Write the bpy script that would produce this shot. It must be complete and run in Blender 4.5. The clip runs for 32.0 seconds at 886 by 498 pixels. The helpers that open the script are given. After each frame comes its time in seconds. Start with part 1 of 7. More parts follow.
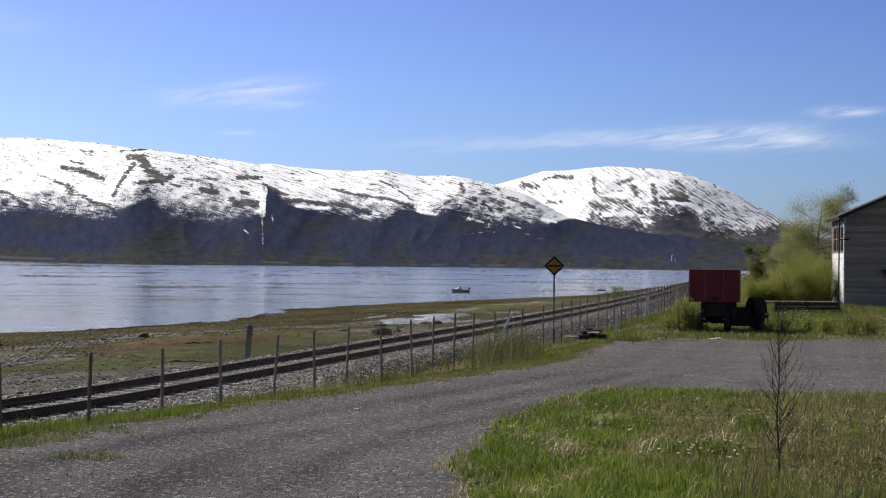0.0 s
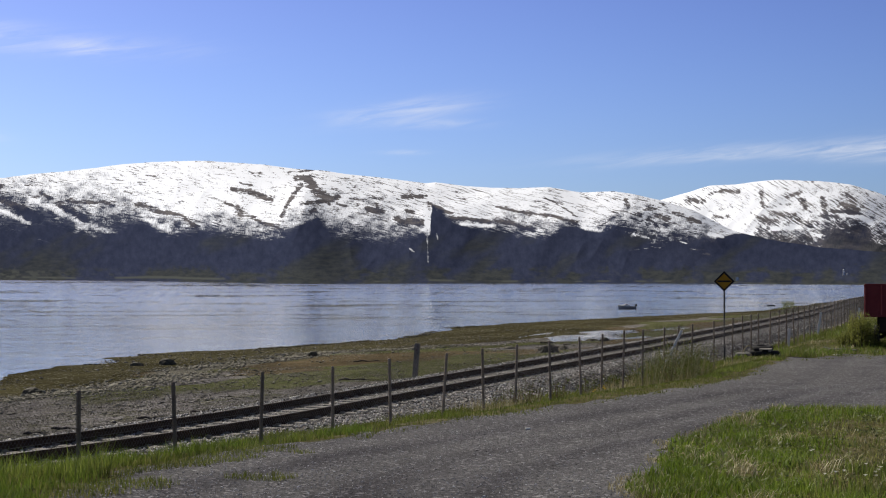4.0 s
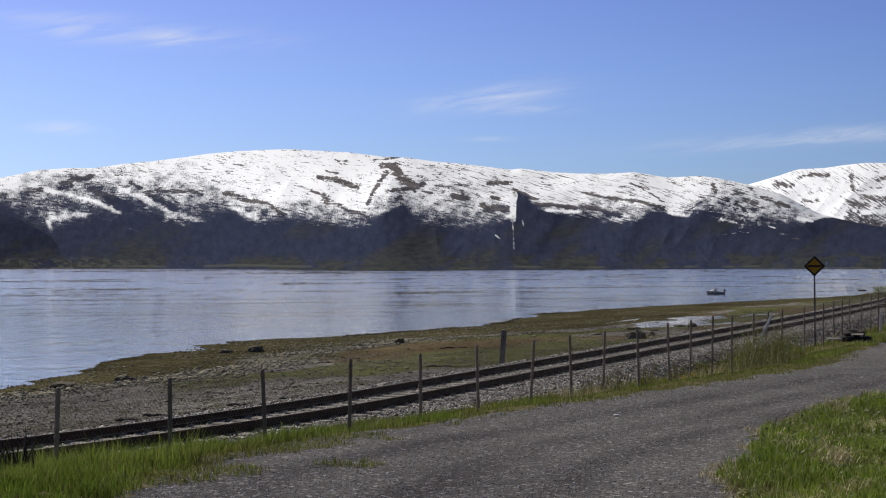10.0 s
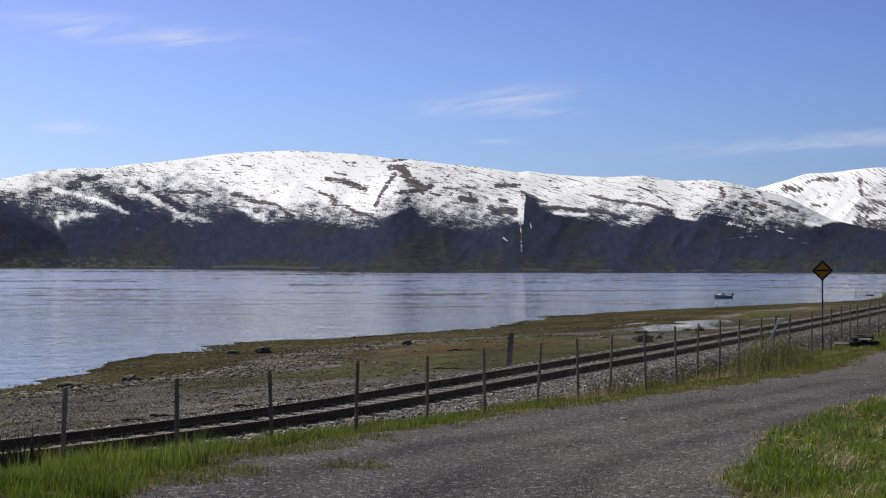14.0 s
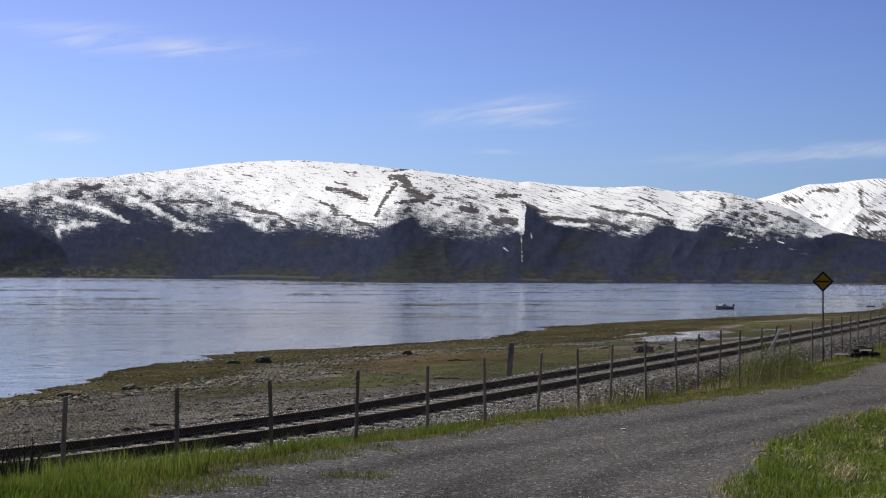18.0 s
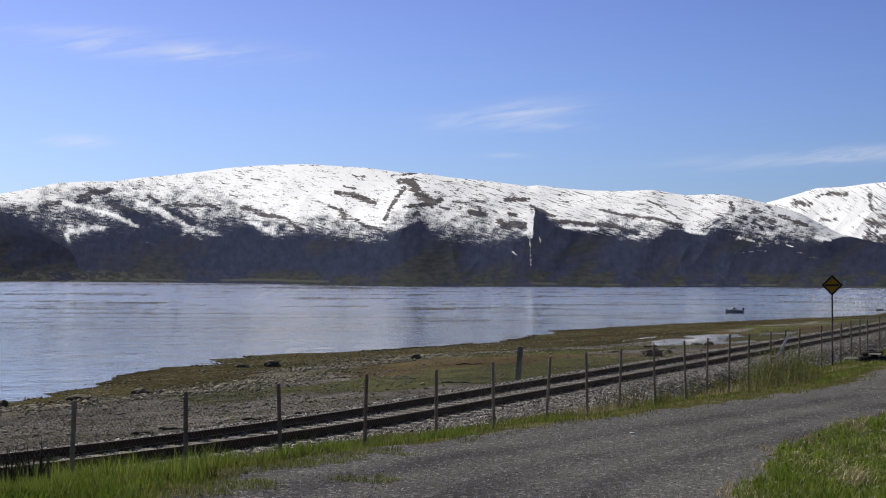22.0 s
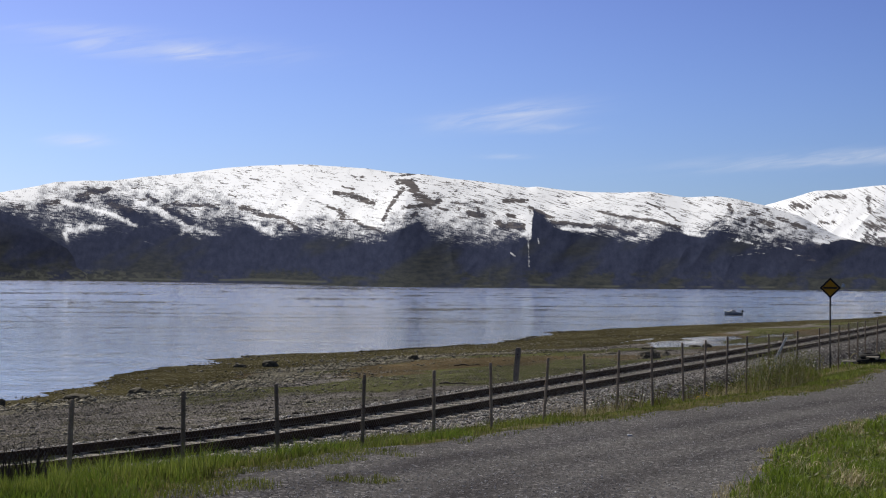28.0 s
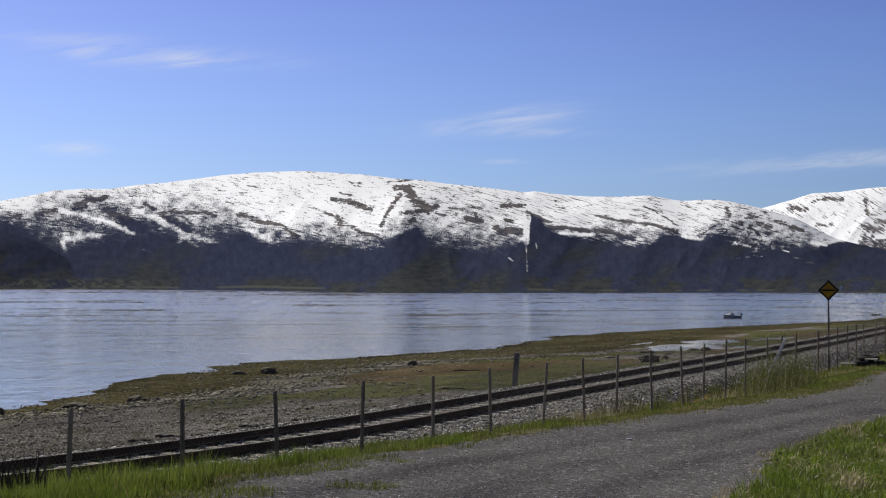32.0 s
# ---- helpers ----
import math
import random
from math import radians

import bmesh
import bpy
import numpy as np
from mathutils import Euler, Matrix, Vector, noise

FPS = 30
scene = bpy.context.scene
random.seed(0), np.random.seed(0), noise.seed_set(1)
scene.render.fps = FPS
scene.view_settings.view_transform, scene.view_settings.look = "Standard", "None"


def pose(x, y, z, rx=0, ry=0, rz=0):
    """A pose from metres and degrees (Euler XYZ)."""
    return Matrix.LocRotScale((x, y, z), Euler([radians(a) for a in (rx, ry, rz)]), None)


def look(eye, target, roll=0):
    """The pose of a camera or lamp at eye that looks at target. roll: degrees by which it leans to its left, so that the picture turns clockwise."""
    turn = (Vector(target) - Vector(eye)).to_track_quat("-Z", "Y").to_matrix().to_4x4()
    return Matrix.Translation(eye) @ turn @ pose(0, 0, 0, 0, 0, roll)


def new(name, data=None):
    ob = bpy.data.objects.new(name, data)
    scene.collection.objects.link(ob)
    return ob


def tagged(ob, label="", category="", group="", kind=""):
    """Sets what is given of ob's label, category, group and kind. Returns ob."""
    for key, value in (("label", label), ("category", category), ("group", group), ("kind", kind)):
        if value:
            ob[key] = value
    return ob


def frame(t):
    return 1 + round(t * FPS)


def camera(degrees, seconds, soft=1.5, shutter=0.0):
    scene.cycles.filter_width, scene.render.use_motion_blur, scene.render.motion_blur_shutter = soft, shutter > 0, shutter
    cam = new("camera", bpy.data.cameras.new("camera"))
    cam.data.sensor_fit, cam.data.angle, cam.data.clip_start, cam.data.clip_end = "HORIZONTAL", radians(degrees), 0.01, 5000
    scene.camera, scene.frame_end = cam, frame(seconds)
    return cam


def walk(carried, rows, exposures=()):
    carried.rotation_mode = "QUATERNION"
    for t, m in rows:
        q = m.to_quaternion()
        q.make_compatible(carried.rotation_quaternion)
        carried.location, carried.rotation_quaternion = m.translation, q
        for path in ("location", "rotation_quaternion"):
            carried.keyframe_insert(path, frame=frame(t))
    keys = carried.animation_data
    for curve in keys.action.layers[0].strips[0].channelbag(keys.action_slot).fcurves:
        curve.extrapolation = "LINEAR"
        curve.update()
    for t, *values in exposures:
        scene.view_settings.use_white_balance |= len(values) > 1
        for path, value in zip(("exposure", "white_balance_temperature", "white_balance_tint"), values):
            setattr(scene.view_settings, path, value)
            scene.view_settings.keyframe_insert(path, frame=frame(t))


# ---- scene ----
cam = camera(31.5, 32.0, soft=1.1)
PATH = [
    (0, pose(0.184, -0.285, 2.75, 90.413, -0.565, 14.512)),
    (0.5, pose(0.164, -0.251, 2.75, 90.495, -0.664, 15.258)),
    (1, pose(0.144, -0.217, 2.75, 90.546, -0.541, 16.130)),
    (1.5, pose(0.124, -0.183, 2.75, 90.585, -0.643, 16.948)),
    (2, pose(0.105, -0.149, 2.75, 90.653, -0.799, 17.780)),
    (2.5, pose(0.085, -0.115, 2.75, 90.720, -0.533, 18.563)),
    (3, pose(0.065, -0.081, 2.75, 90.917, -0.928, 19.249)),
    (3.5, pose(0.045, -0.047, 2.75, 90.959, -0.400, 19.834)),
    (5.5, pose(0.025, -0.026, 2.75, 91.070, 0.111, 22.000)),
    (6, pose(0.020, -0.021, 2.75, 90.863, 0.291, 22.180)),
    (6.5, pose(0.015, -0.016, 2.75, 90.751, 0.243, 22.474)),
    (7, pose(0.010, -0.011, 2.75, 90.654, 0.271, 22.724)),
    (7.5, pose(0.005, -0.005, 2.75, 90.516, 0.400, 22.840)),
    (8, pose(0.000, 0.000, 2.75, 90.480, 0.256, 22.926)),
    (8.5, pose(0.000, 0.000, 2.75, 90.466, 0.323, 23.005)),
    (9, pose(0.000, 0.000, 2.75, 90.473, 0.367, 23.182)),
    (9.5, pose(0.000, 0.000, 2.75, 90.524, 0.358, 23.416)),
    (10, pose(0.000, 0.000, 2.75, 90.530, 0.309, 23.646)),
    (10.5, pose(0.000, 0.000, 2.75, 90.508, 0.102, 23.840)),
    (11, pose(0.000, 0.000, 2.75, 90.613, 0.126, 23.954)),
    (11.5, pose(0.000, 0.000, 2.75, 90.651, 0.195, 24.046)),
    (12, pose(0.000, 0.000, 2.75, 90.635, 0.185, 24.046)),
    (12.5, pose(0.000, 0.000, 2.75, 90.628, 0.209, 24.021)),
    (13, pose(0.000, 0.000, 2.75, 90.582, 0.024, 24.004)),
    (13.5, pose(0.000, 0.000, 2.75, 90.573, -0.063, 23.968)),
    (14, pose(0.000, 0.000, 2.75, 90.610, -0.044, 23.922)),
    (14.5, pose(0.000, 0.000, 2.75, 90.664, -0.016, 23.931)),
    (16.5, pose(0.000, 0.000, 2.75, 90.914, -0.337, 23.886)),
    (17, pose(0.000, 0.000, 2.75, 90.972, -0.340, 23.837)),
    (17.5, pose(0.000, 0.000, 2.75, 90.988, -0.416, 23.878)),
    (18, pose(0.000, 0.000, 2.75, 90.976, -0.179, 23.941)),
    (18.5, pose(0.000, 0.000, 2.75, 90.933, -0.286, 23.963)),
    (19, pose(0.000, 0.000, 2.75, 90.889, -0.301, 24.035)),
    (19.5, pose(0.000, 0.000, 2.75, 90.864, -0.229, 24.043)),
    (20, pose(0.000, 0.000, 2.75, 90.880, -0.357, 24.028)),
    (20.5, pose(0.000, 0.000, 2.75, 90.914, -0.200, 24.049)),
    (21, pose(0.000, 0.000, 2.75, 90.945, -0.200, 24.173)),
    (21.5, pose(0.000, 0.000, 2.75, 91.027, -0.280, 24.239)),
    (22, pose(0.000, 0.000, 2.75, 91.115, -0.159, 24.256)),
    (22.5, pose(0.000, 0.000, 2.75, 91.162, -0.214, 24.230)),
    (23, pose(0.000, 0.000, 2.75, 91.181, -0.152, 24.213)),
    (23.5, pose(0.000, 0.000, 2.75, 91.168, -0.072, 24.216)),
    (24, pose(0.000, 0.000, 2.75, 91.092, 0.011, 24.208)),
    (24.5, pose(0.000, 0.000, 2.75, 91.068, -0.214, 24.229)),
    (25, pose(0.000, 0.000, 2.75, 91.059, -0.264, 24.251)),
    (25.5, pose(0.000, 0.000, 2.75, 91.084, -0.281, 24.245)),
    (27.5, pose(0.000, 0.000, 2.75, 91.097, -0.487, 24.192)),
    (28, pose(0.000, 0.000, 2.75, 91.147, -0.430, 24.191)),
    (28.5, pose(0.000, 0.000, 2.75, 91.185, -0.295, 24.181)),
    (29, pose(0.000, 0.000, 2.75, 91.250, -0.122, 24.111)),
    (29.5, pose(0.000, 0.000, 2.75, 91.277, -0.029, 24.092)),
    (30, pose(0.000, 0.000, 2.75, 91.284, 0.083, 24.159)),
    (30.5, pose(0.000, 0.000, 2.75, 91.318, 0.105, 24.140)),
    (31, pose(0.000, 0.000, 2.75, 91.435, 0.022, 24.179)),
    (31.5, pose(0.000, 0.000, 2.75, 91.470, -0.084, 24.152)),
    (32, pose(0.000, 0.000, 2.75, 91.347, 0.030, 24.126)),
]
# the camera opens less as it turns to the brighter sky
walk(cam, PATH, exposures=[(0, 0.40), (1, 0.38), (2, 0.33), (3, 0.25), (6, 0.11), (9, 0.07), (13, 0.09), (23, 0.10), (28, 0.08), (30, 0.08), (32, 0.01)])

# ---- world and sun ----
EYE_Z = 2.75            # eye above the rail heads, which lie at z = 0
WATER_Z = -2.75
SUN_DIR = Vector((-0.74, 0.45, 0.64)).normalized()
sun_data = bpy.data.lights.new("sun", "SUN")
sun_data.energy, sun_data.angle, sun_data.color = 4.8, radians(0.55), (1.0, 0.943, 0.855)
sun_ob = new("sun", sun_data)
sun_ob.matrix_world = look(SUN_DIR * 50, (0, 0, 0))


def make_world():
    """A clear sky, deeper blue upwards, with a few thin wisps of cirrus."""
    w = bpy.data.worlds.new("sky")
    scene.world = w
    w.use_nodes = True
    nt = w.node_tree
    nd, ln = nt.nodes, nt.links
    nd.clear()
    out = nd.new("ShaderNodeOutputWorld")
    bg = nd.new("ShaderNodeBackground")
    ln.new(bg.outputs[0], out.inputs[0])
    sky = nd.new("ShaderNodeTexSky")
    sky.sky_type, sky.sun_disc = "NISHITA", False
    sky.sun_elevation = math.asin(SUN_DIR.z)
    sky.sun_rotation = math.atan2(SUN_DIR.x, SUN_DIR.y)
    sky.altitude, sky.air_density, sky.dust_density, sky.ozone_density = 0, 1.0, 0.75, 3.0
    bg.inputs["Strength"].default_value = SKY_STRENGTH
    geo = nd.new("ShaderNodeTexCoord")
    sep = nd.new("ShaderNodeSeparateXYZ")
    ln.new(geo.outputs["Generated"], sep.inputs[0])

    def math_node(op, a, b=None, c=None, clamp=False):
        n = nd.new("ShaderNodeMath")
        n.operation, n.use_clamp = op, clamp
        for k, v in enumerate((a, b, c)):
            if v is None:
                continue
            if isinstance(v, (int, float)):
                n.inputs[k].default_value = v
            else:
                ln.new(v, n.inputs[k])
        return n.outputs[0]

    # clear northern air: the band over the horizon is bluer than the model's
    ramp = nd.new("ShaderNodeValToRGB")
    ramp.color_ramp.elements[0].position, ramp.color_ramp.elements[0].color = 0.0, SKY_LOW
    ramp.color_ramp.elements[1].position, ramp.color_ramp.elements[1].color = 0.19, SKY_HIGH
    top = ramp.color_ramp.elements.new(0.65)
    top.color = SKY_ZENITH
    ln.new(sep.outputs["Z"], ramp.inputs[0])
    tint = nd.new("ShaderNodeMix")
    tint.data_type, tint.blend_type = "RGBA", "MULTIPLY"
    tint.inputs[0].default_value = 1.0
    ln.new(sky.outputs[0], tint.inputs[6])
    ln.new(ramp.outputs[0], tint.inputs[7])
    colour = tint.outputs[2]
    # the clear air scatters more light on the sun's side
    toward = nd.new("ShaderNodeVectorMath")
    toward.operation = "DOT_PRODUCT"
    toward.inputs[1].default_value = SUN_DIR
    ln.new(geo.outputs["Generated"], toward.inputs[0])
    glow = nd.new("ShaderNodeMapRange")
    glow.inputs["From Min"].default_value, glow.inputs["From Max"].default_value = 0.35, 0.95
    glow.inputs["To Min"].default_value, glow.inputs["To Max"].default_value = 0.81, 1.13
    ln.new(toward.outputs["Value"], glow.inputs["Value"])
    scaled = nd.new("ShaderNodeMix")
    scaled.data_type, scaled.blend_type = "RGBA", "MULTIPLY"
    scaled.inputs[0].default_value = 1.0
    ln.new(colour, scaled.inputs[6])
    ln.new(glow.outputs[0], scaled.inputs[7])
    colour = scaled.outputs[2]
    # wisps: soft ovals in azimuth and height, broken by drawn-out noise
    az = math_node("ARCTAN2", math_node("MULTIPLY", sep.outputs["X"], -1.0), sep.outputs["Y"])
    comb = nd.new("ShaderNodeCombineXYZ")
    tilted = math_node("MULTIPLY_ADD", az, 0.16, sep.outputs["Z"])
    ln.new(math_node("MULTIPLY", az, 22.0), comb.inputs[0])
    ln.new(math_node("MULTIPLY", tilted, 170.0), comb.inputs[1])
    nz = nd.new("ShaderNodeTexNoise")
    nz.inputs["Scale"].default_value, nz.inputs["Detail"].default_value = 1.0, 8.0
    nz.inputs["Roughness"].default_value = 0.6
    nz.inputs["Distortion"].default_value = 0.6
    ln.new(comb.outputs[0], nz.inputs["Vector"])
    total = None
    for a, e, wa, we, amount, lean in CLOUDS:
        da = math_node("SUBTRACT", az, radians(a))
        de = math_node("SUBTRACT", sep.outputs["Z"], math_node("MULTIPLY_ADD", da, lean, e))
        qa = math_node("POWER", math_node("ABSOLUTE", math_node("DIVIDE", da, radians(wa))), 2.0)
        qe = math_node("POWER", math_node("ABSOLUTE", math_node("DIVIDE", de, we)), 2.0)
        g = math_node("EXPONENT", math_node("MULTIPLY", math_node("ADD", qa, qe), -1.0))
        g = math_node("MULTIPLY", g, amount)
        total = g if total is None else math_node("ADD", total, g)
    frac = math_node("MULTIPLY_ADD", nz.outputs["Fac"], 3.6, -1.35, True)
    cover = math_node("MULTIPLY", total, math_node("MULTIPLY_ADD", frac, 0.85, 0.15), None, True)
    mix = nd.new("ShaderNodeMix")
    mix.data_type = "RGBA"
    ln.new(cover, mix.inputs[0])
    ln.new(colour, mix.inputs[6])
    mix.inputs[7].default_value = CLOUD_WHITE
    ln.new(mix.outputs[2], bg.inputs["Color"])


SKY_STRENGTH = 0.088
SKY_LOW, SKY_HIGH, SKY_ZENITH = (0.56, 0.77, 1.245, 1), (0.48, 0.525, 0.935, 1), (0.78, 0.54, 0.40, 1)
CLOUD_WHITE = (8.2, 8.4, 9.0, 1)
# azimuth, height, half width in degrees, half height, cover, slant
CLOUDS = [(21.95, 0.105, 2.3, 0.006, 0.55, -0.12), (20.8, 0.097, 1.6, 0.003, 0.3, 0.0),
          (34.0, 0.1425, 3.8, 0.007, 0.3, 0.02), (36.6, 0.143, 1.0, 0.004, 0.3, 0.0), (33.3, 0.140, 0.8, 0.0035, 0.4, 0.0), (37.5, 0.152, 2.5, 0.004, 0.22, 0.0),
          (37.3, 0.085, 1.0, 0.0035, 0.5, 0.0), (22.0, 0.079, 0.9, 0.0015, 0.3, 0.0),
          (3.2, 0.079, 2.2, 0.0075, 0.55, 0.0), (4.6, 0.0765, 3.4, 0.005, 0.45, 0.0), (10.5, 0.077, 4.5, 0.0045, 0.42, -0.05), (0.2, 0.094, 1.0, 0.0028, 0.7, 0.0)]
make_world()

# ---- materials ----
def nodes_of(name):
    m = bpy.data.materials.new(name)
    m.use_nodes = True
    nt = m.node_tree
    return m, nt, nt.nodes, nt.links, nt.nodes["Principled BSDF"]


def noise_node(nd, ln, coord, scale, detail=4.0, rough=0.55, stretch=None, curl=0.0):
    n = nd.new("ShaderNodeTexNoise")
    n.inputs["Distortion"].default_value = curl
    n.inputs["Scale"].default_value, n.inputs["Detail"].default_value, n.inputs["Roughness"].default_value = scale, detail, rough
    if stretch:
        mp = nd.new("ShaderNodeMapping")
        mp.inputs["Scale"].default_value = stretch
        ln.new(coord, mp.inputs["Vector"])
        coord = mp.outputs[0]
    ln.new(coord, n.inputs["Vector"])
    return n.outputs["Fac"]


def mix_col(nd, ln, fac, a, b, blend="MIX"):
    n = nd.new("ShaderNodeMix")
    n.data_type, n.blend_type = "RGBA", blend
    for sock, v in ((n.inputs[0], fac), (n.inputs[6], a), (n.inputs[7], b)):
        if isinstance(v, (int, float)):
            sock.default_value = v
        elif isinstance(v, tuple):
            sock.default_value = (*v[:3], 1)
        else:
            ln.new(v, sock)
    return n.outputs[2]


def ramp_node(nd, ln, fac, lo, hi):
    n = nd.new("ShaderNodeMapRange")
    n.inputs["From Min"].default_value, n.inputs["From Max"].default_value = lo, hi
    ln.new(fac, n.inputs["Value"])
    return n.outputs[0]


def surface(name, c1, c2, rough=0.85, scale=3.0, fine=40.0, grain=0.5, bump=0.3, metal=0.0, rand=0.0, island=0.0, world=False,
            stain=None, stain_scale=1.0, stain_at=(0.55, 0.7), stretch=None, spec=0.15):
    """Two base colours mixed by broad noise, a fine grain that darkens and raises, and stains of a third colour."""
    m, nt, nd, ln, bs = nodes_of(name)
    if world:
        coord = nd.new("ShaderNodeNewGeometry").outputs["Position"]
    else:
        coord = nd.new("ShaderNodeTexCoord").outputs["Object"]
    broad = ramp_node(nd, ln, noise_node(nd, ln, coord, scale, 5.0, 0.6, stretch), 0.3, 0.7)
    col = mix_col(nd, ln, broad, c1, c2)
    fine_n = noise_node(nd, ln, coord, fine, 3.0, 0.6, stretch)
    g = nd.new("ShaderNodeMapRange")
    g.inputs["From Min"].default_value, g.inputs["From Max"].default_value = 0.3, 0.7
    g.inputs["To Min"].default_value, g.inputs["To Max"].default_value = 1.0 - grain, 1.0 + grain * 0.6
    ln.new(fine_n, g.inputs["Value"])
    hsv = nd.new("ShaderNodeHueSaturation")
    ln.new(col, hsv.inputs["Color"])
    value = g.outputs[0]
    for amount, source in ((rand, "ob"), (island, "isl")):
        if amount:
            r = nd.new("ShaderNodeObjectInfo").outputs["Random"] if source == "ob" else nd.new("ShaderNodeNewGeometry").outputs["Random Per Island"]
            mr = nd.new("ShaderNodeMapRange")
            mr.inputs["To Min"].default_value, mr.inputs["To Max"].default_value = 1 - amount, 1 + amount
            ln.new(r, mr.inputs["Value"])
            mul = nd.new("ShaderNodeMath")
            mul.operation = "MULTIPLY"
            ln.new(value, mul.inputs[0])
            ln.new(mr.outputs[0], mul.inputs[1])
            value = mul.outputs[0]
    ln.new(value, hsv.inputs["Value"])
    col = hsv.outputs[0]
    if stain:
        sn = noise_node(nd, ln, coord, stain_scale, 6.0, 0.65)
        col = mix_col(nd, ln, ramp_node(nd, ln, sn, *stain_at), col, stain)
    ln.new(col, bs.inputs["Base Color"])
    bs.inputs["Roughness"].default_value, bs.inputs["Metallic"].default_value = rough, metal
    bs.inputs["Specular IOR Level"].default_value = spec
    if bump:
        b = nd.new("ShaderNodeBump")
        b.inputs["Strength"].default_value, b.inputs["Distance"].default_value = bump, 0.02
        ln.new(fine_n, b.inputs["Height"])
        ln.new(b.outputs[0], bs.inputs["Normal"])
    return m


def leaf_material(name, c1, c2, c3=None, trans=0.35):
    """Blades and leaves: colour varies from piece to piece, and light shines through."""
    m, nt, nd, ln, bs = nodes_of(name)
    r = nd.new("ShaderNodeNewGeometry").outputs["Random Per Island"]
    ramp = nd.new("ShaderNodeValToRGB")
    ramp.color_ramp.elements[0].color, ramp.color_ramp.elements[1].color = (*c1, 1), (*c2, 1)
    if c3:
        e = ramp.color_ramp.elements.new(0.8)
        e.color = (*c2, 1)
        ramp.color_ramp.elements[-1].color = (*c3, 1)
    ln.new(r, ramp.inputs[0])
    geo = nd.new("ShaderNodeNewGeometry").outputs["Position"]
    patch = ramp_node(nd, ln, noise_node(nd, ln, geo, 1.1, 4.0, 0.65), 0.3, 0.7)
    hsv = nd.new("ShaderNodeHueSaturation")
    mr = nd.new("ShaderNodeMapRange")
    mr.inputs["To Min"].default_value, mr.inputs["To Max"].default_value = 0.62, 1.38
    ln.new(patch, mr.inputs["Value"])
    ln.new(mr.outputs[0], hsv.inputs["Value"])
    ln.new(ramp.outputs[0], hsv.inputs["Color"])
    ln.new(hsv.outputs[0], bs.inputs["Base Color"])
    bs.inputs["Roughness"].default_value = 0.6
    bs.inputs["Specular IOR Level"].default_value = 0.25
    tr = nd.new("ShaderNodeBsdfTranslucent")
    ln.new(hsv.outputs[0], tr.inputs["Color"])
    mx = nd.new("ShaderNodeMixShader")
    mx.inputs[0].default_value = trans
    ln.new(bs.outputs[0], mx.inputs[1])
    ln.new(tr.outputs[0], mx.inputs[2])
    ln.new(mx.outputs[0], nd["Material Output"].inputs["Surface"])
    return m


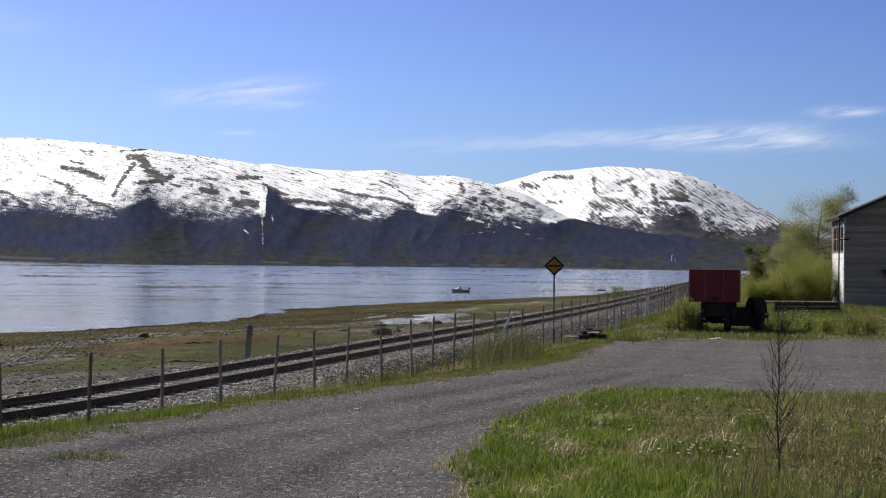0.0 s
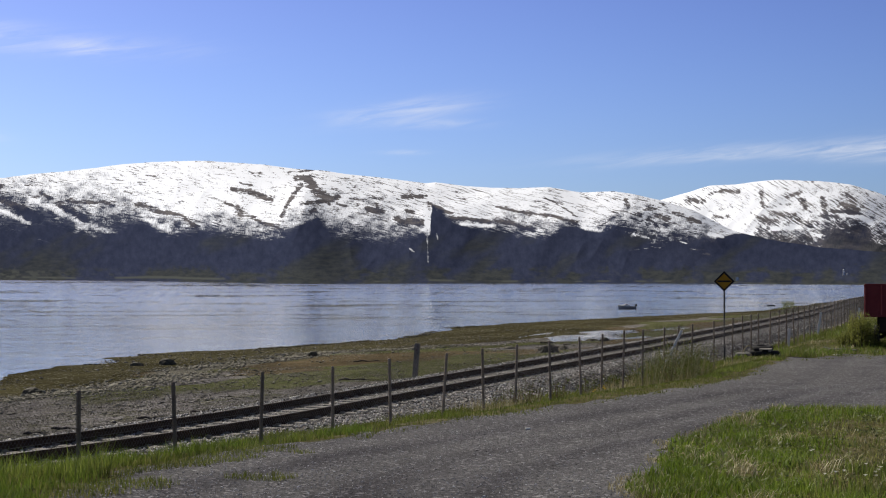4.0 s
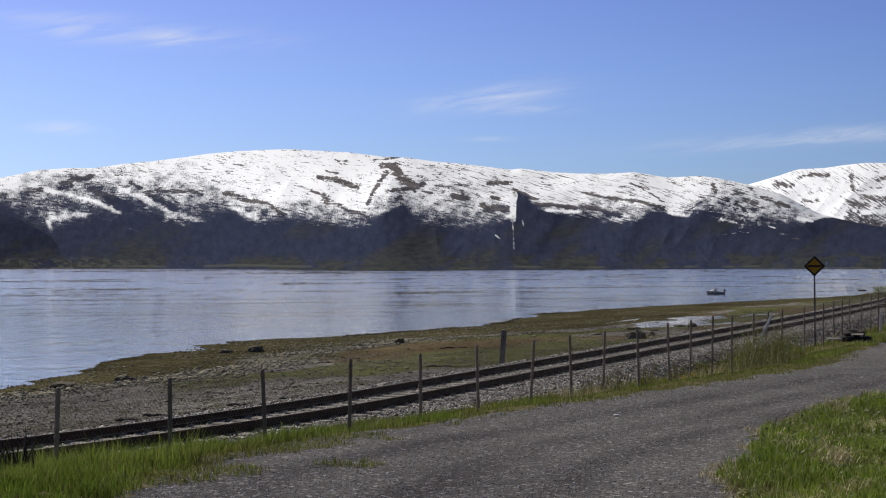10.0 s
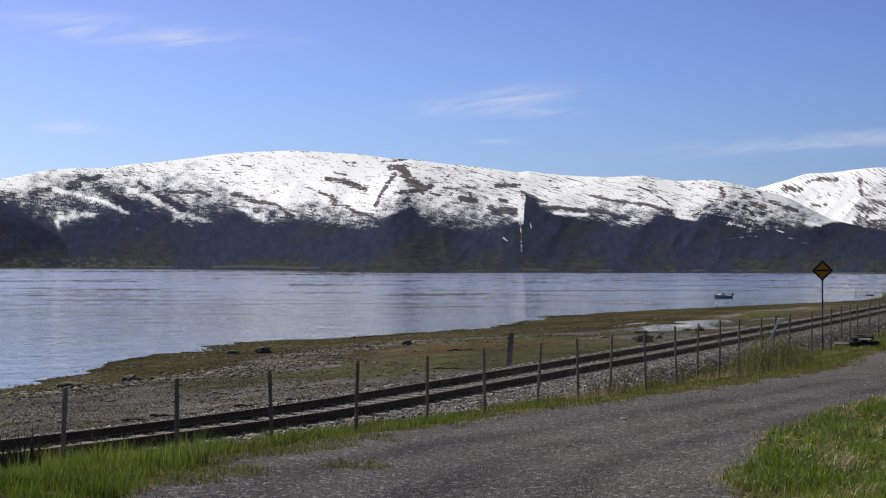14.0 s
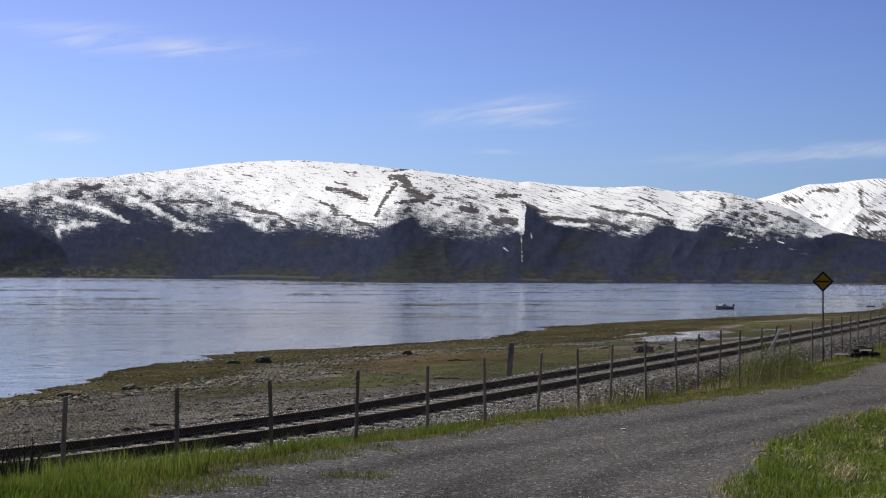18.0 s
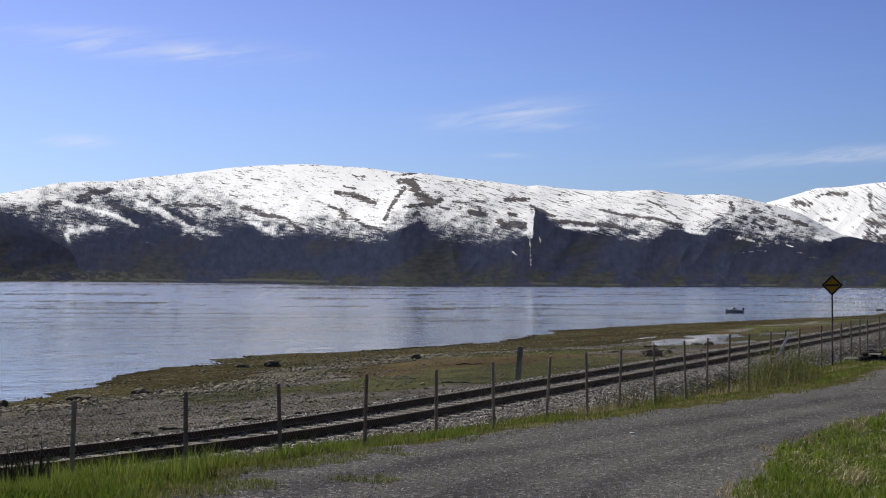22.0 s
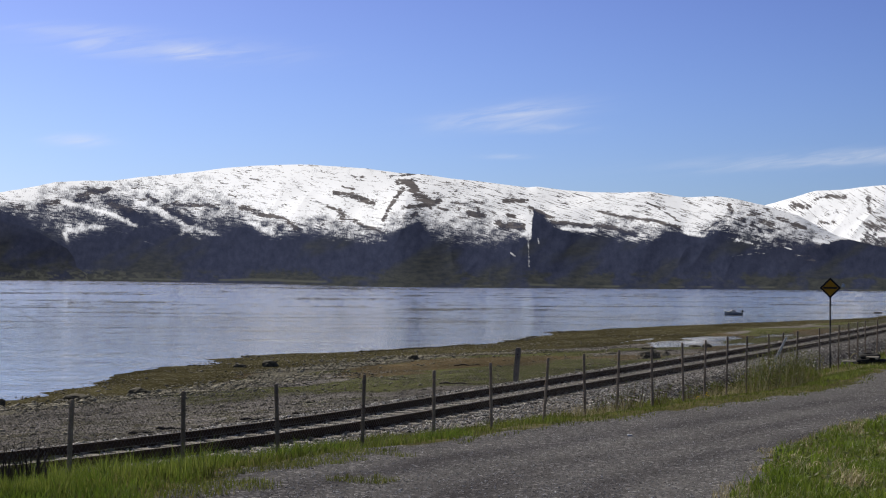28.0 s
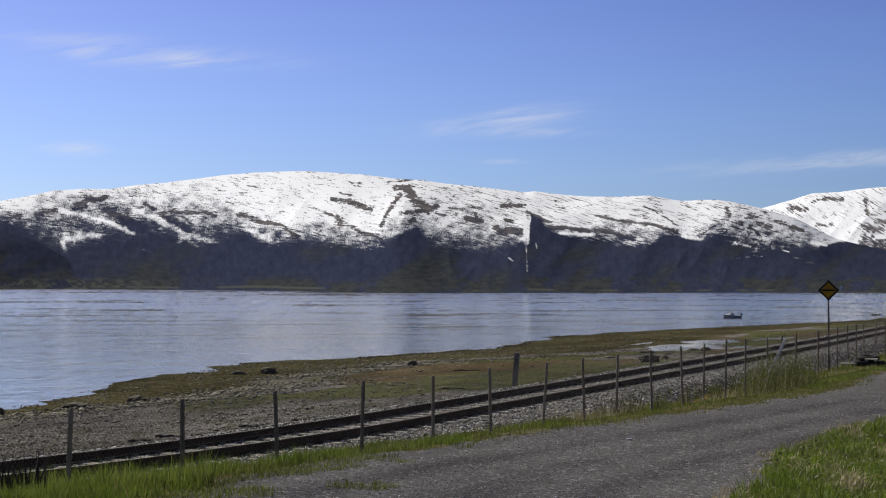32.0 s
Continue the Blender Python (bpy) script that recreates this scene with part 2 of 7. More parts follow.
def water_material(name="fjord_water", calm=1.0, gloss=(0.19, 0.07)):
    """Fjord water: a mirror broken by fine ripples, with calmer and rougher lanes."""
    m, nt, nd, ln, bs = nodes_of(name)
    pos = nd.new("ShaderNodeNewGeometry").outputs["Position"]
    bs.inputs["Base Color"].default_value = (0.105, 0.102, 0.090, 1)
    bs.inputs["IOR"].default_value = 1.33
    # the finest ripples scatter a broad, faint sheen of sun and sky
    bs.inputs["Coat Weight"].default_value, bs.inputs["Coat Roughness"].default_value, bs.inputs["Coat IOR"].default_value = 0.15 * calm, 0.6, 1.33
    # wind lanes: long and narrow, broader the farther out they lie
    sep = nd.new("ShaderNodeSeparateXYZ")
    ln.new(pos, sep.inputs[0])

    def calc(op, *vals):
        n = nd.new("ShaderNodeMath")
        n.operation = op
        for k, v in enumerate(vals):
            if isinstance(v, (int, float)):
                n.inputs[k].default_value = v
            else:
                ln.new(v, n.inputs[k])
        return n.outputs[0]
    offing = calc("SQRT", calc("ADD", calc("POWER", sep.outputs["X"], 2.0), calc("POWER", sep.outputs["Y"], 2.0)))
    bearing = calc("DIVIDE", sep.outputs["X"], calc("MAXIMUM", offing, 1.0))
    comb = nd.new("ShaderNodeCombineXYZ")
    ln.new(calc("MULTIPLY", bearing, 9.0), comb.inputs[0])
    ln.new(calc("ADD", calc("DIVIDE", 4200.0, calc("MAXIMUM", offing, 20.0)), calc("MULTIPLY", bearing, 2.0)), comb.inputs[1])
    lanes = ramp_node(nd, ln, noise_node(nd, ln, comb.outputs[0], 1.0, 5.0, 0.68), 0.50, 0.62)
    rr = nd.new("ShaderNodeMapRange")
    rr.inputs["To Min"].default_value, rr.inputs["To Max"].default_value = gloss
    ln.new(lanes, rr.inputs["Value"])
    paw = nd.new("ShaderNodeCombineXYZ")
    ln.new(calc("MULTIPLY", bearing, 170.0), paw.inputs[0])
    ln.new(calc("DIVIDE", 3000.0, calc("MAXIMUM", offing, 20.0)), paw.inputs[1])
    paws = calc("MULTIPLY", calc("SUBTRACT", noise_node(nd, ln, paw.outputs[0], 1.0, 4.0, 0.6), 0.5), 0.36 * calm)
    # the sheltered water by the shore lies smoother than the open fjord
    out = nd.new("ShaderNodeMath")
    out.operation = "SUBTRACT"
    ln.new(sep.outputs["Y"], out.inputs[0])
    ln.new(sep.outputs["X"], out.inputs[1])
    open_w = nd.new("ShaderNodeMapRange")
    open_w.inputs["From Min"].default_value, open_w.inputs["From Max"].default_value = 70, 600
    open_w.inputs["To Min"].default_value, open_w.inputs["To Max"].default_value = 0.36, 1.0
    ln.new(out.outputs[0], open_w.inputs["Value"])
    rough = nd.new("ShaderNodeMath")
    rough.operation = "MULTIPLY"
    ln.new(calc("MAXIMUM", calc("ADD", rr.outputs[0], paws), 0.02), rough.inputs[0])
    ln.new(open_w.outputs[0], rough.inputs[1])
    ln.new(rough.outputs[0], bs.inputs["Roughness"])
    mp = nd.new("ShaderNodeMapping")
    mp.inputs["Rotation"].default_value = (0, 0, radians(-24))
    ln.new(pos, mp.inputs["Vector"])
    n1 = noise_node(nd, ln, mp.outputs[0], 1.0, 5.0, 0.6, (1.7, 1.0, 1.0))
    n2 = noise_node(nd, ln, mp.outputs[0], 0.16, 4.0, 0.55, (1.7, 1.0, 1.0))
    ad = nd.new("ShaderNodeMath")
    ad.operation = "MULTIPLY_ADD"
    ln.new(n2, ad.inputs[0])
    ad.inputs[1].default_value = 2.2
    ln.new(n1, ad.inputs[2])
    st = nd.new("ShaderNodeMapRange")
    st.inputs["To Min"].default_value, st.inputs["To Max"].default_value = 1.0, 0.55
    ln.new(lanes, st.inputs["Value"])
    b = nd.new("ShaderNodeBump")
    b.inputs["Distance"].default_value = 0.036 * calm
    ln.new(st.outputs[0], b.inputs["Strength"])
    ln.new(ad.outputs[0], b.inputs["Height"])
    ln.new(b.outputs[0], bs.inputs["Normal"])
    return m


def mountain_material():
    """Snow where the mesh's 'snow' layer is high; below it rock, bare birches blued by painted distance haze and, by
    the shore, green fields.
    """
    m, nt, nd, ln, bs = nodes_of("mountain")
    pos = nd.new("ShaderNodeNewGeometry").outputs["Position"]

    def layer(n):
        a = nd.new("ShaderNodeAttribute")
        a.attribute_name = n
        return a.outputs["Fac"]
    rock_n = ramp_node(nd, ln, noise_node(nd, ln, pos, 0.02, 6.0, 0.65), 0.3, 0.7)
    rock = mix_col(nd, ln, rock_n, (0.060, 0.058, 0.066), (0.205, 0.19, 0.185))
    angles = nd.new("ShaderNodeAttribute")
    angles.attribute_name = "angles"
    # the navy tones and dull greens have distance haze mixed into their colour
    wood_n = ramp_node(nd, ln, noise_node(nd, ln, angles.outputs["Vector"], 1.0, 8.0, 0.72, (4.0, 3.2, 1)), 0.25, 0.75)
    hazed_wood = mix_col(nd, ln, wood_n, (0.019, 0.025, 0.048), (0.044, 0.052, 0.089))
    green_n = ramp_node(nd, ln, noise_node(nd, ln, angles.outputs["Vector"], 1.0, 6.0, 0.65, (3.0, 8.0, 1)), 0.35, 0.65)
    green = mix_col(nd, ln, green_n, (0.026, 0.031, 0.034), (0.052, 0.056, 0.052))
    low = mix_col(nd, ln, layer("green"), hazed_wood, green)
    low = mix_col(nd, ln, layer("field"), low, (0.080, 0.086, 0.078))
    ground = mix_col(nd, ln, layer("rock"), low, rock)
    # snow lies in long wind-drawn streaks; the wood's upper edge breaks it into stubble
    def coords(n):
        a = nd.new("ShaderNodeAttribute")
        a.attribute_name = n
        return a.outputs["Vector"]

    def calc(op, *vals):
        n = nd.new("ShaderNodeMath")
        n.operation = op
        for k, v in enumerate(vals):
            if isinstance(v, (int, float)):
                n.inputs[k].default_value = v
            else:
                ln.new(v, n.inputs[k])
        return n.outputs[0]
    wide_a = noise_node(nd, ln, coords("lie_a"), 1.0, 6.0, 0.65, (2.6, 17.0, 1), 0.4)
    wide_b = noise_node(nd, ln, coords("lie_b"), 1.0, 6.0, 0.65, (3.4, 16.0, 1), 0.5)
    one = calc("SUBTRACT", 1.0, layer("side"))
    drawn = calc("ADD", calc("MULTIPLY", wide_a, one), calc("MULTIPLY", wide_b, layer("side")))
    curls = noise_node(nd, ln, coords("angles"), 1.0, 5.0, 0.62, (3.4, 6.2, 1), 1.6)
    # thin bare ribs that follow the lie of the slope, broken off here and there
    thin_a = noise_node(nd, ln, coords("lie_a"), 1.0, 4.0, 0.5, (0.6, 11.0, 1), 0.35)
    thin_b = noise_node(nd, ln, coords("lie_b"), 1.0, 4.0, 0.5, (1.2, 10.5, 1), 0.35)
    thin = calc("ADD", calc("MULTIPLY", thin_a, one), calc("MULTIPLY", thin_b, layer("side")))
    rib = calc("SUBTRACT", 1.0, ramp_node(nd, ln, calc("ABSOLUTE", calc("SUBTRACT", thin, 0.5)), 0.004, 0.022))
    gaps = calc("MULTIPLY_ADD", layer("lines"), 0.13, noise_node(nd, ln, coords("lie_a"), 1.0, 4.0, 0.6, (2.2, 5.0, 1)))
    rib = calc("MULTIPLY", calc("MULTIPLY", rib, ramp_node(nd, ln, gaps, 0.52, 0.66)), ramp_node(nd, ln, layer("lines"), 0.0, 0.5))
    # well below the snow line and on closed fields the drifts vary less
    reach = calc("MULTIPLY_ADD", layer("broken"), 9.0, calc("MULTIPLY_ADD", layer("rock"), 4.0, 2.5))
    cover = calc("MULTIPLY_ADD", calc("SUBTRACT", drawn, 0.5), reach, layer("snow"))
    cover = calc("MULTIPLY_ADD", calc("SUBTRACT", curls, 0.5), calc("MULTIPLY", layer("mottle"), 14.0), cover)
    cover = calc("MULTIPLY_ADD", rib, -4.5, cover)
    col = mix_col(nd, ln, ramp_node(nd, ln, cover, -0.40, 0.40), ground, (0.915, 0.948, 0.985))
    # leafless trees veil the snow with fine upright strokes
    stub = noise_node(nd, ln, coords("angles"), 1.0, 5.0, 0.75, (34.0, 9.0, 1))
    stand = noise_node(nd, ln, coords("angles"), 1.0, 4.0, 0.6, (2.4, 3.4, 1))
    veil = calc("ADD", layer("trees"), calc("ADD", calc("MULTIPLY", calc("SUBTRACT", stub, 0.5), 2.0), calc("MULTIPLY", calc("SUBTRACT", stand, 0.5), 2.2)))
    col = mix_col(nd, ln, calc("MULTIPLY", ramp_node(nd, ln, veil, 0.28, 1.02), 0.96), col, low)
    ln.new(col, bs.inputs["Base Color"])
    bs.inputs["Roughness"].default_value = 0.9
    bs.inputs["Specular IOR Level"].default_value = 0.0
    b = nd.new("ShaderNodeBump")
    b.inputs["Strength"].default_value, b.inputs["Distance"].default_value = 0.15, 2.5
    ln.new(noise_node(nd, ln, pos, 0.05, 6.0, 0.65), b.inputs["Height"])
    ln.new(b.outputs[0], bs.inputs["Normal"])
    return m


def gravel_material(name, c1, c2, dark, cell=38.0, tracks=False):
    """Crushed stone: single grains as small cells, each with its own tone, over broad darker and paler patches."""
    m, nt, nd, ln, bs = nodes_of(name)
    pos = nd.new("ShaderNodeNewGeometry").outputs["Position"]
    vor = nd.new("ShaderNodeTexVoronoi")
    vor.inputs["Scale"].default_value = cell
    ln.new(pos, vor.inputs["Vector"])
    sep = nd.new("ShaderNodeSeparateColor")
    ln.new(vor.outputs["Color"], sep.inputs[0])
    col = mix_col(nd, ln, sep.outputs[0], c1, c2)
    big = nd.new("ShaderNodeTexVoronoi")
    big.inputs["Scale"].default_value = cell * 0.55
    ln.new(pos, big.inputs["Vector"])
    sep2 = nd.new("ShaderNodeSeparateColor")
    ln.new(big.outputs["Color"], sep2.inputs[0])
    pale = ramp_node(nd, ln, sep2.outputs[1], 0.90, 0.94)
    col = mix_col(nd, ln, pale, col, (c2[0] * 1.7, c2[1] * 1.7, c2[2] * 1.7))
    patch = ramp_node(nd, ln, noise_node(nd, ln, pos, 0.45, 5.0, 0.6), 0.35, 0.7)
    col = mix_col(nd, ln, patch, col, dark, "MULTIPLY")
    if tracks:
        lanes = ramp_node(nd, ln, noise_node(nd, ln, pos, 1.0, 3.0, 0.5, (1.4, 0.05, 1)), 0.4, 0.62)
        col = mix_col(nd, ln, lanes, col, (0.86, 0.86, 0.88), "MULTIPLY")
        rut = nd.new("ShaderNodeAttribute")
        rut.attribute_name = "rut"
        col = mix_col(nd, ln, rut.outputs["Fac"], col, (0.62, 0.61, 0.64), "MULTIPLY")
    ln.new(col, bs.inputs["Base Color"])
    bs.inputs["Roughness"].default_value = 1.0
    bs.inputs["Specular IOR Level"].default_value = 0.0
    b = nd.new("ShaderNodeBump")
    b.inputs["Strength"].default_value, b.inputs["Distance"].default_value = 0.9, 0.02
    ln.new(vor.outputs["Distance"], b.inputs["Height"])
    ln.new(b.outputs[0], bs.inputs["Normal"])
    return m


def beach_material():
    """Foreshore: shingle up the shore, green weed flats, brown wrack towards the water's edge."""
    m, nt, nd, ln, bs = nodes_of("foreshore")
    pos = nd.new("ShaderNodeNewGeometry").outputs["Position"]

    def layer(n):
        a = nd.new("ShaderNodeAttribute")
        a.attribute_name = n
        return a.outputs["Fac"]
    def blend(zone, noise):
        """A zone whose border breaks up into clumps."""
        n = nd.new("ShaderNodeMath")
        n.operation = "MULTIPLY_ADD"
        ln.new(noise, n.inputs[0])
        n.inputs[1].default_value = 1.7
        off = nd.new("ShaderNodeMath")
        off.operation = "SUBTRACT"
        ln.new(zone, off.inputs[0])
        off.inputs[1].default_value = 0.85
        ln.new(off.outputs[0], n.inputs[2])
        return n.outputs[0]
    vor = nd.new("ShaderNodeTexVoronoi")
    vor.inputs["Scale"].default_value = 9.0
    ln.new(pos, vor.inputs["Vector"])
    sep = nd.new("ShaderNodeSeparateColor")
    ln.new(vor.outputs["Color"], sep.inputs[0])
    shingle = mix_col(nd, ln, sep.outputs[0], (0.045, 0.042, 0.043), (0.25, 0.235, 0.226))
    shells = ramp_node(nd, ln, sep.outputs[1], 0.90, 0.95)
    shingle = mix_col(nd, ln, shells, shingle, (0.34, 0.33, 0.29))
    fine = noise_node(nd, ln, pos, 6.0, 5.0, 0.7)
    clump = noise_node(nd, ln, pos, 1.6, 6.0, 0.75, (1.0, 0.6, 1.0))
    mott = ramp_node(nd, ln, noise_node(nd, ln, pos, 0.6, 6.0, 0.7), 0.35, 0.65)
    green = mix_col(nd, ln, mott, (0.046, 0.051, 0.020), (0.098, 0.105, 0.043))
    wrack = mix_col(nd, ln, mott, (0.037, 0.034, 0.017), (0.069, 0.062, 0.031))
    rust = mix_col(nd, ln, mott, (0.066, 0.052, 0.030), (0.110, 0.082, 0.047))
    col = mix_col(nd, ln, ramp_node(nd, ln, blend(layer("green"), clump), 0.40, 0.62), shingle, green)
    col = mix_col(nd, ln, ramp_node(nd, ln, blend(layer("rust"), clump), 0.45, 0.65), col, rust)
    col = mix_col(nd, ln, ramp_node(nd, ln, blend(layer("wrack"), clump), 0.38, 0.58), col, wrack)
    col = mix_col(nd, ln, ramp_node(nd, ln, clump, 0.52, 0.66), col, (0.042, 0.037, 0.022))
    belt = mix_col(nd, ln, sep.outputs[2], (0.07, 0.066, 0.05), (0.26, 0.245, 0.20))
    col = mix_col(nd, ln, ramp_node(nd, ln, layer("belt"), 0.3, 0.7), col, belt)
    col = mix_col(nd, ln, ramp_node(nd, ln, sep.outputs[1], 0.86, 0.93), col, (0.15, 0.14, 0.11))
    hsv = nd.new("ShaderNodeHueSaturation")
    mr = nd.new("ShaderNodeMapRange")
    mr.inputs["From Min"].default_value, mr.inputs["From Max"].default_value = 0.3, 0.7
    mr.inputs["To Min"].default_value, mr.inputs["To Max"].default_value = 0.5, 1.5
    ln.new(fine, mr.inputs["Value"])
    wide = nd.new("ShaderNodeMapRange")
    wide.inputs["From Min"].default_value, wide.inputs["From Max"].default_value = 0.35, 0.65
    wide.inputs["To Min"].default_value, wide.inputs["To Max"].default_value = 0.68, 1.36
    ln.new(noise_node(nd, ln, pos, 0.14, 4.0, 0.6, (1.0, 0.5, 1.0)), wide.inputs["Value"])
    both = nd.new("ShaderNodeMath")
    both.operation = "MULTIPLY"
    ln.new(mr.outputs[0], both.inputs[0])
    ln.new(wide.outputs[0], both.inputs[1])
    ln.new(both.outputs[0], hsv.inputs["Value"])
    ln.new(col, hsv.inputs["Color"])
    ln.new(hsv.outputs[0], bs.inputs["Base Color"])
    bs.inputs["Roughness"].default_value = 1.0
    bs.inputs["Specular IOR Level"].default_value = 0.0
    b = nd.new("ShaderNodeBump")
    b.inputs["Strength"].default_value, b.inputs["Distance"].default_value = 0.8, 0.08
    ln.new(fine, b.inputs["Height"])
    ln.new(b.outputs[0], bs.inputs["Normal"])
    return m


M_POOL = water_material("tide_pool_water", 0.35, (0.15, 0.08))
M_WATER, M_MOUNT, M_BEACH = water_material(), mountain_material(), beach_material()
M_ROAD = gravel_material("road_gravel", (0.066, 0.064, 0.0645), (0.192, 0.187, 0.186), (0.80, 0.80, 0.80), 44.0, True)
M_BALLAST = gravel_material("ballast_bed", (0.07, 0.063, 0.055), (0.30, 0.28, 0.255), (0.75, 0.74, 0.72), 14.0)
M_SOIL = surface("turf_soil", (0.05, 0.055, 0.022), (0.115, 0.10, 0.05), 0.95, 0.8, 18.0, 0.5, 0.5, world=True, stain=(0.17, 0.15, 0.10), stain_scale=0.9, spec=0.0)
M_STONE = surface("crushed_stone", (0.22, 0.212, 0.20), (0.54, 0.52, 0.485), 0.9, 6.0, 60.0, 0.25, 0.1, island=0.95)
M_PEBBLE = surface("road_stone", (0.205, 0.203, 0.21), (0.445, 0.443, 0.455), 0.9, 6.0, 60.0, 0.2, 0.1, island=0.8)
M_SHINGLE = surface("shore_stone", (0.098, 0.089, 0.073), (0.265, 0.243, 0.204), 0.85, 5.0, 40.0, 0.3, 0.2, island=0.75)
M_BELT = surface("pale_shore_stone", (0.155, 0.142, 0.098), (0.30, 0.275, 0.205), 0.85, 5.0, 40.0, 0.3, 0.2, island=0.45)
M_BOULDER = surface("shore_boulder", (0.06, 0.054, 0.036), (0.13, 0.117, 0.08), 0.85, 3.0, 25.0, 0.4, 0.6)
M_GRASS = leaf_material("green_grass", (0.11, 0.15, 0.025), (0.19, 0.235, 0.044), (0.25, 0.26, 0.075))
M_LUSH = leaf_material("lush_grass", (0.104, 0.158, 0.017), (0.165, 0.235, 0.029), (0.23, 0.27, 0.054))
M_VERGE = leaf_material("verge_clump_grass", (0.075, 0.122, 0.014), (0.130, 0.195, 0.025), (0.195, 0.225, 0.046))
M_MEADOW = leaf_material("meadow_grass", (0.085, 0.110, 0.020), (0.150, 0.170, 0.036), (0.25, 0.225, 0.085))
M_STRAW = leaf_material("dry_grass", (0.28, 0.235, 0.11), (0.46, 0.40, 0.22), (0.62, 0.57, 0.37), 0.2)
M_STALK = leaf_material("brown_stalks", (0.14, 0.10, 0.06), (0.22, 0.16, 0.09), (0.30, 0.23, 0.13), 0.2)
M_DEADSTEM = leaf_material("dead_stems", (0.028, 0.022, 0.018), (0.055, 0.043, 0.034), (0.09, 0.075, 0.055), 0.05)
M_HERB = leaf_material("dry_herbs", (0.15, 0.15, 0.050), (0.26, 0.245, 0.090), (0.245, 0.27, 0.066), 0.3)
M_RAIL = surface("rusty_rail", (0.045, 0.031, 0.024), (0.078, 0.052, 0.039), 0.95, 2.0, 60.0, 0.3, 0.2, world=True, spec=0.0)
M_RAILHEAD = surface("worn_rail_head", (0.10, 0.085, 0.07), (0.17, 0.15, 0.13), 0.75, 3.0, 60.0, 0.15, 0.0, metal=0.3)
M_SLEEPER = surface("concrete_sleeper", (0.175, 0.162, 0.140), (0.30, 0.278, 0.242), 0.9, 4.0, 50.0, 0.3, 0.3, rand=0.2)
M_POST = surface("grey_fence_post", (0.22, 0.17, 0.125), (0.33, 0.265, 0.205), 0.8, 5.0, 60.0, 0.3, 0.2, rand=0.25)
M_WIRE = surface("galvanised_wire", (0.14, 0.13, 0.122), (0.21, 0.195, 0.185), 0.8, 5.0, 60.0, 0.2, 0.0)
M_OLDWOOD = surface("weathered_wood", (0.17, 0.152, 0.125), (0.30, 0.27, 0.225), 0.9, 4.0, 40.0, 0.4, 0.5, stretch=(1, 1, 0.15))
M_WHITE = surface("white_paint", (0.62, 0.62, 0.60), (0.80, 0.80, 0.78), 0.6, 6.0, 40.0, 0.15, 0.1)
M_YELLOW = surface("yellow_sign", (0.34, 0.17, 0.010), (0.42, 0.22, 0.015), 0.5, 3.0, 30.0, 0.1, 0.0)
M_BLACK = surface("black_paint", (0.012, 0.012, 0.013), (0.022, 0.022, 0.024), 0.5, 6.0, 40.0, 0.2, 0.0)
M_STEEL = surface("grey_steel", (0.05, 0.05, 0.05), (0.085, 0.083, 0.08), 0.6, 6.0, 60.0, 0.2, 0.1)
M_RED = surface("faded_red_paint", (0.175, 0.028, 0.032), (0.235, 0.044, 0.046), 0.65, 2.5, 40.0, 0.2, 0.1, stain=(0.10, 0.035, 0.025), stain_scale=4.0, stain_at=(0.6, 0.75))
M_REDRIB = surface("worn_red_rib", (0.29, 0.055, 0.052), (0.39, 0.095, 0.085), 0.65, 4.0, 40.0, 0.2, 0.1)
M_RUBBER = surface("black_rubber", (0.020, 0.019, 0.019), (0.042, 0.040, 0.038), 0.9, 6.0, 50.0, 0.3, 0.2)
M_RUST = surface("rusty_steel", (0.030, 0.022, 0.018), (0.065, 0.042, 0.032), 0.85, 4.0, 40.0, 0.4, 0.3)
M_GREYWALL = surface("weathered_boards", (0.28, 0.235, 0.165), (0.42, 0.355, 0.26), 0.9, 1.2, 22.0, 0.35, 0.4, rand=0.25, stretch=(0.25, 1, 3))
M_PEEL = surface("peeling_white_boards", (0.66, 0.66, 0.64), (0.80, 0.80, 0.78), 0.8, 4.0, 25.0, 0.2, 0.3, rand=0.12, stain=(0.24, 0.23, 0.21), stain_scale=3.0, stain_at=(0.5, 0.62))
M_DARKWOOD = surface("dark_old_timber", (0.055, 0.047, 0.040), (0.11, 0.095, 0.08), 0.9, 3.0, 30.0, 0.4, 0.5)
M_BROWNWOOD = surface("bare_brown_boards", (0.14, 0.115, 0.10), (0.24, 0.20, 0.175), 0.9, 3.0, 25.0, 0.35, 0.3, rand=0.2)
M_ROOF = surface("dark_roofing", (0.035, 0.032, 0.034), (0.06, 0.055, 0.056), 0.8, 2.0, 30.0, 0.3, 0.3)
M_GLASS = surface("dark_window_glass", (0.02, 0.022, 0.025), (0.03, 0.032, 0.036), 0.08, 2.0, 10.0, 0.1, 0.0)
M_CONCRETE = surface("old_concrete", (0.13, 0.125, 0.115), (0.22, 0.21, 0.195), 0.9, 2.0, 25.0, 0.35, 0.4, stain=(0.06, 0.06, 0.05), stain_scale=1.5)
M_BARK = surface("grey_bark", (0.07, 0.062, 0.055), (0.16, 0.15, 0.14), 0.9, 3.0, 20.0, 0.4, 0.4)
M_TWIG = surface("dark_twig", (0.045, 0.036, 0.03), (0.08, 0.065, 0.052), 0.85, 8.0, 60.0, 0.2, 0.1)
M_BIRCH = leaf_material("spring_leaves", (0.22, 0.235, 0.085), (0.29, 0.29, 0.12), (0.36, 0.35, 0.18), 0.55)
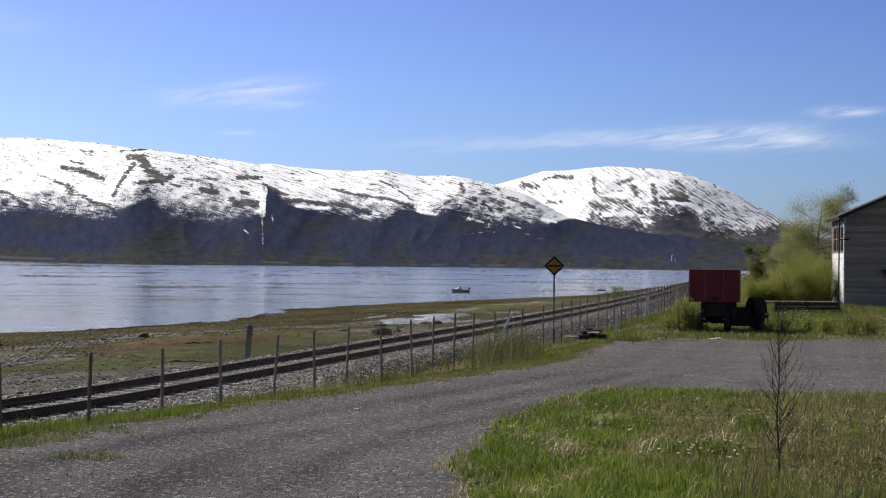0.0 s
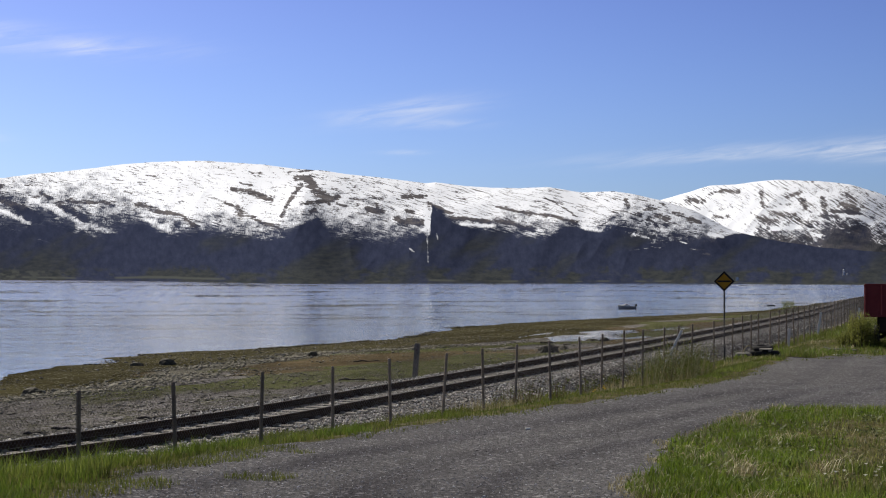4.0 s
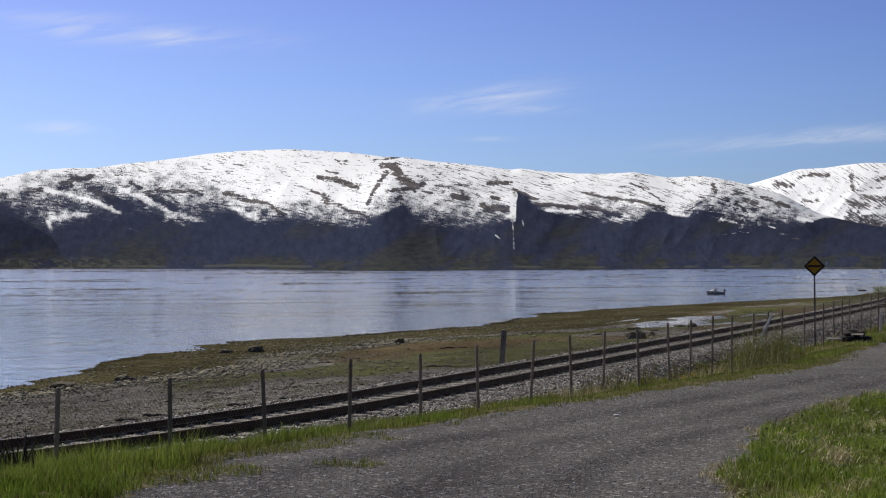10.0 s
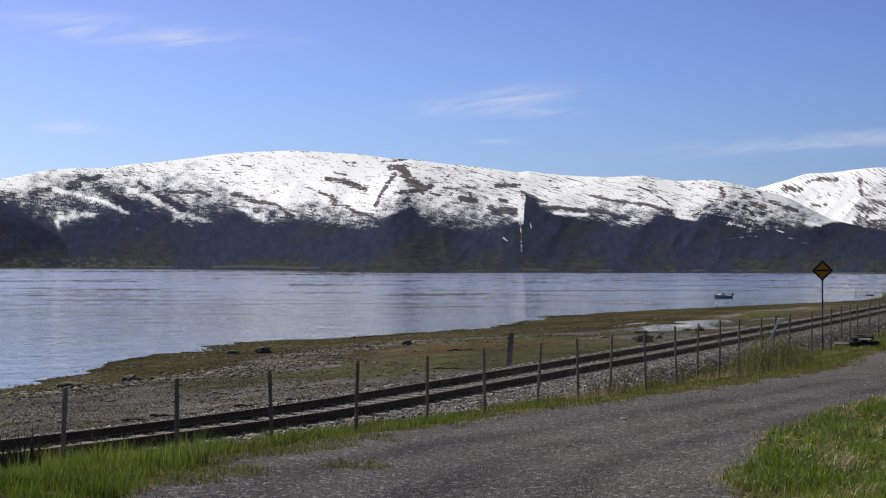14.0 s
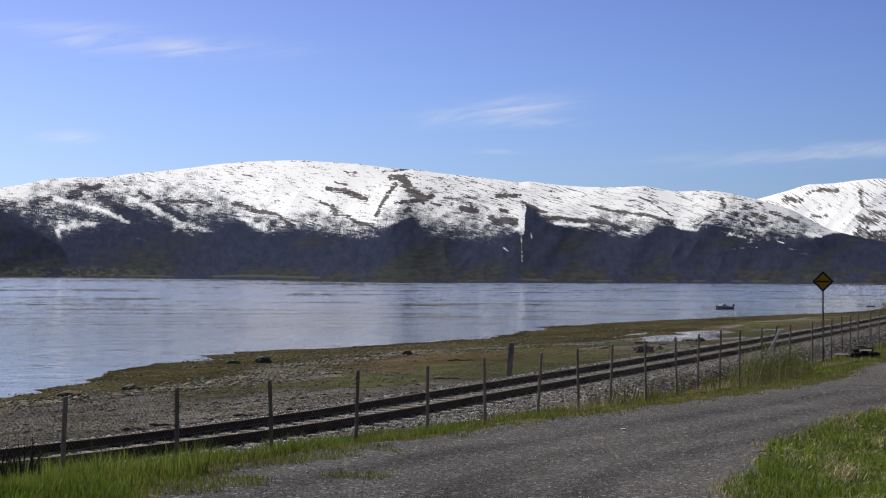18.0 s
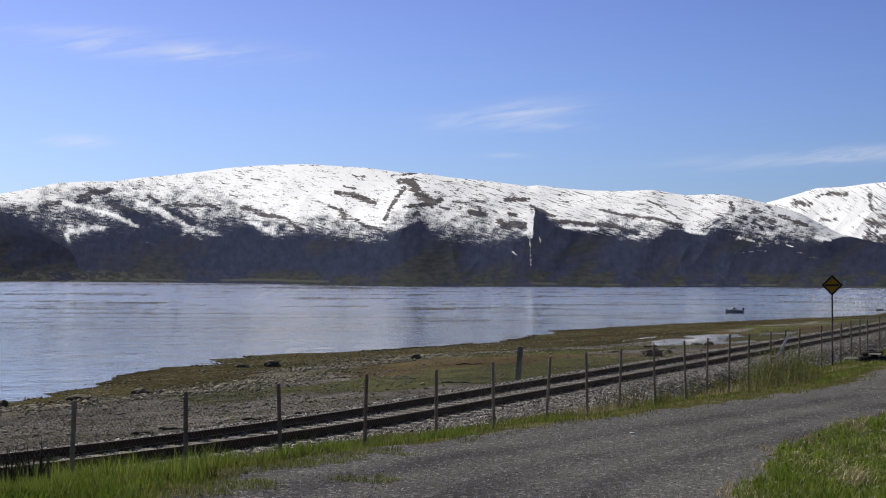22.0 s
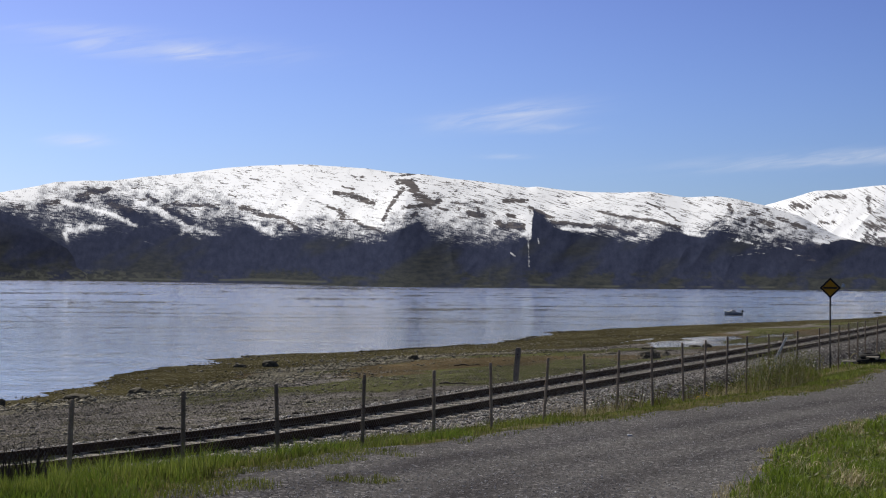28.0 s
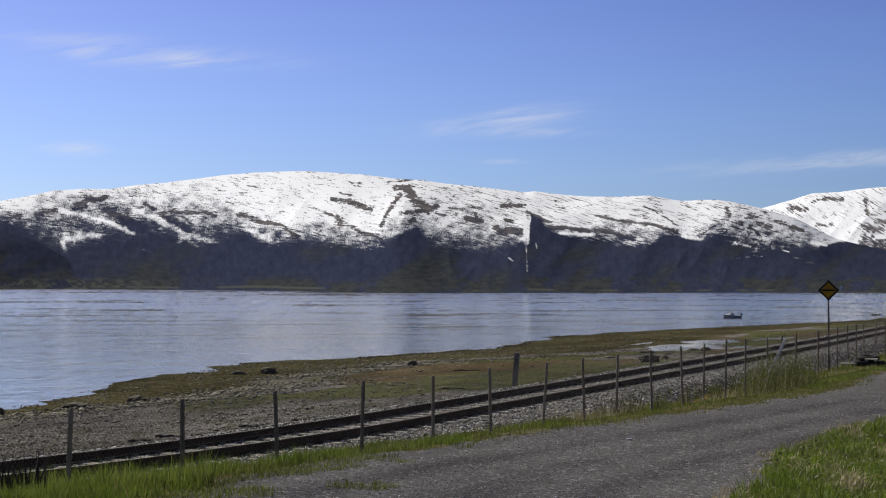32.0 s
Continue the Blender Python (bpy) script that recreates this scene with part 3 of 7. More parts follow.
M_HAZE = leaf_material("budding_twigs", (0.17, 0.165, 0.11), (0.22, 0.21, 0.14), (0.27, 0.26, 0.17), 0.5)
M_BUSH = leaf_material("bright_bush_leaves", (0.165, 0.18, 0.042), (0.195, 0.21, 0.052), (0.22, 0.23, 0.070), 0.85)
M_DARKLEAF = leaf_material("dark_leaves", (0.11, 0.13, 0.04), (0.17, 0.19, 0.06), (0.23, 0.24, 0.09), 0.45)
M_HULL = surface("grey_boat_hull", (0.34, 0.34, 0.34), (0.46, 0.46, 0.45), 0.45, 2.0, 20.0, 0.2, 0.05)
M_DANDELION = surface("yellow_petals", (0.75, 0.48, 0.01), (0.85, 0.58, 0.03), 0.6, 6.0, 30.0, 0.1, 0.0)
M_PETAL = leaf_material("white_petals", (0.80, 0.78, 0.66), (0.88, 0.86, 0.76), None, 0.45)

# ---- helpers of this scene ----
rng = np.random.default_rng(7)


def mesh_np(name, verts, faces, smooth=False):
    """A mesh from arrays: verts n x 3, faces m x k (all of one kind)."""
    verts, faces = np.asarray(verts, dtype=np.float32), np.asarray(faces, dtype=np.int32)
    me = bpy.data.meshes.new(name)
    me.vertices.add(len(verts))
    me.vertices.foreach_set("co", verts.ravel())
    k = faces.shape[1]
    me.loops.add(faces.size)
    me.loops.foreach_set("vertex_index", faces.ravel())
    me.polygons.add(len(faces))
    me.polygons.foreach_set("loop_start", np.arange(len(faces), dtype=np.int32) * k)
    if smooth:
        me.polygons.foreach_set("use_smooth", np.ones(len(faces), dtype=bool))
    me.update(calc_edges=True)
    return me


def thing_np(name, verts, faces, material, smooth=False, parent=None):
    me = mesh_np(name, verts, faces, smooth)
    me.materials.append(material)
    ob = new(name, me)
    if parent:
        ob.parent = parent
    return ob


def layer(me, name, values):
    me.attributes.new(name, "FLOAT", "POINT").data.foreach_set("value", np.asarray(values, dtype=np.float32))


def vector_layer(me, name, values):
    me.attributes.new(name, "FLOAT_VECTOR", "POINT").data.foreach_set("vector", np.asarray(values, dtype=np.float32).ravel())


def part(name, bm, material, parent=None, label="", smooth=False):
    """One mesh object out of a bmesh, under a thing or a part."""
    bmesh.ops.recalc_face_normals(bm, faces=bm.faces)
    me = bpy.data.meshes.new(name)
    bm.to_mesh(me)
    bm.free()
    if smooth:
        me.polygons.foreach_set("use_smooth", np.ones(len(me.polygons), dtype=bool))
    me.materials.append(material)
    ob = new(name, me)
    if parent:
        ob.parent = parent
    if label:
        ob["label"] = label
    return ob


def empty(name, x, y, z, rz=0.0, rx=0.0, ry=0.0):
    ob = new(name)
    ob.matrix_world = pose(x, y, z, rx, ry, rz)
    return ob


def box(bm, x0, x1, y0, y1, z0, z1, bevel=0.0, m=None):
    res = bmesh.ops.create_cube(bm, size=1.0)
    vs = res["verts"]
    for v in vs:
        v.co = Vector((x0 + (v.co.x + 0.5) * (x1 - x0), y0 + (v.co.y + 0.5) * (y1 - y0), z0 + (v.co.z + 0.5) * (z1 - z0)))
    if bevel:
        es = list({e for v in vs for e in v.link_edges})
        out = bmesh.ops.bevel(bm, geom=es, offset=bevel, segments=1, affect="EDGES", profile=0.5)
        vs = list({v for f in out["faces"] for v in f.verts} | {v for v in vs if v.is_valid})
    if m is not None:
        bmesh.ops.transform(bm, matrix=m, verts=[v for v in vs if v.is_valid])
    return vs


def rod(bm, p0, p1, r0, r1=None, n=8):
    """A round bar from p0 to p1."""
    r1 = r0 if r1 is None else r1
    p0, p1 = Vector(p0), Vector(p1)
    d = p1 - p0
    m = Matrix.Translation((p0 + p1) / 2) @ d.to_track_quat("Z", "Y").to_matrix().to_4x4()
    bmesh.ops.create_cone(bm, cap_ends=True, segments=n, radius1=r0, radius2=r1, depth=d.length, matrix=m)


def fbm(x, y, octaves=5, seed=0, gain=0.55):
    """Smooth value noise of two coordinates, 0 to 1, in octaves."""
    x, y = np.asarray(x, dtype=np.float64), np.asarray(y, dtype=np.float64)
    total, amp, norm = np.zeros(np.broadcast(x, y).shape), 1.0, 0.0
    for o in range(octaves):
        xi, yi = np.floor(x).astype(np.int64), np.floor(y).astype(np.int64)
        fx, fy = x - xi, y - yi
        fx, fy = fx * fx * (3 - 2 * fx), fy * fy * (3 - 2 * fy)

        def h(i, j):
            v = (i * 374761393 + j * 668265263 + (seed + o) * 974711) & 0xFFFFFFFF
            v = ((v ^ (v >> 13)) * 1274126177) & 0xFFFFFFFF
            return ((v ^ (v >> 16)) & 0xFFFFFF) / 0xFFFFFF
        a = h(xi, yi) * (1 - fx) + h(xi + 1, yi) * fx
        b = h(xi, yi + 1) * (1 - fx) + h(xi + 1, yi + 1) * fx
        total += amp * (a * (1 - fy) + b * fy)
        norm += amp
        amp *= gain
        x, y = x * 2.03 + 11.3, y * 2.03 + 5.7
    return total / norm


def step(a, b, v):
    t = np.clip((np.asarray(v, dtype=np.float64) - a) / (b - a), 0, 1)
    return t * t * (3 - 2 * t)


# ---- the lie of the land (x across the track, y along it) ----
RAIL_FAR, RAIL_NEAR = -15.42, -13.91
FENCE_X = -11.06
TRACK_X = (RAIL_FAR + RAIL_NEAR) / 2


def track_bend(y):
    """The track swings to the sea side in the distance, and again where it passes the camera."""
    back = np.clip(30.0 - np.asarray(y, dtype=np.float64), 0, None)
    return far_bend(y) - 0.0095 * np.minimum(back, 14.0) ** 2 - 0.25 * np.maximum(back - 14.0, 0)


def far_bend(y):
    y = np.maximum(np.asarray(y, dtype=np.float64) - 52.0, 0)
    return -0.00026 * np.minimum(y, 150.0) ** 2 - 0.03 * np.maximum(y - 150.0, 0)


def lot_z(y):
    """The yard falls from the camera's bank to the level of the track."""
    y = np.asarray(y, dtype=np.float64)
    return (1.1 - 0.03 * np.clip(y, -20, 54)) * (1 - step(38, 56, y)) + (-0.32) * step(38, 56, y)


def shore_x(y):
    """Where the water's edge runs."""
    y = np.asarray(y, dtype=np.float64)
    x = np.interp(y, [-60, 20, 55, 77, 97, 112, 132, 162, 195, 225, 255, 350, 600, 2000, 4500], [-30, -38, -46, -54.6, -58.3, -54, -53, -58.4, -54.8, -47, -40.5, -41, -45, -100, -200])
    return x + 1.6 * (fbm(y * 0.12, y * 0 + 3.0, 4, 21) - 0.5)


def wrack_edge(y):
    """How far down the shore, 0 to 1, the brown wrack begins."""
    return np.interp(y, [45, 57, 62, 70, 82, 90, 100, 110, 140], [0.95, 0.85, 0.77, 0.72, 0.74, 0.72, 0.64, 0.60, 0.5])


POOL = (-32.8, 137.0)


def land_z(x, y):
    x, y = np.asarray(x, dtype=np.float64), np.asarray(y, dtype=np.float64)
    bx = x - track_bend(y)
    base = lot_z(y) - 0.36 * step(-9.2, -10.8, x - far_bend(y)) + 0.10 * (fbm(x * 0.35, y * 0.35, 3, 3) - 0.5)
    bed = -0.19
    z = base + (bed - base) * step(-11.7, -12.7, x - far_bend(y))
    sx = shore_x(y)
    t = (x + 18.6) / (sx + 18.6)
    beach = -1.55 - 1.2 * np.clip(t, 0, 3) ** 0.9 + 0.16 * (fbm(x * 0.22, y * 0.22, 4, 8) - 0.5) * np.clip(t * 2, 0, 1) * np.clip(3.2 - 2.2 * t, 0.2, 1)
    pr = np.hypot((x - POOL[0]) / 6.2, (y - POOL[1]) / 22.0) + 0.5 * (fbm(x * 0.25, y * 0.16, 3, 31) - 0.5)
    beach = beach + (0.95 * (fbm(x * 0.55, y * 0.14, 4, 33) - 0.5) - 0.36) * step(1.15, 0.75, pr)
    beach = np.maximum(beach, -5.5)
    return z + (beach - z) * step(-16.7, -19.0, bx)


def bed_edge(y):
    """Where the ballast gives way to the verge."""
    return np.interp(y, [26, 30, 42, 46, 60, 64], [-12.25, -11.75, -11.75, -12.15, -12.15, -11.75])


def road_left(y):
    y = np.asarray(y, dtype=np.float64)
    return np.interp(y, [-80, 5, 11.3, 12.6, 14.5, 17, 21, 26, 34, 46, 56, 62], [-6, -6.6, -8.0, -8.5, -9.0, -9.4, -9.05, -8.85, -8.5, -8.4, -8.7, -8.6]) + 0.7 * (fbm(y * 0.5, y * 0, 3, 4) - 0.5)


def in_road(x, y):
    """The gravel lane past the grass island, and the yard behind it."""
    x, y = np.asarray(x, dtype=np.float64), np.asarray(y, dtype=np.float64)
    wob = 0.5 * (fbm(x * 0.8, y * 0.8, 3, 5) - 0.5)
    right = np.interp(y, [-80, 0, 8, 13.2, 15, 17.3, 20.7, 26.6, 29, 30.5], [2.5, 0.65, -1.58, -3.06, -3.58, -3.96, -4.46, -4.86, -4.75, -4.5]) + wob
    lane = (x > road_left(y)) & (x < right) & (y < 31)
    ragged = 2.2 * (fbm(x * 1.6, y * 0.5, 4, 6) - 0.5) * step(-2.5, 0.5, x)
    front = ragged + np.interp(x, [-6, -4.8, -3.9, -2.3, -0.6, 0.8, 6, 30], [28.5, 30.0, 31.6, 32.2, 32.8, 33.8, 41, 52]) + wob * 1.5
    back = np.interp(x, [-9, -6.6, -4.4, 1.3, 30], [60.5, 63.2, 64.6, 67.9, 80]) + wob * 3 + 4.0 * (fbm(x * 0.9, y * 0.25, 4, 7) - 0.5)
    yard = (x > road_left(y)) & (y > np.where(x < -4.6, 29.5, front)) & (y < back) & (x < 34)
    return lane | yard


def grid_axes():
    xs = np.concatenate([-20 - np.geomspace(55, 3200, 14)[::-1], np.arange(-73, -20.3, 0.75), np.arange(-20, 3, 0.21), np.arange(3, 36, 1.1), 36 + np.geomspace(1.5, 3800, 22)])
    ys = np.concatenate([-12 - np.geomspace(1.5, 2500, 16)[::-1], np.arange(-12, 8, 0.4), np.arange(8, 66, 0.33), np.arange(66, 160, 0.85), np.arange(160, 420, 3.2), 420 + np.geomspace(4, 4200, 26)])
    return xs, ys


def build_land():
    xs, ys = grid_axes()
    X, Y = np.meshgrid(xs, ys)
    Z = land_z(X, Y)
    # far inland the ground lifts softly into low hills that close the view
    Z = Z + np.where(X > 60, np.minimum((X - 60) * 0.05, 60), 0)
    nx, ny = len(xs), len(ys)
    idx = np.arange(nx * ny).reshape(ny, nx)
    quads = np.stack([idx[:-1, :-1], idx[:-1, 1:], idx[1:, 1:], idx[1:, :-1]], -1).reshape(-1, 4)
    cx = ((X[:-1, :-1] + X[1:, 1:]) / 2).ravel()
    cy = ((Y[:-1, :-1] + Y[1:, 1:]) / 2).ravel()
    bx = cx - track_bend(cy) + 0.35 * (fbm(cx * 1.5, cy * 1.5, 2, 14) - 0.5)
    road = in_road(cx, cy)
    bed_near = bed_edge(cy)
    bed = (bx + track_bend(cy) - far_bend(cy) < bed_near) & (bx > -18.4) & (cy > -400) & (cy < 700)
    beach = (bx <= -18.4)
    V = np.stack([X.ravel(), Y.ravel(), Z.ravel()], 1)
    obs = {}
    for name, mask, material in (("road", road, M_ROAD), ("ballast_bed", bed, M_BALLAST), ("foreshore", beach, M_BEACH), ("ground", ~(road | bed | beach), M_SOIL)):
        f = quads[mask]
        used, inv = np.unique(f, return_inverse=True)
        ob = thing_np(name, V[used], inv.reshape(-1, 4), material, True)
        obs[name] = ob
        if name == "road":
            x, y = V[used][:, 0], V[used][:, 1]
            across = x - np.interp(y, [5, 12.6, 17, 21, 26, 34, 46, 60], [-7.0, -8.6, -9.2, -9.0, -8.7, -8.3, -7.6, -5.0]) + 0.5 * (fbm(x * 0.4, y * 0.3, 3, 15) - 0.5)
            ruts = sum(np.exp(-((across - c) / w) ** 2) for c, w in ((1.35, 0.28), (2.75, 0.32), (3.9, 0.22)))
            layer(ob.data, "rut", np.clip(ruts * (0.35 + 0.9 * fbm(x * 0.8, y * 0.35, 3, 16)), 0, 1) * step(52, 36, y))
        if name == "foreshore":
            x, y = V[used][:, 0], V[used][:, 1]
            t = (x + 18.6) / (shore_x(y) + 18.6)
            n = fbm(x * 0.12, y * 0.07, 5, 40)
            edge = wrack_edge(y)
            layer(ob.data, "wrack", step(-0.03, 0.04, t - edge + 0.16 * (n - 0.5)))
            layer(ob.data, "belt", np.exp(-((t - edge + 0.05 + 0.12 * (n - 0.5)) / 0.045) ** 2) * step(40, 48, y) * step(108, 96, y) * step(0.3, 0.55, fbm(x * 0.3, y * 0.2, 3, 42)))
            layer(ob.data, "green", step(0.45, 0.62, fbm(x * 0.16, y * 0.09, 5, 44) + 0.18 * step(58, 75, y) * step(0.6, 0.42, t) ) * (0.4 * step(20, 36, y) + 0.6 * step(50, 68, y)))
            layer(ob.data, "rust", step(0.535, 0.66, fbm(x * 0.13, y * 0.08, 4, 48) + 0.1 * np.exp(-((t - 0.56) / 0.05) ** 2) * step(64, 68, y) * step(86, 82, y)) * step(45, 55, y))
    tagged(obs["road"], "grey crushed-gravel lane and yard", "road", kind="structure")
    tagged(obs["ballast_bed"], "pale grey ballast bed under the railway track", "ballast", kind="structure")
    tagged(obs["foreshore"], "tidal foreshore of shingle, green weed and brown wrack", "beach", kind="structure")
    tagged(obs["ground"], "turf ground with earth and dry litter", "ground", kind="structure")


build_land()

# the fjord
wv = [(-6000, -4000, WATER_Z), (3000, -4000, WATER_Z), (3000, 6500, WATER_Z), (-6000, 6500, WATER_Z)]
tagged(thing_np("water", wv, [(0, 1, 2, 3)], M_WATER), "calm rippled blue-grey fjord water", "water", kind="structure")
pn = 48
pa = np.linspace(0, 2 * np.pi, pn, endpoint=False)
pv = [(POOL[0], POOL[1], -2.36)] + [(POOL[0] + 8.4 * math.cos(a), POOL[1] + 25.5 * math.sin(a), -2.36) for a in pa]
tagged(thing_np("tide_pool", pv, [(0, 1 + i, 1 + (i + 1) % pn) for i in range(pn)], M_POOL), "shallow tide pool left on the foreshore", "water", kind="structure")


# ---- mountains across the fjord ----
def eased(a, xs, ys, width):
    """A line through the given values with its corners rounded off."""
    total, norm = 0.0, 0.0
    for k in np.linspace(-1, 1, 11):
        w = math.exp(-3 * k * k)
        total, norm = total + w * np.interp(a + k * width, xs, ys), norm + w
    return total / norm


def ridge_line(a, table):
    return eased(a, [p[0] for p in table], [p[1] for p in table], 0.16)


MAIN = [(-30, 0.004), (0, 0.008), (7.0, 0.0183), (8.8, 0.0233), (10.1, 0.0291), (11.5, 0.0424), (12.71, 0.0486), (13.70, 0.0526), (14.30, 0.0542), (15.46, 0.0535),
        (16.70, 0.0570), (17.74, 0.0563), (18.76, 0.0567), (19.78, 0.0580), (20.85, 0.0602), (21.12, 0.0596), (21.84, 0.0611), (22.87, 0.0632), (23.90, 0.0650), (24.93, 0.0675), (25.96, 0.0685),
        (26.99, 0.0709), (28.02, 0.0719), (29.05, 0.0730), (30.07, 0.0726), (31.09, 0.0717), (32.11, 0.0701), (33.11, 0.0674), (34.12, 0.0650), (35.12, 0.0633), (36.11, 0.0606), (37.09, 0.0603),
        (38.07, 0.0591), (39.03, 0.0552), (40, 0.0519), (44, 0.040), (60, 0.03), (80, 0.02)]
BACK = [(-30, 0.01), (-6, 0.012), (1.0, 0.0160), (2.11, 0.0252), (3.01, 0.0339), (4.01, 0.0436), (5.01, 0.0517), (6.02, 0.0573), (7.04, 0.0593), (8.05, 0.0603), (8.56, 0.0605),
        (9.07, 0.0598), (9.9, 0.0580), (10.9, 0.0573), (11.5, 0.0538), (12.14, 0.0508), (12.6, 0.0487), (13.8, 0.0419), (17, 0.03)]


def mirrored_shore_d(a):
    """How far off the slope starts, drawn nearer so its foot stands for its reflection."""
    return eased(a, [-30, 0, 6, 9, 12, 22, 26, 29.5, 34.5, 37.5, 40, 60], [1500, 1150, 1090, 1160, 1260, 1220, 1180, 1600, 2450, 2900, 2970, 3000], 1.5)


# where the lowest drifts end and where the cover closes: azimuth, height (both in degrees)
SNOW_FOOT = [(8.13, 1.64), (9.99, 1.54), (10.40, 1.43), (10.89, 1.34), (11.72, 1.36), (12.56, 1.42), (13.40, 1.48), (14.08, 1.70), (14.67, 1.70), (15.09, 1.61), (15.61, 1.78), (16.12, 1.84), (16.46, 1.54), (16.80, 1.35), (17.66, 1.45), (18.09, 1.62), (18.83, 1.66), (19.70, 1.78), (20.22, 1.97), (20.57, 2.35), (20.90, 2.52), (21.02, 1.65), (21.26, 1.58), (21.87, 1.38), (22.65, 1.33), (23.35, 1.46), (23.87, 1.32), (24.57, 1.45), (25.09, 2.19), (25.79, 1.79), (26.39, 1.43), (27.09, 1.34), (27.96, 1.51), (28.82, 1.63), (29.26, 1.67), (29.58, 1.52), (30.44, 1.44), (31.31, 1.91), (32.16, 1.64), (33.01, 1.37), (33.86, 1.62), (34.53, 1.82), (35.37, 1.85), (36.37, 1.67), (36.95, 1.53), (37.69, 1.23), (38.27, 1.64), (38.84, 1.84), (39.65, 2.21)]
SNOW_FULL = [(8.13, 1.76), (9.99, 1.57), (10.40, 1.54), (11.31, 1.85), (12.23, 2.15), (13.07, 2.36), (13.83, 2.45), (14.50, 2.15), (14.93, 1.93), (15.61, 2.04), (16.12, 2.06), (16.80, 2.06), (17.66, 2.18), (18.83, 2.09), (19.70, 2.20), (20.22, 2.25), (20.57, 2.49), (20.90, 2.69), (21.02, 2.13), (21.26, 2.04), (21.87, 2.21), (22.66, 2.38), (23.35, 2.50), (23.88, 2.44), (24.57, 2.54), (25.10, 2.53), (25.79, 2.27), (26.40, 1.93), (27.09, 1.92), (27.96, 2.07), (28.83, 2.28), (29.59, 1.93), (30.45, 2.13), (31.31, 2.42), (32.34, 2.61), (33.36, 2.74), (34.37, 2.81), (35.38, 2.88), (36.38, 2.90), (37.70, 2.75), (38.28, 2.71), (38.85, 2.59), (39.66, 2.50)]
PEAK_FOOT = [(1.49, 1.20), (2.21, 1.35), (3.13, 1.29), (3.96, 1.21), (4.58, 1.36), (5.10, 1.49), (5.42, 1.91), (6.05, 1.99), (6.78, 1.85), (7.10, 1.45), (8.37, 1.50), (9.11, 1.65), (9.37, 1.34), (9.85, 1.39), (10.49, 1.67), (11.78, 1.55)]
PEAK_FULL = [(1.49, 1.30), (2.21, 1.45), (3.14, 1.71), (3.96, 1.97), (4.59, 2.29), (5.43, 2.60), (6.06, 2.65), (6.90, 2.65), (7.32, 2.28), (8.37, 2.27), (9.12, 2.21), (9.37, 1.43), (9.85, 1.57), (10.50, 1.99), (11.78, 2.03)]
# strokes from one end to the other (azimuth, height each), half width, strength: bare rock with the shade of hollows
# and cliffs painted in, then snow that lies low or falls steep
# the first two strokes paint the blue shadow in the hollow
ROCK_SHADE_HOLLOW = [(28.14, 3.17, 27.54, 3.08, 0.077, 6), (27.54, 3.08, 26.82, 2.80, 0.111, 6), (27.89, 3.40, 27.47, 3.30, 0.034, 4), (27.44, 3.77, 27.14, 3.72, 0.060, 3.5),
    (28.44, 2.68, 28.05, 2.54, 0.060, 5), (28.01, 2.51, 27.83, 2.23, 0.102, 5), (27.62, 2.23, 27.01, 1.92, 0.068, 4), (27.01, 1.92, 26.40, 1.70, 0.077, 3),
    (25.67, 3.36, 26.04, 2.87, 0.065, 5.5), (26.04, 2.87, 26.40, 2.19, 0.060, 5), (25.85, 3.59, 25.44, 3.59, 0.102, 5.5), (25.45, 3.53, 25.08, 3.07, 0.145, 6),
    (25.08, 3.07, 24.68, 2.78, 0.136, 6), (25.66, 2.66, 24.92, 2.73, 0.068, 5), (24.92, 2.73, 24.30, 2.91, 0.068, 5), (26.15, 3.78, 25.19, 3.88, 0.034, 4)]
# the second stroke paints a partly snowy cliff dark, as it lies in shade
ROCK_SHADE_CLIFF = [(25.31, 2.37, 25.18, 2.43, 0.077, 4), (23.27, 2.44, 22.76, 2.41, 0.085, 5.5), (22.95, 2.64, 22.83, 2.39, 0.051, 4), (21.95, 2.94, 21.27, 2.91, 0.068, 5),
    (21.79, 2.40, 21.61, 2.35, 0.068, 4.5), (22.20, 2.12, 21.87, 1.96, 0.093, 4), (21.77, 2.05, 21.26, 1.97, 0.111, 4.5), (21.13, 2.94, 21.05, 2.56, 0.043, 6),
    (20.96, 2.65, 20.57, 2.46, 0.051, 5), (20.57, 2.43, 20.22, 2.30, 0.051, 5), (20.18, 2.13, 19.61, 2.13, 0.077, 5), (19.61, 2.13, 18.83, 1.98, 0.068, 5),
    (24.40, 2.64, 24.05, 2.59, 0.043, 4), (23.88, 2.84, 23.36, 2.81, 0.034, 4), (23.18, 2.88, 22.75, 2.83, 0.034, 4), (24.54, 3.24, 24.40, 3.17, 0.043, 4)]
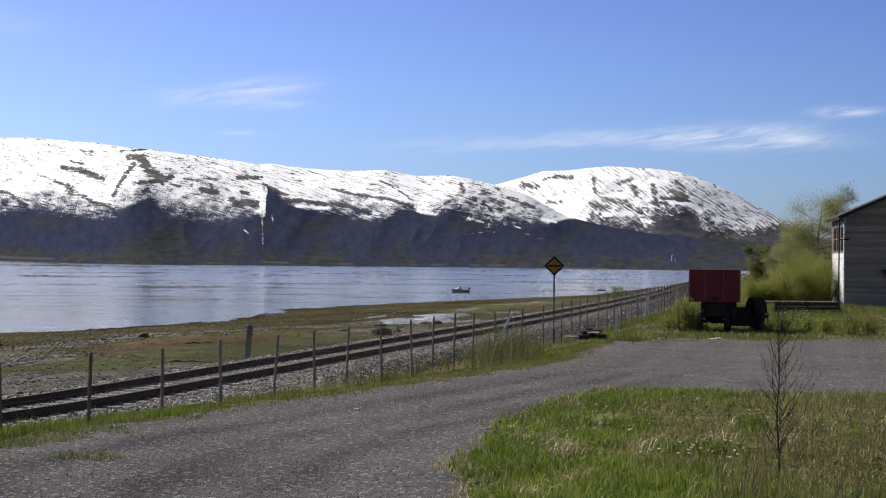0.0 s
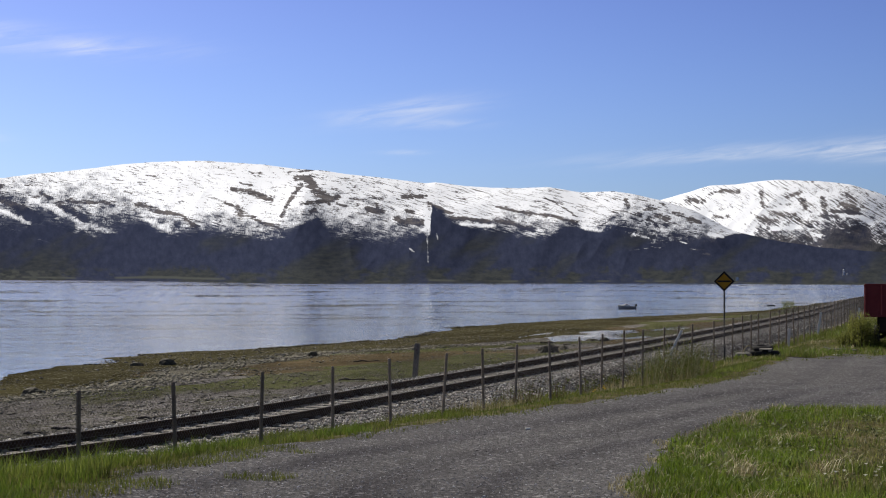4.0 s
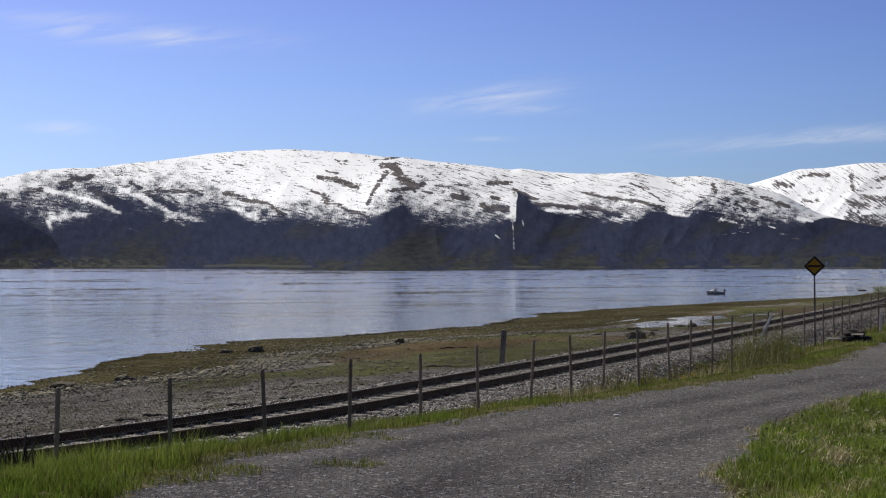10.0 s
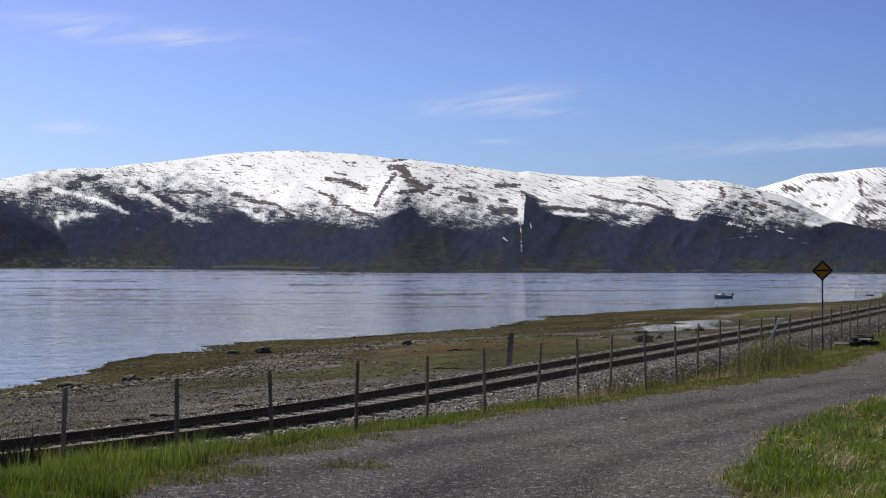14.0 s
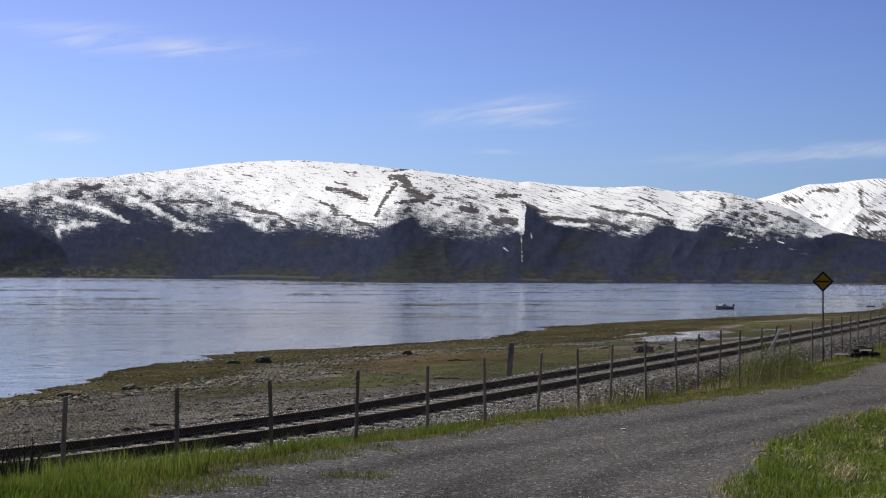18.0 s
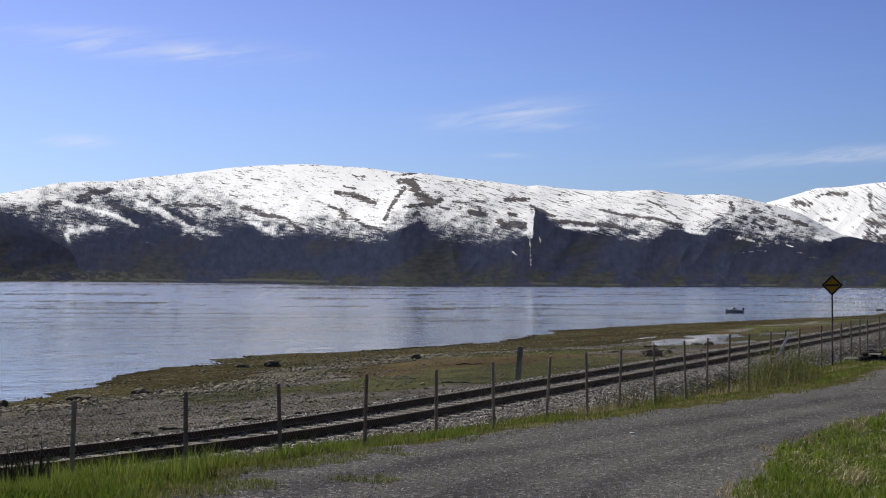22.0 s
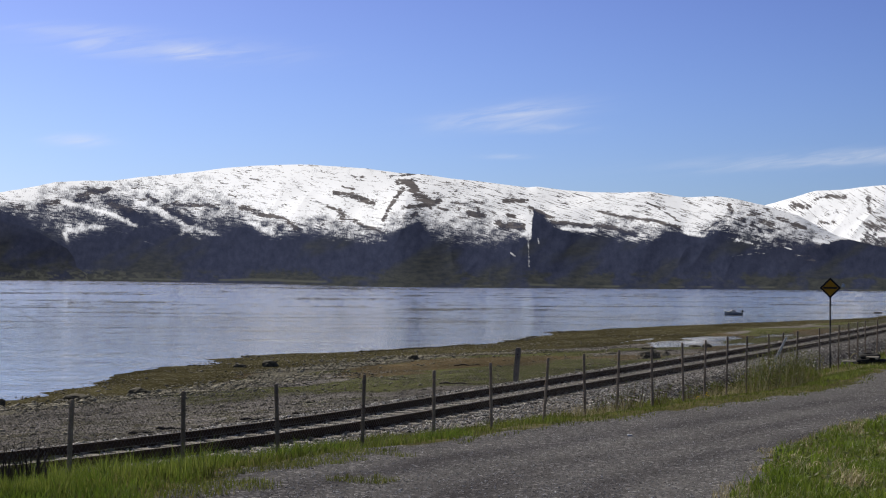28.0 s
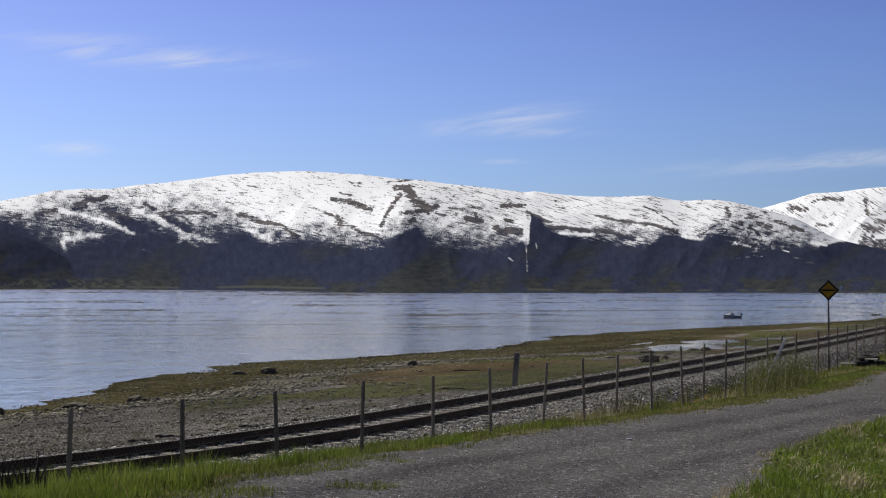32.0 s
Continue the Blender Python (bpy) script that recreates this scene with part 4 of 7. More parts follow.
ROCK_WEST = [(37.21, 2.90, 36.72, 3.14, 0.085, 5.5), (36.72, 3.07, 36.29, 3.16, 0.093, 5.5), (37.37, 2.73, 36.96, 2.84, 0.060, 4), (38.44, 2.57, 37.95, 2.69, 0.085, 4),
    (39.49, 2.46, 39.17, 2.49, 0.051, 3.5), (36.26, 2.74, 35.80, 2.49, 0.128, 4), (35.80, 2.53, 35.04, 2.07, 0.128, 4), (34.88, 2.95, 34.54, 2.76, 0.051, 5),
    (35.39, 3.22, 35.18, 3.20, 0.034, 4), (34.29, 2.58, 33.35, 2.01, 0.119, 3), (33.95, 2.67, 32.34, 2.61, 0.077, 3), (31.53, 2.62, 30.79, 2.37, 0.085, 5),
    (30.79, 2.34, 30.02, 2.22, 0.068, 4.5), (30.02, 2.21, 29.50, 1.84, 0.102, 3.5), (32.00, 3.06, 31.74, 2.98, 0.034, 4), (31.24, 3.64, 30.89, 3.60, 0.026, 4)]
ROCK_EAST = [(18.53, 2.55, 17.67, 2.35, 0.043, 4), (17.67, 2.35, 16.55, 2.21, 0.060, 4), (16.55, 2.21, 15.69, 1.96, 0.060, 4), (18.53, 2.05, 18.01, 1.95, 0.085, 4),
    (18.01, 1.95, 17.23, 1.69, 0.051, 4.5), (13.87, 2.79, 13.78, 2.51, 0.051, 4.5), (13.53, 2.28, 13.35, 2.23, 0.068, 4), (13.07, 2.47, 12.83, 2.42, 0.077, 4),
    (12.73, 2.23, 12.39, 2.06, 0.093, 4), (12.14, 2.30, 11.81, 2.22, 0.060, 4), (11.64, 2.08, 11.23, 1.96, 0.060, 4.5), (13.07, 2.06, 12.80, 1.89, 0.077, 3),
    (16.81, 2.90, 16.21, 2.56, 0.026, 3), (16.21, 2.56, 15.65, 2.18, 0.026, 3.5), (14.75, 1.89, 13.99, 2.32, 0.026, 3), (14.33, 1.76, 13.74, 1.70, 0.051, 3)]
SNOW_TONGUES = [(37.83, 2.66, 36.96, 2.51, 0.077, 1.6), (36.96, 2.51, 36.13, 2.29, 0.077, 1.6), (36.13, 2.29, 35.37, 1.90, 0.085, 1.4), (35.21, 2.71, 34.37, 2.38, 0.077, 1.1),
    (34.37, 2.38, 33.35, 1.80, 0.119, 1.3), (33.35, 1.84, 32.33, 1.59, 0.077, 0.9), (31.22, 2.04, 30.44, 1.66, 0.093, 1.5), (34.95, 1.32, 34.40, 1.14, 0.026, 1.9),
    (37.73, 1.57, 37.65, 1.29, 0.060, 2), (37.61, 1.69, 36.54, 1.79, 0.119, 1.3), (21.13, 2.86, 21.10, 1.73, 0.070, 3.6), (21.10, 1.73, 21.04, 1.62, 0.119, 3),
    (21.09, 1.62, 21.07, 0.91, 0.026, 3), (21.07, 0.91, 21.05, 0.51, 0.051, 3.2), (20.75, 1.56, 20.70, 1.36, 0.043, 3.5), (21.72, 1.02, 21.36, 0.70, 0.043, 2)]
SNOW_LOW = [(26.44, 0.76, 26.56, 0.47, 0.026, 2.6), (19.83, 1.91, 18.66, 1.86, 0.051, 1.6), (20.05, 2.22, 18.92, 2.17, 0.034, 2), (15.05, 1.33, 14.83, 0.68, 0.017, 1.6),
    (14.83, 0.68, 14.78, 0.34, 0.017, 2.1), (14.78, 0.34, 14.59, 0.17, 0.030, 2.2), (14.20, 1.22, 13.95, 1.13, 0.026, 1.5), (13.74, 0.95, 13.06, 1.04, 0.017, 1.5),
    (12.98, 1.09, 12.64, 1.04, 0.026, 1.2), (11.93, 1.28, 11.72, 1.21, 0.026, 1.5), (11.56, 1.01, 11.31, 0.97, 0.026, 1.5), (11.22, 0.83, 10.89, 0.81, 0.021, 2),
    (10.19, 0.64, 9.99, 0.61, 0.017, 2), (15.44, 1.78, 14.75, 1.65, 0.068, 1.3), (13.57, 1.53, 13.06, 1.41, 0.043, 1.1), (10.90, 1.54, 10.40, 1.43, 0.051, 2)]
# the first two strokes paint shade on the peak's snow
PEAK_ROCK_SHADE = [(10.45, 3.09, 9.87, 3.07, 0.094, 6), (11.57, 2.76, 11.14, 2.72, 0.125, 6), (10.95, 2.94, 10.70, 3.05, 0.063, 5), (9.06, 3.04, 8.99, 2.59, 0.084, 5.5),
    (8.99, 2.59, 8.80, 2.38, 0.063, 5), (8.22, 2.85, 7.72, 3.00, 0.094, 5), (9.09, 2.10, 8.79, 2.01, 0.136, 4.5), (8.74, 2.35, 7.95, 2.19, 0.146, 4.5),
    (7.84, 2.08, 7.31, 1.85, 0.104, 3), (7.64, 2.76, 7.51, 2.42, 0.084, 5), (6.92, 2.79, 6.83, 2.23, 0.094, 4.5), (6.84, 2.23, 5.74, 2.28, 0.157, 4.5),
    (6.32, 2.55, 5.74, 2.39, 0.146, 4.5), (6.06, 2.94, 5.76, 2.60, 0.094, 3.5), (8.38, 2.61, 8.06, 2.57, 0.052, 3.5), (10.71, 2.17, 10.18, 2.13, 0.084, 5)]
PEAK_SNOW = [(10.50, 1.88, 9.85, 1.49, 0.104, 2), (9.85, 1.57, 9.43, 1.37, 0.094, 3), (6.68, 2.25, 5.53, 2.09, 0.042, 5), (5.53, 2.09, 5.21, 1.86, 0.052, 3.5),
    (8.90, 2.43, 7.84, 2.38, 0.042, 2.5), (7.26, 1.51, 7.04, 1.47, 0.052, 3), (4.58, 1.60, 4.17, 1.47, 0.052, 2), (8.69, 1.71, 7.73, 1.80, 0.063, 1.8)]


def strokes(u, v, rows, wob):
    """Soft brush strokes along straight lines, their edges roughened."""
    total = np.zeros(u.shape)
    for u0, v0, u1, v1, w, amount in rows:
        du, dv = u1 - u0, v1 - v0
        k = np.clip(((u - u0) * du + (v - v0) * dv) / (du * du + dv * dv), 0, 1)
        d = np.hypot((u - u0 - k * du) * 0.8, v - v0 - k * dv) / (w * (0.45 + 1.35 * wob))
        total = np.maximum(total, amount * np.exp(-np.minimum(d, 4) ** 2.2))
    return total


def build_mountain(name, a0, v0, v1, a1, na, ns, d_shore, run, table, z0, foot_t, full_t, rocks, drifts, streak, seed, green_top, mottle, label, forest=lambda u: 1.0 + 0 * u, lines=lambda u, s: 0 * u, closed=lambda u: 2.0 + 0 * u, bare=0.0, thin=lambda u: 0 * u):
    a = np.concatenate([np.linspace(a0, v0, 40)[:-1], np.linspace(v0, v1, na), np.linspace(v1, a1, 40)[1:]])
    na = len(a)
    s = np.concatenate([np.linspace(0, 1, ns), [1.03, 1.12, 1.3]])
    A, S = np.meshgrid(a, s)
    d0 = d_shore(A)
    d1 = np.minimum(d0 + run, 4850)
    top = ridge_line(A, table) + 0.0004 * (fbm(A * 3.1, A * 0, 4, seed + 2) - 0.5)
    body = eased(A, [p[0] for p in table], [p[1] for p in table], 1.1)
    prof = 1 - (1 - np.clip(S, 0, 1)) ** 1.55
    D = d0 + (d1 - d0) * S
    gully = fbm(A * 0.42 + 0.5 * S + 0.25 * fbm(A * 0.7, S * 3, 3, seed + 9), S * 2.6, 2, seed, 0.42)
    foot = (z0 - EYE_Z) / d0
    rise = foot + (body + (top - body) * step(0.72, 1.0, S) - foot) * prof
    rise += body * 0.17 * (gully - 0.5) * np.sin(np.pi * np.clip(S, 0, 1) ** 0.8)
    fold = 1 - np.abs(2 * fbm(A * 0.55 + 1.3 * S, S * 1.6 + 0.4 * fbm(A * 0.5, S * 2, 2, seed + 7), 3, seed + 6, 0.5) - 1)
    rise += body * 0.07 * (fold - 0.7) * step(0.0, 0.12, S) * step(0.85, 0.4, S)
    rise = np.minimum(rise, top * (1 - 0.02 * (1 - np.clip(S, 0, 1))))
    Z = EYE_Z + rise * D
    Z = np.where(S > 1, Z - (S - 1) * 260, Z)
    ar = np.radians(A)
    V = np.stack([(-D * np.sin(ar)).ravel(), (D * np.cos(ar)).ravel(), Z.ravel()], 1)
    n0, n1 = len(s), na
    idx = np.arange(n0 * n1).reshape(n0, n1)
    F = np.stack([idx[:-1, :-1], idx[1:, :-1], idx[1:, 1:], idx[:-1, 1:]], -1).reshape(-1, 4)
    ob = thing_np(name, V, F, M_MOUNT, True)
    u, v = A, np.degrees((Z - EYE_Z) / D)
    warp = 0.2 * (fbm(u * 0.6, v * 1.0, 3, seed + 20) - 0.5)
    fine = fbm(u * 9, v * 11, 4, seed + 12, 0.65)
    broad = fbm(u * 0.7, v * 1.3, 4, seed + 13)
    lo = np.interp(u, [p[0] for p in foot_t], [p[1] for p in foot_t])
    hi = np.interp(u, [p[0] for p in full_t], [p[1] for p in full_t])
    h = (v - lo) / np.maximum(hi - lo, 0.06) - thin(u)
    cover = np.minimum(np.interp(h, [-1.5, -0.5, 0.1, 0.9, 1.5], [-3.0, -1.3, 0.1, 1.3, 2.6]), closed(u)) + 0.9 * (broad - 0.5)
    jag = fbm(u * 5 + 2 * v, v * 9, 4, seed + 14, 0.7)
    ur, vr = u + 0.10 * (jag - 0.5), v + 0.07 * (fine - 0.5)
    # crags, and shaded hollows painted as ground without snow
    crag_shade = strokes(ur, vr, rocks, fbm(u * 14, v * 18, 3, seed + 15, 0.7))
    cover -= np.minimum(0.78 * crag_shade, 3.4)
    # drifts and crags break each other up most where the cover opens
    layer(ob.data, "broken", np.maximum(np.exp(-((h - 0.55) / 0.6) ** 2), 0.9 * np.clip(crag_shade / 3, 0, 1)).ravel())
    drift = strokes(u + 0.05 * (fine - 0.5), v, drifts, fine)
    cover += drift
    zero = np.zeros(u.size)
    layer(ob.data, "snow", cover.ravel())
    layer(ob.data, "side", step(20, 28, u).ravel())
    layer(ob.data, "mottle", (mottle + 0.5 * np.exp(-((u - 12.9) / 1.3) ** 2) * step(2.1, 0.9, h) * (seed == 100)).ravel())
    # bare birch stands thicken down the slope
    layer(ob.data, "trees", (forest(u) * np.interp(h + 0.9 * (broad - 0.5), [-0.6, -0.1, 0.3, 0.8, 1.3, 1.9], [1.3, 0.92, 0.74, 0.50, 0.24, 0.0]) - 0.4 * np.clip(drift, 0, 1.6)).ravel())
    layer(ob.data, "lines", lines(u, h).ravel())
    for key, angle in (("lie_a", streak), ("lie_b", streak - 8)):
        c, sn = math.cos(radians(angle)), math.sin(radians(angle))
        vector_layer(ob.data, key, np.stack([(-u * c - (v + warp) * sn).ravel(), (-u * sn + (v + warp) * c).ravel(), zero + seed], 1))
    vector_layer(ob.data, "angles", np.stack([u.ravel(), v.ravel(), zero + seed], 1))
    # eastwards a paler brown is blended in, part bare ground, part painted haze
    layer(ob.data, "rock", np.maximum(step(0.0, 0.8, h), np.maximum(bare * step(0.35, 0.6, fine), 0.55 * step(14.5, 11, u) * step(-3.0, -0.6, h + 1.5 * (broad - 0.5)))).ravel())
    # pale shore line; the dark slope below it stands in for the water's reflection
    strip = (S > 0.016) * (S < 0.026) * step(0.45, 0.6, fbm(u * 1.5, u * 0, 3, seed + 40))
    layer(ob.data, "field", np.maximum(strip * 0.8, step(0.42, 0.1, v) * step(0.50, 0.62, fbm(u * 4.5, v * 12, 5, seed + 41, 0.65)) * (0.2 + 0.8 * step(33, 37, u)) * 0.9).ravel())
    # paler olive spurs come down slantwise between the ravines
    spur = fbm(u * 0.55 + 0.55 * v, v * 0.5, 4, seed + 17)
    layer(ob.data, "green", np.maximum(step(green_top, green_top * 0.3, v + 0.5 * (fine - 0.5)) * step(0.4, 0.6, fbm(u * 1.3, v * 2.5, 3, seed + 18)) * 0.9, 0.8 * step(0.46, 0.66, spur) * step(2.0, 0.9, v)).ravel())
    return tagged(ob, label, "mountain", kind="structure")


build_mountain("mountain_ridge", -30, 4.0, 42.5, 75, 1500, 170, mirrored_shore_d, 1600, MAIN, WATER_Z - 0.3, SNOW_FOOT, SNOW_FULL, ROCK_SHADE_HOLLOW + ROCK_SHADE_CLIFF + ROCK_WEST + ROCK_EAST, SNOW_TONGUES + SNOW_LOW,
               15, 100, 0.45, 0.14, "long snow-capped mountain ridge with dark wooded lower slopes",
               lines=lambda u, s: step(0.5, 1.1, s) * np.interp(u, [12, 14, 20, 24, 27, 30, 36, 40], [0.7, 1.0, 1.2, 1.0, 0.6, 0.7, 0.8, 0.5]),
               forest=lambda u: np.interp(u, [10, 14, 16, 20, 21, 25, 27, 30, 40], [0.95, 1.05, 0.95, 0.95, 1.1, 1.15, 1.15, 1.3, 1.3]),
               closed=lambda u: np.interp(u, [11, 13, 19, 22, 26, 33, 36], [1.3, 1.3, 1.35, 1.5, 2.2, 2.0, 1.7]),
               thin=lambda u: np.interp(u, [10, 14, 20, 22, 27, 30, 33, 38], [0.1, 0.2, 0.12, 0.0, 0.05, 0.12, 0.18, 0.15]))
build_mountain("mountain_peak", -25, 0.5, 14.5, 17, 650, 135, lambda a: np.interp(a, [-30, 30], [3050, 3050]), 1500, BACK, WATER_Z - 0.3, PEAK_FOOT, PEAK_FULL, [(*r[:4], r[4] * 0.85, r[5] * 0.75) for r in PEAK_ROCK_SHADE], PEAK_SNOW,
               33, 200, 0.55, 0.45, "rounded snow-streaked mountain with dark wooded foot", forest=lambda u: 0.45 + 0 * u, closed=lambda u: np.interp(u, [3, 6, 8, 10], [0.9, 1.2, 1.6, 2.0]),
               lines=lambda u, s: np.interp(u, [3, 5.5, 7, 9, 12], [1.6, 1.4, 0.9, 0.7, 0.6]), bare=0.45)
HILL = [(35.2, -0.0005), (35.9, 0.001), (36.7, 0.0077), (37.5, 0.0164), (38.8, 0.0295), (40, 0.0351), (43, 0.042), (50, 0.046), (70, 0.03)]
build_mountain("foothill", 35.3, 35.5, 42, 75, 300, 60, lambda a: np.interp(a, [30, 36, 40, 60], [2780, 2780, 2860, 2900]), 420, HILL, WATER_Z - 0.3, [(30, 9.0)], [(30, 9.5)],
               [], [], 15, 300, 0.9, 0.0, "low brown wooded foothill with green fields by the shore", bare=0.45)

# ---- scatter of stones and grass ----
OCT_F = np.array([(0, 2, 4), (2, 1, 4), (1, 3, 4), (3, 0, 4), (2, 0, 5), (1, 2, 5), (3, 1, 5), (0, 3, 5)])
OCT_V = np.array([(1, 0, 0), (-1, 0, 0), (0, 1, 0), (0, -1, 0), (0, 0, 1), (0, 0, -1)], dtype=np.float64)


def stones(name, x, y, z, r, material, flat=0.65, sink=0.25):
    """Many broken stones in one mesh, each of its own shape and turn."""
    n = len(x)
    v = OCT_V[None] * rng.uniform(0.65, 1.2, (n, 6, 3)) + rng.uniform(-0.25, 0.25, (n, 6, 3))
    v *= np.stack([rng.uniform(0.7, 1.3, n), rng.uniform(0.7, 1.3, n), np.full(n, flat)], 1)[:, None] * r[:, None, None]
    a = rng.uniform(0, 2 * np.pi, n)
    c, s = np.cos(a)[:, None], np.sin(a)[:, None]
    vx, vy = v[..., 0] * c - v[..., 1] * s, v[..., 0] * s + v[..., 1] * c
    V = np.stack([vx + x[:, None], vy + y[:, None], v[..., 2] + (z + r * (flat - sink))[:, None]], -1).reshape(-1, 3)
    F = (OCT_F[None] + (np.arange(n) * 6)[:, None, None]).reshape(-1, 3)
    return thing_np(name, V, F, material)


def blades(name, x, y, z, h, w, lean, material):
    """Grass: bent, pointed blades."""
    n = len(x)
    a = rng.uniform(0, 2 * np.pi, n)
    b = rng.uniform(0, 2 * np.pi, n)
    wx, wy = np.cos(a) * w / 2, np.sin(a) * w / 2
    lx, ly = np.cos(b) * lean * h, np.sin(b) * lean * h
    zm = z + h * 0.55
    P = np.empty((n, 5, 3))
    P[:, 0] = np.stack([x - wx, y - wy, z - 0.02], 1)
    P[:, 1] = np.stack([x + wx, y + wy, z - 0.02], 1)
    P[:, 2] = np.stack([x + wx * 0.75 + lx * 0.35, y + wy * 0.75 + ly * 0.35, zm], 1)
    P[:, 3] = np.stack([x - wx * 0.75 + lx * 0.35, y - wy * 0.75 + ly * 0.35, zm], 1)
    P[:, 4] = np.stack([x + lx, y + ly, z + h * np.sqrt(np.maximum(1 - lean * lean * 0.6, 0.2))], 1)
    base = (np.arange(n) * 5)[:, None, None]
    F = (np.array([(0, 1, 2), (0, 2, 3), (3, 2, 4)])[None] + base).reshape(-1, 3)
    return thing_np(name, P.reshape(-1, 3), F, material)


def sow(n, x0, x1, y0, y1, keep, near=1.0):
    """Random places in a strip, denser towards the camera, where keep() says so."""
    y = y0 + (y1 - y0) * rng.uniform(0, 1, n) ** near
    x = rng.uniform(x0, x1, n)
    k = keep(x, y)
    return x[k], y[k]


# ballast stones along the track
x, y = sow(110000, -22.0, -11.5, 12, 110, lambda x, y: (x - far_bend(y) < bed_edge(y)) & (x - track_bend(y) > -18.6), 1.8)
tagged(stones("ballast_stones", x, y, land_z(x, y), rng.uniform(0.017, 0.045, len(x)), M_STONE), "loose pale grey ballast stones along the track", "stones", kind="stuff")
# stones on the lane
x, y = sow(42000, -9.5, 4, 10.5, 48, in_road, 2.4)
tagged(stones("road_stones", x, y, land_z(x, y), rng.uniform(0.004, 0.010, len(x)) * (1 + 0.9 * (rng.uniform(0, 1, len(x)) > 0.94)), M_PEBBLE, 0.5, 0.35), "loose grey stones on the gravel lane", "stones", kind="stuff")
# small wet stones and weed along the water's edge
y = 30 + 230 * rng.uniform(0, 1, 9000) ** 1.5
x = -18.6 + (shore_x(y) + 18.6) * (0.985 + rng.normal(0, 0.012, len(y)))
k = fbm(x * 0.3, y * 0.22, 4, 64) > rng.uniform(0.52, 0.70, len(y))
x, y = x[k], y[k]
tagged(stones("tide_line_stones", x, y, land_z(x, y), 0.03 + 0.16 * rng.uniform(0, 1, len(x)) ** 3, M_BOULDER, 0.4, 0.2), "small wet weedy stones along the tide line", "stones", kind="stuff")
x, y = sow(15000, -9.5, 4, 10.5, 46, in_road, 2.2)
tagged(stones("pale_road_stones", x, y, land_z(x, y), rng.uniform(0.006, 0.014, len(x)), M_PEBBLE, 0.55, 0.3), "larger pale stones strewn over the gravel lane", "stones", kind="stuff")
# shingle on the foreshore: a belt of larger stones, fewer on the flats
sx_all = lambda x, y: (x + 18.6) / (shore_x(y) + 18.6)
x, y = sow(42000, -58, -18.6, 32, 150, lambda x, y: (sx_all(x, y) < 1.0) & (fbm(x * 0.16, y * 0.09, 4, 61) + 0.45 * np.exp(-((sx_all(x, y) - wrack_edge(y) + 0.05) / 0.05) ** 2) + 0.10 * (y < 66) > rng.uniform(0.42, 0.95, len(x))), 1.3)
tagged(stones("shore_stones", x, y, land_z(x, y), 0.025 + 0.10 * rng.uniform(0, 1, len(x)) ** 4, M_SHINGLE, 0.45, 0.3), "scattered grey shingle on the foreshore", "stones", kind="stuff")
y = 46 + 62 * rng.uniform(0, 1, 16000)
x = -18.6 + (shore_x(y) + 18.6) * (wrack_edge(y) - 0.05 + rng.normal(0, 0.045, len(y)))
k = fbm(x * 0.35, y * 0.25, 3, 42) > rng.uniform(0.35, 0.62, len(y))
x, y = x[k], y[k]
tagged(stones("belt_shingle", x, y, land_z(x, y), 0.03 + 0.10 * rng.uniform(0, 1, len(x)) ** 2.5, M_BELT, 0.5, 0.25), "belt of pale rounded shingle above the wrack", "stones", kind="stuff")
# close-packed small shingle on the upper shore
x, y = sow(110000, -40, -18.3, 16, 78, lambda x, y: (sx_all(x, y) < wrack_edge(y) - 0.04 * rng.uniform(0, 1, len(x))) & (x - track_bend(y) < -18.2) & (fbm(x * 0.5, y * 0.22, 5, 62, 0.62) + 0.10 * step(58, 42, y) > rng.uniform(0.37, 0.62, len(x))), 1.5)
tagged(stones("upper_shore_shingle", x, y, land_z(x, y), 0.014 + 0.030 * rng.uniform(0, 1, len(x)) ** 2, M_SHINGLE, 0.5, 0.25), "close-packed small grey shingle on the upper shore", "stones", kind="stuff")
x, y = sow(9000, -42, -18.3, 16, 100, lambda x, y: (sx_all(x, y) < wrack_edge(y)) & (x - track_bend(y) < -18.2) & (fbm(x * 0.35, y * 0.2, 4, 63) > rng.uniform(0.40, 0.70, len(x))), 1.4)
tagged(stones("shore_cobbles", x, y, land_z(x, y), 0.03 + 0.10 * rng.uniform(0, 1, len(x)) ** 3.5, M_BELT, 0.5, 0.25), "pale flat cobbles strewn over the shingle and weed flats", "stones", kind="stuff")
x, y = sow(9000, -62, -18.6, 45, 240, lambda x, y: (sx_all(x, y) > wrack_edge(y)) & (sx_all(x, y) < 1.03) & (fbm(x * 0.2, y * 0.12, 4, 66) > 0.52))
tagged(stones("wrack_clumps", x, y, land_z(x, y), 0.04 + 0.10 * rng.uniform(0, 1, len(x)) ** 2, M_BOULDER, 0.3), "dark weed-covered stones near the water's edge", "stones", kind="stuff")


def green_patch(x, y):
    return fbm(x * 0.55, y * 0.4, 3, 71)


on_turf = lambda x, y: ~in_road(x, y)
# verge between lane and fence
x, y = sow(76000, -12.3, -7.6, 11, 62, lambda x, y: on_turf(x, y) & (x - far_bend(y) > bed_edge(y) - 0.1 - 0.5 * (fbm(x, y * 0.8, 3, 76) - 0.3) * step(24, 30, y)) & (rng.uniform(0, 1, len(x)) < 0.3 + 0.7 * step(-8.5, -10.2, x)), 1.7)
lush = step(0.42, 0.62, green_patch(x, y)) * step(-9.0, -10.4, x)
